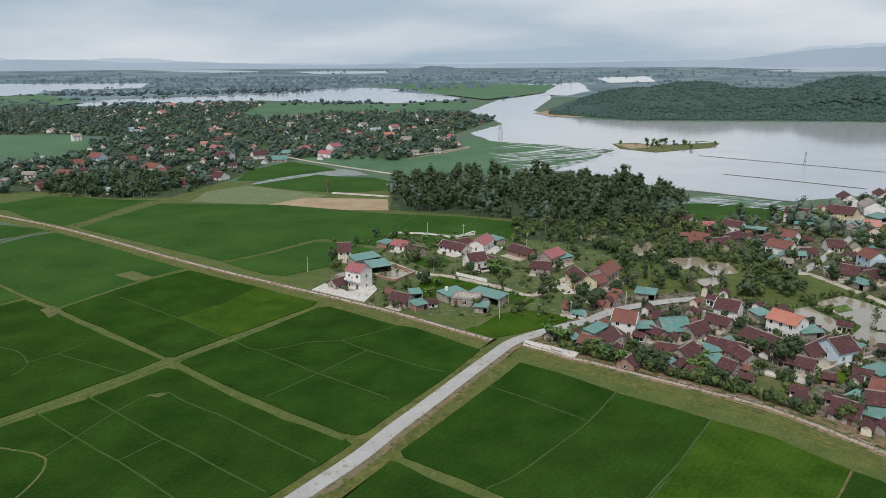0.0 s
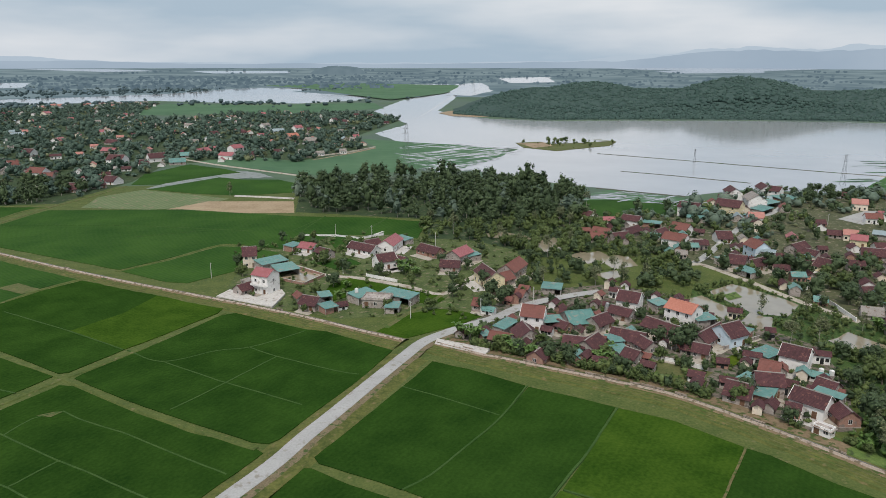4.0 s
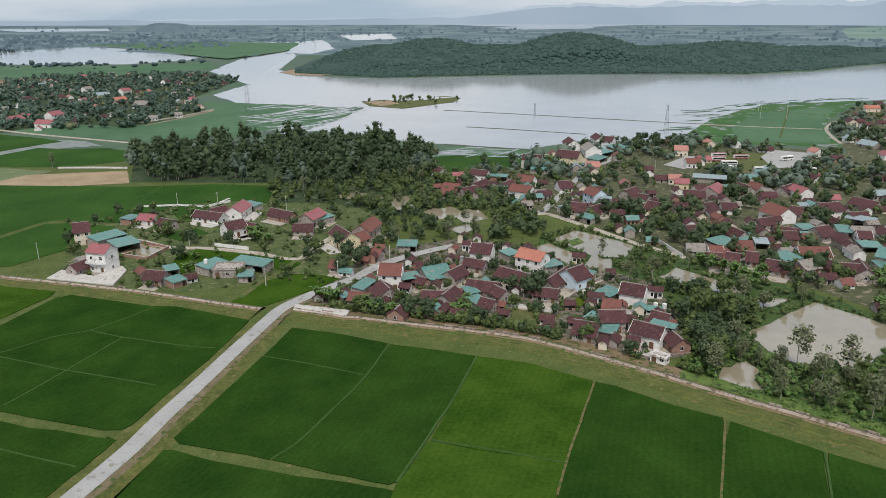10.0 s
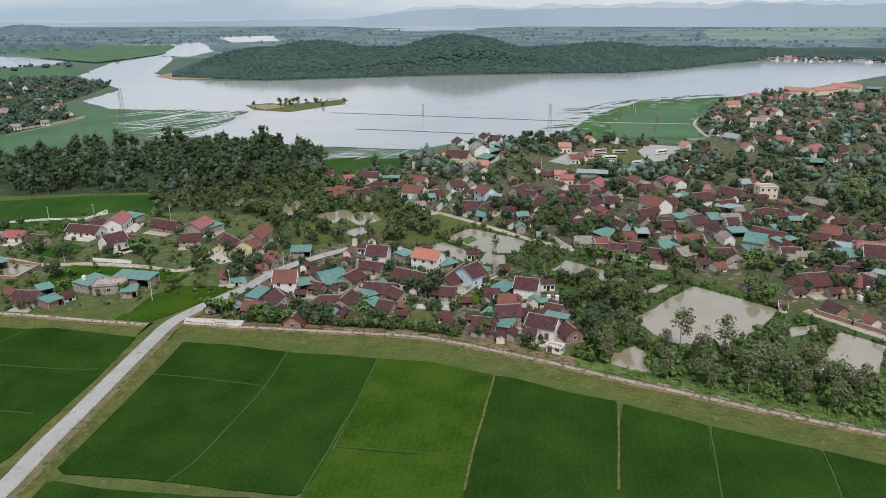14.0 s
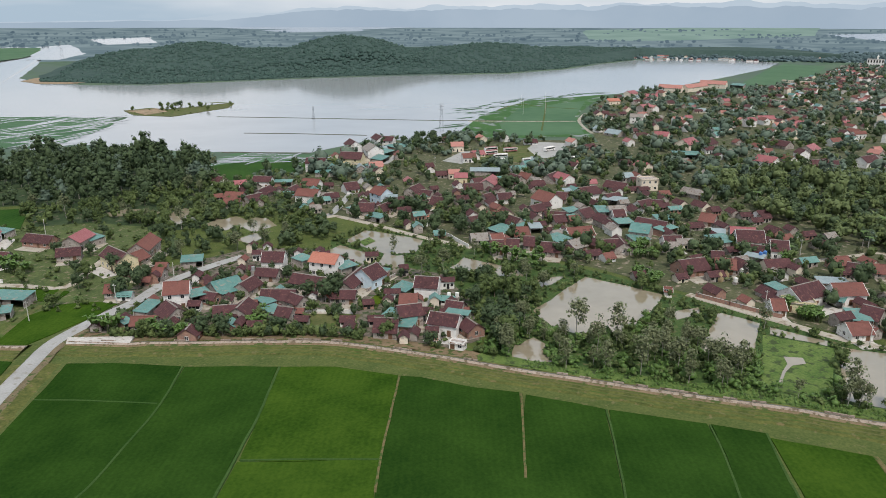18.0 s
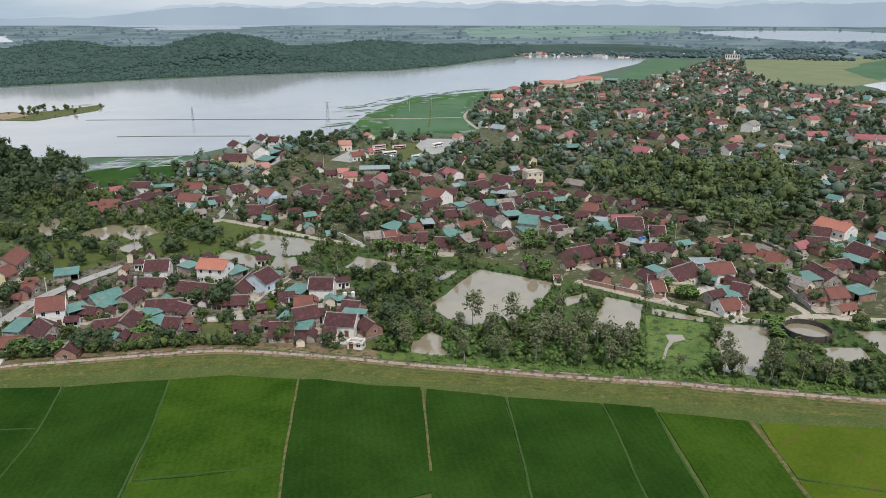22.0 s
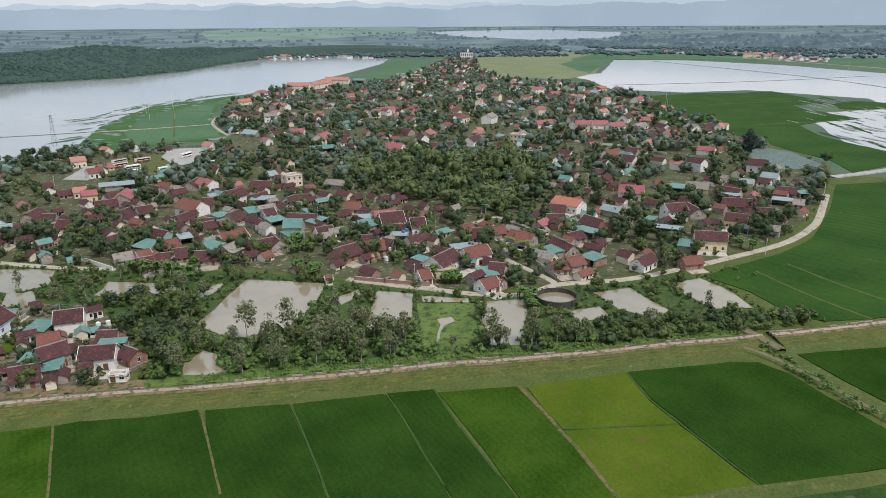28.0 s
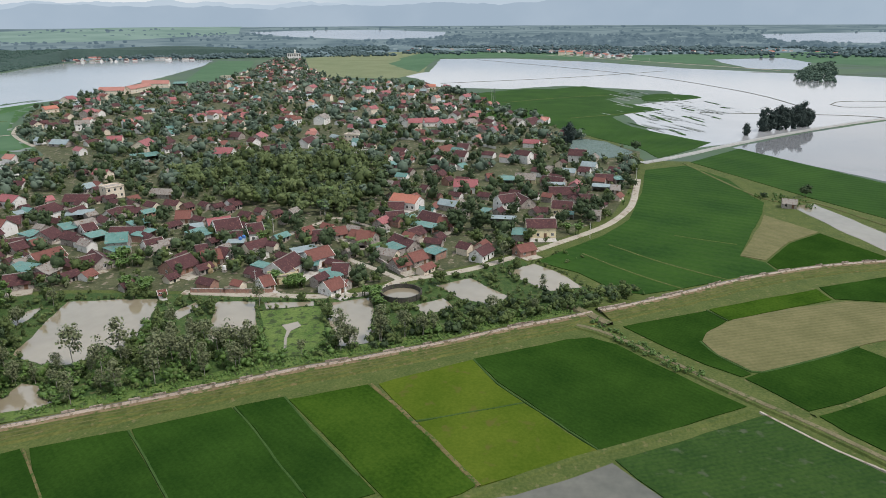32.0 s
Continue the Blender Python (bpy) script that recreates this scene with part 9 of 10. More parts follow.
SINGLES.append(("palm", 277.9, 85.0, 0.80))
SINGLES.append(("palm", 272.5, 82.1, 0.80))
SINGLES.append(("palm", 278.1, 92.7, 0.80))
SINGLES.append(("palm", 274.9, 80.3, 0.75))
SINGLES.append(("palm", 279.4, 95.7, 0.70))
SINGLES.append(("palm", 334.0, 127.8, 1.00))
SINGLES.append(("palm", 285.5, 70.8, 0.70))
SINGLES.append(("palm", 277.0, 112.0, 0.70))
SINGLES.append(("palm", 281.1, 405.6, 0.80))
pole(-62.4, 328.2)
pole(-6.0, 403.0)
pole(14.5, 396.9)
pole(-2.1, 326.8)
pole(23.7, 261.9)
pole(48.0, 374.1)
pole(51.3, 261.2)
pole(75.6, 272.6)
pole(230.0, 116.0)
pole(227.0, 80.2)
pole(316.8, -8.2)
pole(303.1, 142.3)
pole(336.0, 126.2)
pole(293.4, 391.8)
pole(420.2, 91.4)
pole(417.8, 97.1)
pole(300.1, 138.9)
pole(497.4, 81.2)
pole(449.4, -38.2)
bus(367.1, 417.2, -9, "p")
bus(377.4, 405.8, -18, "p")
bus(353.0, 390.1, -18, "s")
bus(344.0, 375.1, -18, "w")
bus(357.8, 364.7, -18, "w")
bus(385.3, 353.8, -52, "w")
bus(356.3, 405.0, -9, "p")
bus(404.3, 390.2, 3, "w")
tank(231.9, 60.2, 7.0)
gate(201.1, 272.6, -99)
low_wall([(195.9, 276.3), (199.9, 274)], 1.8, WALLS["w"], "white garden wall beside the gate")
low_wall([(197.7, 265.2), (196.4, 251.4)], 1.8, WALLS["w"], "long white garden wall beside the ponds")
low_wall([(196.4, 251.4), (193.2, 234.7)], 1.8, WALLS["w"], "long white garden wall beside the ponds")
low_wall([(93.4, 216.8), (102.3, 211.1)], 1.4, WALLS["w"], "low pale wall round an empty plot")
low_wall([(102.3, 211.1), (110.1, 204.8)], 1.4, WALLS["w"], "low pale wall round an empty plot")
low_wall([(110.1, 204.8), (114.2, 200.3)], 1.4, WALLS["w"], "low pale wall round an empty plot")
low_wall([(221.5, 137.8), (223.3, 125.4)], 1.8, WALLS["k"], "dark brick wall beside the lane")
low_wall([(223.3, 125.4), (225.3, 113.5)], 1.8, WALLS["k"], "dark brick wall beside the lane")
low_wall([(225.3, 113.5), (227, 108.1)], 1.8, WALLS["k"], "dark brick wall beside the lane")
low_wall([(8.6, 321), (16.7, 314.5)], 1.5, WALLS["w"], "low white wall of a hamlet house")
low_wall([(16.7, 314.5), (22.2, 310)], 1.5, WALLS["w"], "low white wall of a hamlet house")
low_wall([(-23.9, 339.1), (-10.9, 324.2)], 1.4, WALLS["k"], "brick wall round a bare yard")
low_wall([(-10.9, 324.2), (-19.5, 310.9)], 1.4, WALLS["k"], "brick wall round a bare yard")
low_wall([(-19.5, 310.9), (-32.1, 321.9)], 1.4, WALLS["k"], "brick wall round a bare yard")
low_wall([(-24.9, 406.4), (-6, 403)], 1.2, WALLS["w"], "white wall round a plot")
low_wall([(-6, 403), (7.9, 394.4)], 1.2, WALLS["w"], "white wall round a plot")
low_wall([(7.9, 394.4), (21.2, 402.3)], 1.2, WALLS["w"], "white wall round a plot")
low_wall([(582, 147), (572.6, 116.7)], 1.8, WALLS["w"], "long white wall at the village edge")
low_wall([(572.6, 116.7), (570.7, 85.1)], 1.8, WALLS["w"], "long white wall at the village edge")
low_wall([(570.7, 85.1), (545.8, 60.6)], 1.8, WALLS["w"], "long white wall at the village edge")
low_wall([(275.2, 85.4), (261, 72.7)], 1.8, WALLS["g"], "grey wall beside the lane")
low_wall([(261, 72.7), (253.1, 65.9)], 1.8, WALLS["g"], "grey wall beside the lane")
low_wall([(128.3, 215.5), (146.2, 223.3)], 1.6, WALLS["g"], "grey wall of a lane")
AREA_FRONT_WOOD = [(-298.6, 537.7), (-262.5, 524.9), (-221.9, 528.2), (-198.6, 559.1), (-188, 575), (-215, 600), (-260, 612), (-318, 590)]
AREA_PENINSULA = [(-1205.1, 2234.9), (-890.6, 2201.3), (-525.5, 2314.6), (-371.6, 2619.7), (-493.5, 2994.9), (-892.2, 3275.6), (-1212.3, 3325.3), (-1396.8, 3056.7), (-1393.4, 2645.4)]
AREA_SCRUB = [(77.4, 323.4), (105.9, 373.1), (137.5, 376.8), (165.5, 360.4), (167.2, 315.4), (153.6, 283.5), (137.4, 279.7), (117, 297.5), (76.9, 290.8)]
AREA_FLOOD_WOOD = [(1221.9, -327.8), (1424.2, -394.4), (1589.4, -468.7), (1730.3, -550.1), (1200.8, -386.6)]
AREA_SCRUB_EAST = [(151.2, 284.3), (183.5, 288.4), (193.1, 261.3), (187.8, 230.4), (164.8, 217.2), (157.5, 233.2), (152.5, 242)]
AREA_TOWNS = [[(1944.5, 1521.7), (2186.5, 1262.1), (2132.3, 984), (1909.2, 881.5), (1945.4, 1123.9), (1703.1, 1334.7)], [(2277.4, 101.3), (2700.6, -1.2), (2585.2, -131.5), (2097, -160.5), (1944.5, -29.2)], [(2552.4, 693.7), (2971.8, 216.1), (3276, -409.1), (2749.6, -347.1), (2391.5, 171.5), (2210.9, 600.5)], [(-700.5, 1725.6), (-508.4, 1854.6), (-437.2, 1796.9), (-547, 1587.5)]]
TAKEN_AREAS.append([(585.4, 7.2), (606.5, -4.5), (592.7, -24.3), (547.5, -42.7), (528, -36.6), (515.5, -15.8), (520.9, 1.8)])
sheet("vegetable_field", TAKEN_AREAS[-1], 0.4, CABBAGE, "pale blue-green cabbage field behind a white wall", "field", step=5, sway=0.5, rise=0.3)
haystack(243.4, 142.0, 1.30)
haystack(248.7, 142.7, 1.10)
haystack(253.8, 136.8, 1.00)
haystack(273.9, 164.8, 1.00)
water_tank(277.2, 144.5, 3.2, BLUE, "blue plastic water tank on a block stand")
water_tank(280.0, 144.2, 3.2, BLUE, "blue plastic water tank on a block stand")
water_tank(101.2, 256.0, 3.4, METAL, "steel water tank on a block stand")
water_tank(83.6, 270.4, 2.6, METAL, "steel water tank on a block stand")
water_tank(145.9, 188.6, 2.6, TRIM, "white water tank on a block stand")
water_tank(148.2, 186.8, 2.6, TRIM, "white water tank on a block stand")
water_tank(245.1, 136.3, 1.2, TRIM, "white domed water tank in a yard")
water_tank(255.8, 140.3, 1.5, TRIM, "white domed water tank in a yard")
water_tank(3.4, 286.4, 4, TRIM, "white water tank beside a flat roof")
pylon(58.3, 662.9, 43.0, 15)
pylon(401.4, 524.9, 25.6, -17)
pylon(391.5, 2134.6, 49.1, 10)
pylon(347.5, 671.2, 13.4, -7)
pylon(818.9, 93.1, 22.0, -64)
canopy(112.8, 217.1, 30)
pole(599.4, 626.3, 14)
pole(551.1, 572.6, 14)
pole(654.6, 640.3, 14)
pole(569.3, 556.8, 14)
pole(881.9, 103.4, 14)
pole(814.2, 93.9, 14)
pole(1656.9, -150.7, 14)
strip("lane", [(2114.1, 123.1), (1953.7, -25.8), (1797.1, -147.3), (1636.1, -274), (1493.5, -379.2)], 4.5, 0.5, LANE, "pale road along the far settlement", "path", sway=0.15)
hall(1743.5, 701.4, -68, 32.7, 18.6)
AREA_TOWNS += [[(2026.3, 66.6), (1953.7, -25.8), (1841.7, -132.1), (2289.4, -161.9), (2497.1, 74.8)], [(2395.6, 54.4), (2356.5, -189.9), (2242.8, -561.6), (2636.5, -656.6), (2760, -32.7)]]
AREA_TOWNS += [[(2213.4, 271.8), (2230.0, 0.0), (2213.4, -271.8), (2630.2, -323.0), (2650.0, 0.0), (2630.2, 323.0)], [(2277.6, -320.1), (2241.1, -517.4), (2187.4, -710.7), (2520.3, -818.9), (2582.1, -596.1), (2624.2, -368.8)], [(1481.0, 1381.0), (1638.3, 1190.3), (1771.1, 981.7), (1862.9, 1032.6), (1723.2, 1252.0), (1557.8, 1452.7)]]

# ---- hill, range, far plain ----
HILL_TOPS = []
for top_az, top_r, top_z, top_wide in ((8, 880, 4, 40), (12, 920, 13, 60), (16, 950, 24, 70), (19.5, 970, 31, 70), (24.5, 950, 24, 60), (30.3, 980, 38, 75), (34, 970, 23, 60),
                                       (38, 1050, 22, 80), (41.5, 1130, 25, 90), (47, 1250, 16, 110), (53, 1300, 14, 130), (60, 1400, 12, 150)):
    HILL_TOPS.append((1.7 * top_r * math.sin(radians(top_az)), 1.7 * top_r * math.cos(radians(top_az)), 1.7 * top_z, 1.7 * top_wide))


def hill_height(x, y):
    h = np.zeros(np.shape(x))
    for tx, ty, tz, w in HILL_TOPS:
        h = np.maximum(h, tz * np.exp(-(((x - tx) ** 2 + (y - ty) ** 2) / (2 * w * w))))
    return h


# hill as a grid over azimuth and distance, starting at its shore
foot = np.array(HILL_FOOT)
foot_az, foot_r = np.degrees(np.arctan2(foot[:, 0], foot[:, 1])), np.hypot(foot[:, 0], foot[:, 1])
order = np.argsort(foot_az)
foot_az, foot_r = foot_az[order], foot_r[order]
az = np.linspace(foot_az[0], 66, 150)
near_r = np.interp(az, foot_az, foot_r, right=foot_r[-1] + 200)
steps = np.linspace(0, 1, 50)
HA = np.repeat(az[:, None], 50, 1)
HR = near_r[:, None] + steps[None, :] * (2750 - near_r[:, None]) * np.clip((HA - foot_az[0]) / 6, 0.12, 1) * np.clip((67 - HA) / 18, 0.06, 1)
hx, hy = HR * np.sin(np.radians(HA)), HR * np.cos(np.radians(HA))
hz = 0.15 + far_z(HR) + hill_height(hx, hy) * np.clip(steps[None, :] * 9, 0, 1) * np.clip((HA - foot_az[0]) / 2.5, 0, 1) + np.clip(steps * 30, 0, 1)[None, :] * np.clip((HA - foot_az[0]) / 1.0, 0, 1)
idx = np.arange(150 * 50).reshape(150, 50)
hf = np.stack((idx[1:, :-1], idx[:-1, :-1], idx[:-1, 1:], idx[1:, 1:]), -1).reshape(-1, 4)
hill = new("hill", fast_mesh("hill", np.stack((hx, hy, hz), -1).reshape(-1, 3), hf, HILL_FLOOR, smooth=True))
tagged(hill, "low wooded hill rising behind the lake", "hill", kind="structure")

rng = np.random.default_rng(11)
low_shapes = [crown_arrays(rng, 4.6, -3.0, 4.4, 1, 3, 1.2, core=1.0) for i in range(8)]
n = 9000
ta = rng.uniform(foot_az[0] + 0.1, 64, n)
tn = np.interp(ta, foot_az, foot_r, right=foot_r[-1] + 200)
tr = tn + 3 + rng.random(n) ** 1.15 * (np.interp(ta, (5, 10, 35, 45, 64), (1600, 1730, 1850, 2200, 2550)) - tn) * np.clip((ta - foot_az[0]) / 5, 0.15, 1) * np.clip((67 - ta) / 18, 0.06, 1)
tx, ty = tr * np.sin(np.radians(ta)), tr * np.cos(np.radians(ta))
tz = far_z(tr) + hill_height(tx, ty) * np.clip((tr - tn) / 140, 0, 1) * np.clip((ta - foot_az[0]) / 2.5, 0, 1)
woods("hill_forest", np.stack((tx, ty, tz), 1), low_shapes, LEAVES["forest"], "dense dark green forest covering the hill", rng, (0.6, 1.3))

# tree lines and hedges of the far plain
spots = []
WATERS = [[(v.co.x, v.co.y) for v in o.data.vertices] for o in scene.objects if o.type == "MESH" and o.get("category") == "water"]
for i in range(420):
    a, r = radians(rng.uniform(-42, 118)), 1650 + 2850 * rng.random() ** 1.2
    if radians(0) < a < radians(62) and r < 2800:
        continue
    if a > radians(60) and r < 1800 or a > radians(45) and r < 2100:
        continue
    long, deep, lean = rng.uniform(90, 380), rng.uniform(10, 50), a + radians(90) + rng.normal() * 0.25
    k = int(long / 5) + 10
    u, w = rng.uniform(-1, 1, k) * long, rng.normal(size=k) * deep * 0.35 + 12 * np.sin(np.linspace(0, 5, k))
    spots.append(np.stack((r * math.sin(a) + u * math.sin(lean) + w * math.cos(lean), r * math.cos(a) + u * math.cos(lean) - w * math.sin(lean), np.zeros(k)), 1))
spots = np.vstack(spots)
spots = [spots[rng.permutation(len(spots))[:3000]]]
for lo, hi, near_by, far_off, k in ((75, 119, 2190, 3500, 5200), (44, 64, 2040, 2560, 1700), (62, 76, 2050, 2650, 1100), (62, 119, 2150, 2650, 3600), (-36, -4, 1750, 2300, 900), (-36, 4, 2500, 3600, 1500)):
    a, r = np.radians(rng.uniform(lo, hi, k)), rng.uniform(near_by, far_off, k)
    x, y = r * np.sin(a), r * np.cos(a)
    keep = np.array([noise.noise((u * 0.006, w * 0.006, 4.0)) > -0.12 for u, w in zip(x, y)])
    spots.append(np.stack((x, y, 0 * x), 1)[keep])
spots = np.vstack(spots)
spots = spots[(np.hypot(spots[:, 0], spots[:, 1]) > 1600) & (np.hypot(spots[:, 0], spots[:, 1]) < 4300)]
spots[:, 2] = far_z(np.hypot(spots[:, 0], spots[:, 1]))
for poly in WATERS:
    spots = spots[~inside(spots[:, 0], spots[:, 1], poly)]
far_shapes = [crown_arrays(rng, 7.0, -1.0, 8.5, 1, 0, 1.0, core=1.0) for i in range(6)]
# Trees beyond 2620 m glow in haze blue; nearer ones have hazed leaves.
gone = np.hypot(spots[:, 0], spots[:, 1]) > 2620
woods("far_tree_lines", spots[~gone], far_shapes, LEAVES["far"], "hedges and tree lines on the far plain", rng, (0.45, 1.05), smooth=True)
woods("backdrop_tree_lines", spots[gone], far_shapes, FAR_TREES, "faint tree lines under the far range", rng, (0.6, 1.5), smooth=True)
# Self-lit sheet of plain in a hazed blue-grey.
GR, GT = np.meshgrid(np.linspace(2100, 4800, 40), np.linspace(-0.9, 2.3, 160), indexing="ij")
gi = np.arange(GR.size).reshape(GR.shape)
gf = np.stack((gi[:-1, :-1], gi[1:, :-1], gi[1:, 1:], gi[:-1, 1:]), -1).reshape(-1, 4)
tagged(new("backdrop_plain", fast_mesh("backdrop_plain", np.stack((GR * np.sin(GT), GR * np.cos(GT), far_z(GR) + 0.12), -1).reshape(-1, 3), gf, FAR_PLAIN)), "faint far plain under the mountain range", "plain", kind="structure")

# lone mound on the far plain, self-lit in haze blue-grey
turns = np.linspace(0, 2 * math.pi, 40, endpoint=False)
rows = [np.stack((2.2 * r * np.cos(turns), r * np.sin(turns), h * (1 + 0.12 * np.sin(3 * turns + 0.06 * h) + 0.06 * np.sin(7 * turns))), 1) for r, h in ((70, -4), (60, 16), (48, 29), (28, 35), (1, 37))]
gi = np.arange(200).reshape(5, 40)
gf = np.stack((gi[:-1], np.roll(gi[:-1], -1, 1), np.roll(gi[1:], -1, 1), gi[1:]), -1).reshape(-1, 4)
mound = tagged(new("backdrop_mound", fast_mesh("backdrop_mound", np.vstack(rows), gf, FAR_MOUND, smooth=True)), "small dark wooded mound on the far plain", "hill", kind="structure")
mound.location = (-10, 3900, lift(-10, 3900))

# far mountain ranges, self-lit, with the grey of wet air in their colour
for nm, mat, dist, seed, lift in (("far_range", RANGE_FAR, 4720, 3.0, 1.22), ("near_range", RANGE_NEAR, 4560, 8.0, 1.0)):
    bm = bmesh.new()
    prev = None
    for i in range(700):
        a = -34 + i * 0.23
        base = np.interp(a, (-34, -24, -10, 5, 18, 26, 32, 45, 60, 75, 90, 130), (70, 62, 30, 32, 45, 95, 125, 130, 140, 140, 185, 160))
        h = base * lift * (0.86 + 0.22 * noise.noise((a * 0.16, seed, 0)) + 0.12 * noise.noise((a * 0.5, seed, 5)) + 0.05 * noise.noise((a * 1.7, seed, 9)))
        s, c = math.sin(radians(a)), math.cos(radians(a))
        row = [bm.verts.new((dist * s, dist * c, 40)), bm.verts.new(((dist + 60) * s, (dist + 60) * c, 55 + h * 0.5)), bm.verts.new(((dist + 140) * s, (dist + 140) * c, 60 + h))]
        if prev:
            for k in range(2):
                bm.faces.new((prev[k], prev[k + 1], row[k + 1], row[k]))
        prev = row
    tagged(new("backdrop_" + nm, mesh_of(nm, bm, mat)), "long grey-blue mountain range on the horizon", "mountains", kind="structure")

# ---- canal walls: brick panels with gaps of bare earth ----
bm = bmesh.new()
box(bm, -1.46, -0.14, 0.0, 1.46, 0.14, 1.12)
bmesh.ops.bevel(bm, geom=bm.edges[:], offset=0.03, segments=1)
panel_mesh = mesh_of("brick_panel", bm, BRICKWORK)
rng = np.random.default_rng(5)
for line, share in zip(CANALS, (0.05, 0.6, 0.6)):
    wall = thing("canal_wall", 0, 0, 0, 0, "broken pinkish brick lining along the canal", "canal wall", kind="structure")
    pts = smooth_line(line, 3.0)
    for i in range(len(pts) - 1):
        a, b = Vector(pts[i]), Vector(pts[i + 1])
        d = b - a
        nrm = Vector((d.y, -d.x)).normalized()
        if rng.random() < share:
            p = (a + b) / 2 + nrm * 1.0
            part("panel", panel_mesh, None, wall, at=pose(p.x, p.y, 0.42 + rng.uniform(-0.06, 0.06), -26 + rng.uniform(-6, 6), rng.uniform(-1.5, 1.5), math.degrees(math.atan2(d.y, d.x))) @ Matrix.Diagonal((d.length / 3.0, 1, 1, 1)))
        if rng.random() < share * 0.55:
            p = (a + b) / 2 - nrm * 0.85
            part("panel", panel_mesh, None, wall, at=pose(p.x, p.y, 0.35 + rng.uniform(-0.1, 0.1), 0, 0, math.degrees(math.atan2(d.y, d.x))) @ Matrix.Diagonal((d.length / 3.0, 1, 1, 1)))

# ---- smaller houses filling the village ----
rng = np.random.default_rng(21)


def fill(name, poly, count, gap, rng, lean, label, size=1.0, reach=9999, roofs="dddddddkkrpgs", walls="ggwwwcck", beyond=0.0, tall=1.0):
    rows = []
    for x, y in scatter(poly, count * (6 if reach > 9000 else 20), rng, gap):
        if len(rows) >= count:
            break
        if not beyond <= math.hypot(x, y) <= reach or inside(x, y, AREA_CANAL_FRONT) or inside(x, y, AREA_GROVE) or inside(x, y, AREA_GARDEN) or not free(np.array(x), np.array(y), gap):
            continue
        rows.append((x, y, lean + rng.choice((0, 90)) + rng.uniform(-12, 12), size * rng.uniform(6, 11), size * rng.uniform(5, 7), tall * rng.choice((2.2, 2.5, 2.8, 3.6)), rng.choice(list(roofs)), rng.choice(list(walls))))
        TAKEN_ROUND.append((x, y, 4.2 * size))
    bulk_houses(name, rows, label)


fill("lane_houses", AREA_MAIN, 170, 0.8, rng, -20, "small tiled houses and kitchens crowded along the village lane", 0.75, 430, "ddddddkkrg", "ggggkwc")
fill("tall_houses", AREA_MAIN, 85, 2.5, rng, -20, "two-storey white houses with red and pink roofs in the upper village", 1.15, 9000, "rrpnnd", "wwwwc", 400.0, 1.8)
fill("village_houses", AREA_MAIN, 500, 2.8, rng, -20, "small village houses with dark tiled roofs among trees", roofs="ddddddrrnkpgs", walls="wwwwwccggk")
fill("cluster_sheds", AREA_CLUSTER, 60, 0.3, rng, -35, "small sheds and kitchens crowded between the houses", 0.5, 9999, "ddddddrg", "ggwwck")
fill("hamlet_sheds", AREA_HAMLET, 3, 2.5, rng, 15, "small sheds in the hamlet", 0.6)
# Pale roofs and walls chosen to give far settlements a hazed look.
for town, count in zip(AREA_TOWNS, (40, 34, 60, 40, 46, 90, 90, 50, 34)):
    fill("shore_houses", town, count, 4.0, rng, 30, "small pale houses of a far settlement", 1.25, 9999, "kknnsdr", "wwwwc")
fill("far_houses", AREA_FAR, 360, 5.0, rng, 10, "small houses of the far village among trees", roofs="ddddkkknps", walls="wwwwccg")

# ---- trees ----
KINDS = {
    "mango": [tree_kind("mango_tree", "broad dark green fruit tree with a dense rounded crown", 31 + i, 3.9, 1.2, 8.6, 13, 380, 0.34, LEAVES["mango"], BARK) for i in range(3)],
    "light": [tree_kind("garden_tree", "light green leafy garden tree with an uneven crown", 41 + i, 3.3, 1.0, 7.8, 12, 360, 0.32, LEAVES["light"], BARK) for i in range(3)],
    "gum": [tree_kind("eucalyptus_tree", "tall thin eucalyptus with a sparse grey-green crown", 51 + i, 3.1, 2.2, 14.0, 17, 500, 0.34, LEAVES["dusty"], PALE_BARK, airy=True, girth=0.16) for i in range(3)],
    "bush": [tree_kind("bush", "dense low green bush on the bank", 61 + i, 2.1, 0.0, 3.2, 7, 130, 0.28, LEAVES["light"], BARK, girth=0.08) for i in range(2)],
    "pine": [tree_kind("casuarina_tree", "dark feathery casuarina standing by the causeway", 71 + i, 5.6, -6.5, 20.5, 30, 1900, 0.5, LEAVES["pine"], BARK, girth=0.25) for i in range(2)],
    "banana": [banana_kind(81), banana_kind(82)],
    "palm": [palm_kind(91, 7.5), palm_kind(92, 8.5)],
}
rng = np.random.default_rng(7)


def grow(kind, x, y, size, z=0.0):
    ks = KINDS[kind]
    return plant_at(ks[rng.integers(len(ks))], x, y, size, rng.uniform(0, 360), z, rng.uniform(0.88, 1.15))


for kind, x, y, size in SINGLES:
    grow(kind, x, y, size * (1.4 if kind == "banana" else 1.12 if kind == "gum" else 1.0))


def thicket(poly, count, kinds, size, gap=0.5, clear=True):
    for x, y in scatter(poly, count, rng, gap, clear):
        grow(kinds[rng.integers(len(kinds))], x, y, rng.uniform(*size))


thicket(AREA_CLUSTER, 62, ("mango", "light", "bush", "bush"), (0.4, 0.75), -0.6)
thicket(AREA_HAMLET, 62, ("mango", "light", "bush", "banana"), (0.5, 0.9), 0.0)
thicket(AREA_BELT, 50, ("mango", "light", "gum", "light"), (0.6, 1.0), 0.5)
thicket(AREA_POND_BELT, 115, ("gum", "gum", "light", "bush", "bush", "bush", "bush"), (0.45, 0.8), 0.3)
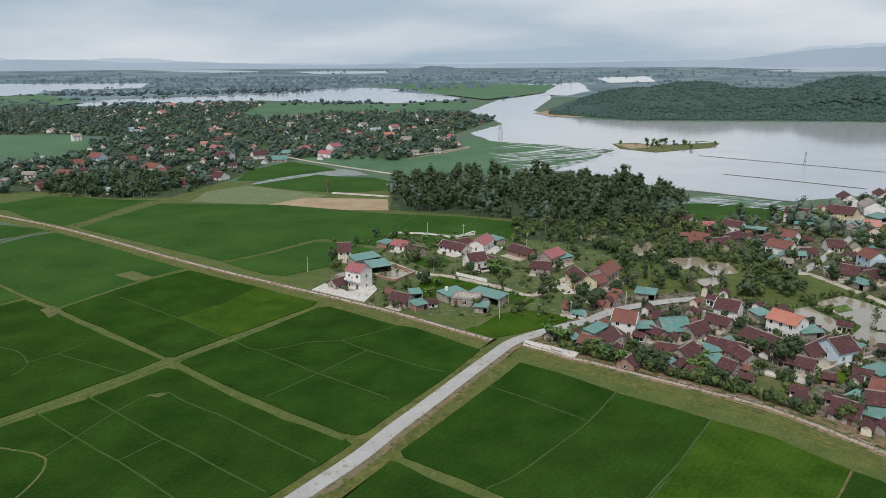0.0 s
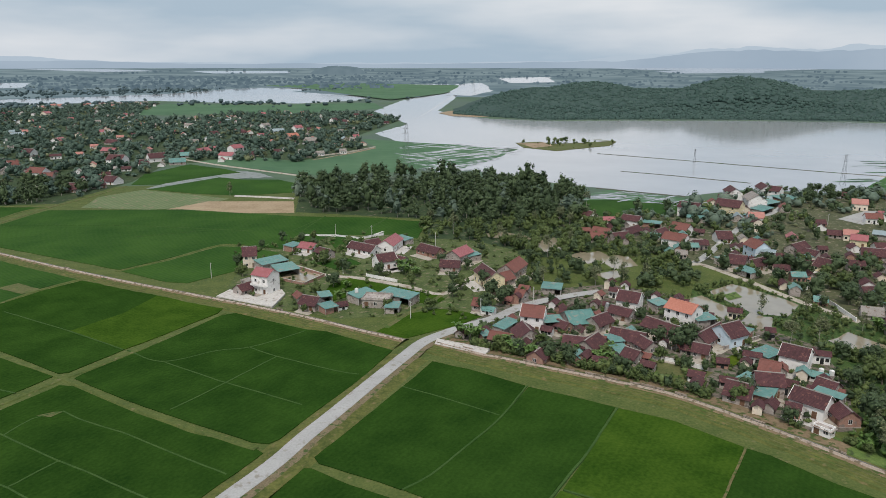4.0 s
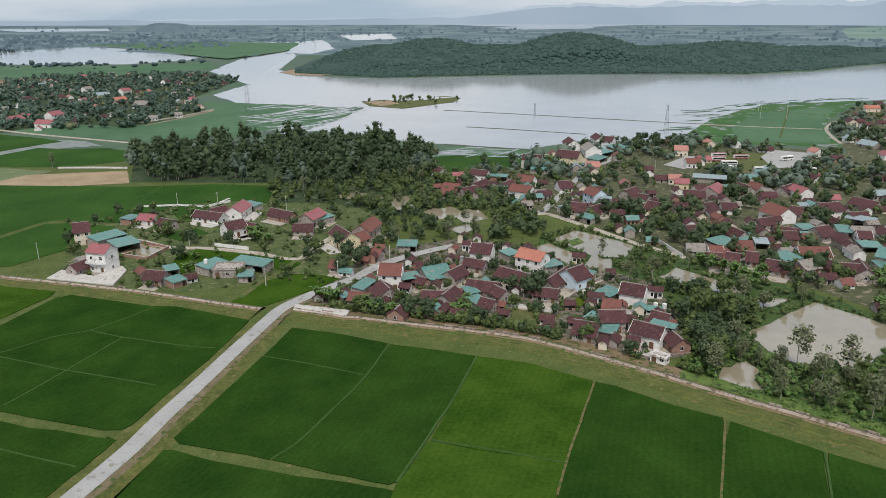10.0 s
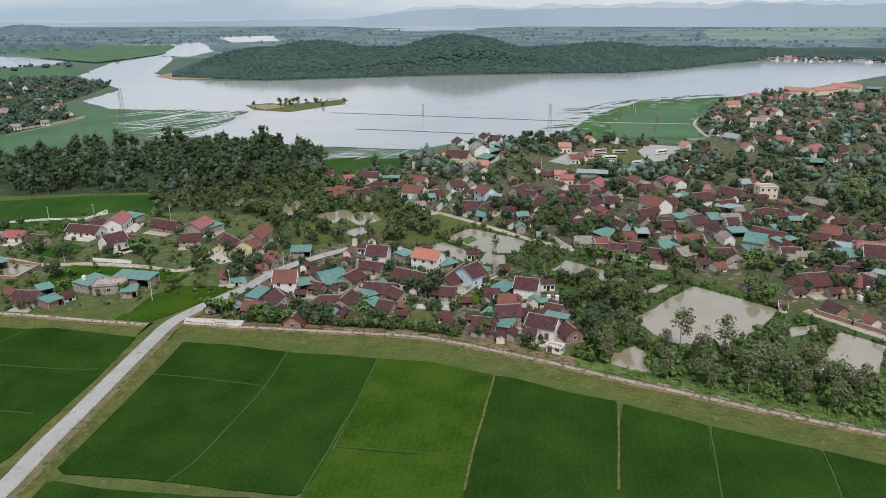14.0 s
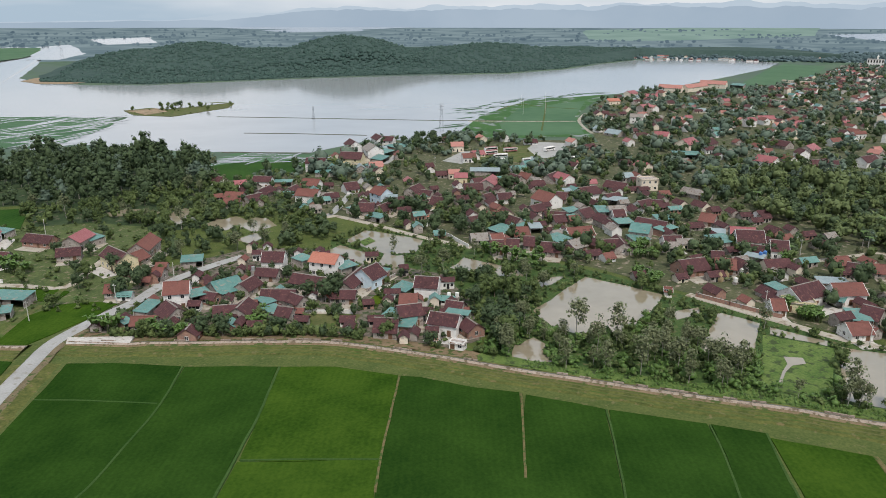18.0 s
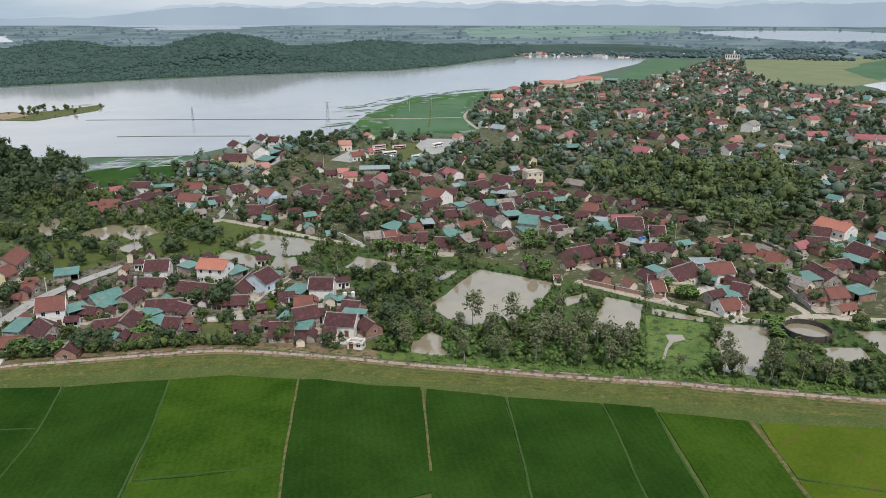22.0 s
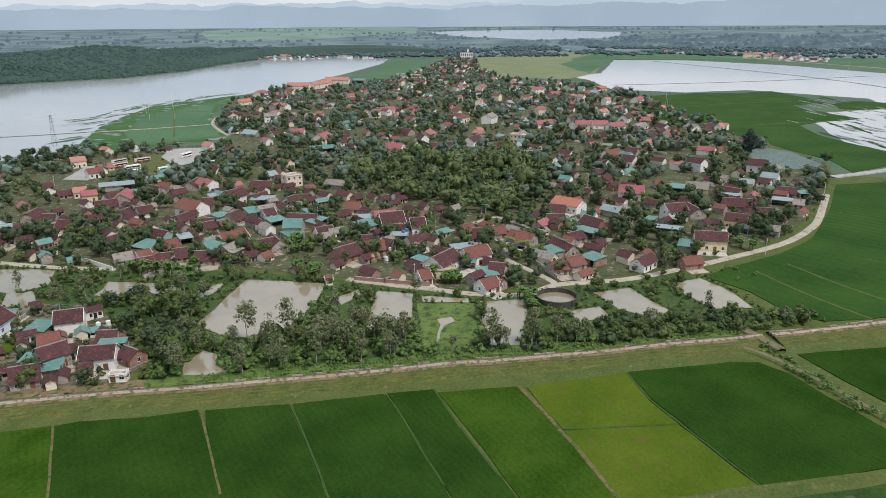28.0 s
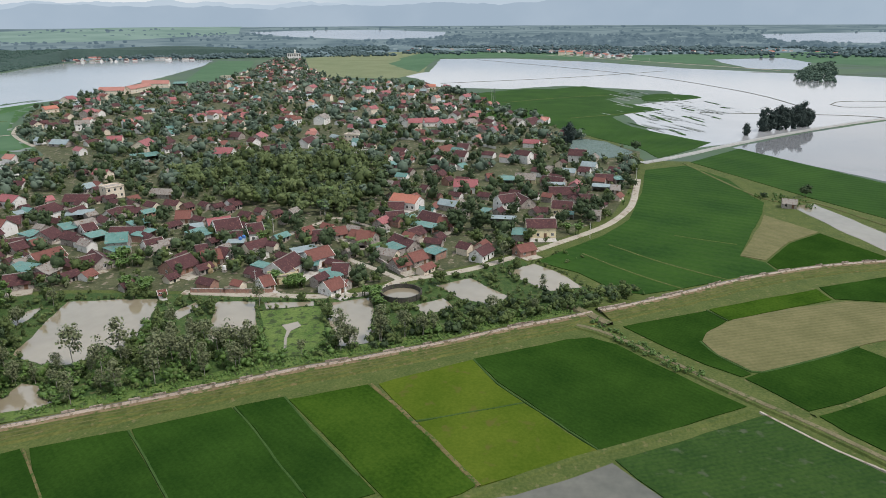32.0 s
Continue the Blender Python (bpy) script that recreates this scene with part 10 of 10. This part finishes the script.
thicket(AREA_BUSHES, 38, ("light", "light", "mango", "bush"), (0.5, 0.9), 0.6)
thicket(AREA_CANAL_FRONT, 52, ("light", "bush", "bush", "bush", "mango"), (0.4, 0.75), 0.3)
thicket(AREA_PONDS, 50, ("bush", "light", "gum", "bush"), (0.5, 0.85), 0.6)
thicket(AREA_SHORE_TREES, 32, ("mango",), (0.7, 1.0), 0.2)
thicket(AREA_LANE_TREES, 26, ("light", "mango", "bush", "banana"), (0.5, 0.95), 0.0)
thicket(AREA_BUS, 12, ("light", "bush"), (0.4, 0.65), 0.0, False)
thicket([(238, 830), (300, 846), (322, 872), (296, 880), (240, 866)], 16, ("mango", "bush", "light"), (0.6, 1.1), 0.0, False)
thicket(AREA_ISLE, 16, ("bush", "bush", "light"), (0.5, 0.8), 0.0, False)

mid = {k: [crown_arrays(rng, *a, core=0.66) for i in range(8)] for k, a in (("mango", (4.0, 0.6, 8.2, 6, 84, 0.50)), ("light", (3.4, 0.5, 7.2, 5, 84, 0.46)), ("tall", (5.0, 2.2, 16.5, 13, 190, 0.50)), ("low", (2.2, 0.0, 3.0, 2, 34, 0.40)), ("bamboo", (3.9, 0.2, 8.8, 7, 120, 0.52)), ("far", (5.8, -0.6, 7.8, 3, 26, 0.95)))}


def off_ponds(c, gap):
    """Keeps the southern banks of the ponds open."""
    keep = np.ones(len(c), bool)
    for k in (0.4, 1.0):
        away = c * (1 + gap * k / np.hypot(c[:, 0], c[:, 1]))[:, None]
        for poly in TAKEN_AREAS[:26]:
            keep &= ~inside(away[:, 0], away[:, 1], poly)
    return keep


def fringe(name, poly, count, shape, mat, label, gap, size, trunks=None, clear=True, near=0.0, pond_gap=0.0, smooth=False, beyond=0.0):
    c = scatter(poly, count, rng, gap, clear)
    if beyond:
        c = scatter(poly, count * 4, rng, gap, clear)
        c = c[np.hypot(c[:, 0], c[:, 1]) > beyond]
        c = c[np.array([noise.noise((x * 0.016, y * 0.016, 7.0)) > 0.0 for x, y in c])][:count]
    if near:
        c = scatter(poly, count * 4, rng, gap, clear)
        c = c[rng.random(len(c)) < (near / np.hypot(c[:, 0], c[:, 1])) ** 1.7]
        c = c[np.array([noise.noise((x * 0.028, y * 0.028, 3.0)) > -0.2 for x, y in c])][:count]
    if pond_gap:
        c = c[off_ponds(c, pond_gap)]
    woods(name, np.hstack((c, np.zeros((len(c), 1)))), mid[shape], mat, label, rng, size, trunks, far_grow=0.15 if near else 0.0, smooth=smooth)


fringe("wood_trees", AREA_WOOD, 260, "tall", LEAVES["mango"], "dense dark wood of slender trees", 0.0, (0.55, 1.12), (0.14, 5.0), False)
fringe("wood_heart", AREA_WOOD, 80, "tall", LEAVES["mango"], "taller dark trees in the wood", 0.0, (0.7, 1.1), (0.14, 5.0), False)
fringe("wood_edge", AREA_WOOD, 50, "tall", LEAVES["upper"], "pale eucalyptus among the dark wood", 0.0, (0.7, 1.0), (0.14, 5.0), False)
fringe("grove_bamboo", AREA_GROVE, 140, "bamboo", LEAVES["bamboo"], "dense yellow-green bamboo in the village", 0.3, (0.7, 1.9))
fringe("grove_trees", AREA_GROVE, 55, "mango", LEAVES["mango"], "dark fruit trees in the village grove", 0.3, (0.7, 1.5))
fringe("grove_shrubs", AREA_GROVE, 130, "light", LEAVES["light"], "light green garden trees in the village grove", 0.3, (0.5, 1.3))
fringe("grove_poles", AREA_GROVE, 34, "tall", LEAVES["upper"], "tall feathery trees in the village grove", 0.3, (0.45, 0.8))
thicket(AREA_GROVE, 9, ("palm",), (0.9, 1.3), 0.3)
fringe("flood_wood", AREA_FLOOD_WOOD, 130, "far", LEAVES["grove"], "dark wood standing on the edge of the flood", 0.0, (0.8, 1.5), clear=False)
edge_spots = []
for poly in TAKEN_AREAS[:21]:
    ring = np.array(wavy(poly, 2.0, 0.8))
    mid_point = ring.mean(0)
    out = ring - mid_point
    out /= np.linalg.norm(out, axis=1)[:, None]
    ring = ring + out * rng.uniform(0.6, 2.6, (len(ring), 1))
    keep = (rng.random(len(ring)) < 0.85) & (np.hypot(ring[:, 0], ring[:, 1]) < 500)
    edge_spots.append(ring[keep])
edge_spots = np.vstack(edge_spots)
edge_spots = edge_spots[free(edge_spots[:, 0], edge_spots[:, 1], 0.2)]
woods("pond_edge_plants", np.hstack((edge_spots, np.zeros((len(edge_spots), 1)))), mid["low"], LEAVES["light"], "lush weeds and shrubs on the pond banks", rng, (0.25, 0.7), category="plants")
fringe("pond_hedges", AREA_PONDS, 330, "low", LEAVES["light"], "hedges and tall weeds between the fish ponds", 0.2, (0.5, 1.1))
fringe("belt_trees", AREA_BELT, 130, "light", LEAVES["light"], "light green trees below the wood", 0.0, (0.7, 1.1))
fringe("pond_belt_scrub", AREA_POND_BELT, 330, "low", LEAVES["banana"], "tangled light green scrub between canal and ponds", 0.0, (0.5, 1.2))
fringe("pond_belt_trees", AREA_POND_BELT, 50, "light", LEAVES["light"], "light green trees between canal and ponds", 0.0, (0.35, 0.65))
for wild in AREA_BANKS:
    fringe("bank_scrub", wild, 90, "low", LEAVES["banana"], "low bright weeds on the canal bank", -0.5, (0.25, 0.6), clear=False)
fringe("bank_bushes", AREA_BANKS[0], 120, "light", LEAVES["light"], "tangled bushes on the canal bank", -0.5, (0.35, 0.75), clear=False)
fringe("bank_thicket", AREA_BANKS[0], 60, "low", LEAVES["mango"], "dark bushes on the canal bank", -0.5, (0.8, 1.4), clear=False)
weeds = []
line = np.array(smooth_line(CANALS[1], 1.0))
step = np.gradient(line, axis=0)
side = np.stack((-step[:, 1], step[:, 0]), 1)
side /= np.linalg.norm(side, axis=1)[:, None]
for k in range(5):
    ring = line + side * rng.uniform(2.6, 8.5, (len(line), 1))
    weeds.append(ring[len(line) * 45 // 100:])
weeds = np.vstack(weeds)
woods("bank_weeds", np.hstack((weeds, np.zeros((len(weeds), 1)))), mid["low"], LEAVES["banana"], "lush bright green weeds along the canal", rng, (0.16, 0.4), category="plants")
fringe("scrub_trees", AREA_SCRUB, 125, "light", LEAVES["light"], "tangled light green trees below the wood", 0.0, (0.4, 0.85), pond_gap=12)
fringe("scrub_dark", AREA_SCRUB, 90, "mango", LEAVES["mango"], "dark trees below the wood", 0.0, (0.5, 0.9), pond_gap=12)
fringe("hamlet_shrubs", AREA_HAMLET, 340, "low", LEAVES["light"], "low shrubs and vegetables in the hamlet", -0.5, (0.35, 1.0))
fringe("cluster_shrubs", AREA_CLUSTER, 330, "low", LEAVES["light"], "shrubs and vegetables between the crowded houses", -0.6, (0.35, 0.95))
fringe("front_trees", AREA_CANAL_FRONT, 70, "light", LEAVES["light"], "small trees and bamboo in front of the crowded houses", -0.4, (0.35, 0.75))
fringe("cluster_trees", AREA_CLUSTER, 75, "light", LEAVES["mango"], "small fruit trees between the crowded houses", -0.4, (0.4, 0.75))
fringe("pond_scrub", AREA_SCRUB_EAST, 70, "light", LEAVES["light"], "tangled trees between the ponds", 0.6, (0.3, 0.6), pond_gap=9)
for grove in AREA_BANANAS:
    thicket(grove, 14, ("banana",), (0.8, 1.15), -0.2)
fringe("garden_trees", AREA_MAIN, 1300, "mango", LEAVES["mango"], "dark fruit trees between the village houses", -1.0, (0.55, 1.2), near=300.0)
fringe("garden_bushes", AREA_MAIN, 1250, "light", LEAVES["light"], "light green garden trees between the houses", -0.8, (0.45, 1.0), near=300.0)
fringe("garden_shrubs", AREA_MAIN, 1300, "low", LEAVES["dusty"], "dusty shrubs and vegetables in the yards", -1.5, (0.5, 1.1), near=260.0)
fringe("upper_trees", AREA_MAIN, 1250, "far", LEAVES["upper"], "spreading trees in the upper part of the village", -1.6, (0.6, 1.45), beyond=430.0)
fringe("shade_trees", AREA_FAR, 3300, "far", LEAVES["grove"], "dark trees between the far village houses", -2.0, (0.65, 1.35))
fringe("edge_wood", AREA_FRONT_WOOD, 130, "tall", LEAVES["mango"], "tall dark trees in front of the far village", 0.0, (0.5, 0.85), (0.16, 5.0), False)
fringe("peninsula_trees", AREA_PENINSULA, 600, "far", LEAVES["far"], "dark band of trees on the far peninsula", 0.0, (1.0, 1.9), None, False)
fringe("hedge_trees", AREA_FAR, 500, "far", LEAVES["dusty"], "light green trees in the far village", -0.5, (0.5, 0.95))
for kind in KINDS.values():
    for first in kind:
        for o in (*first.children_recursive, first):
            bpy.data.objects.remove(o)
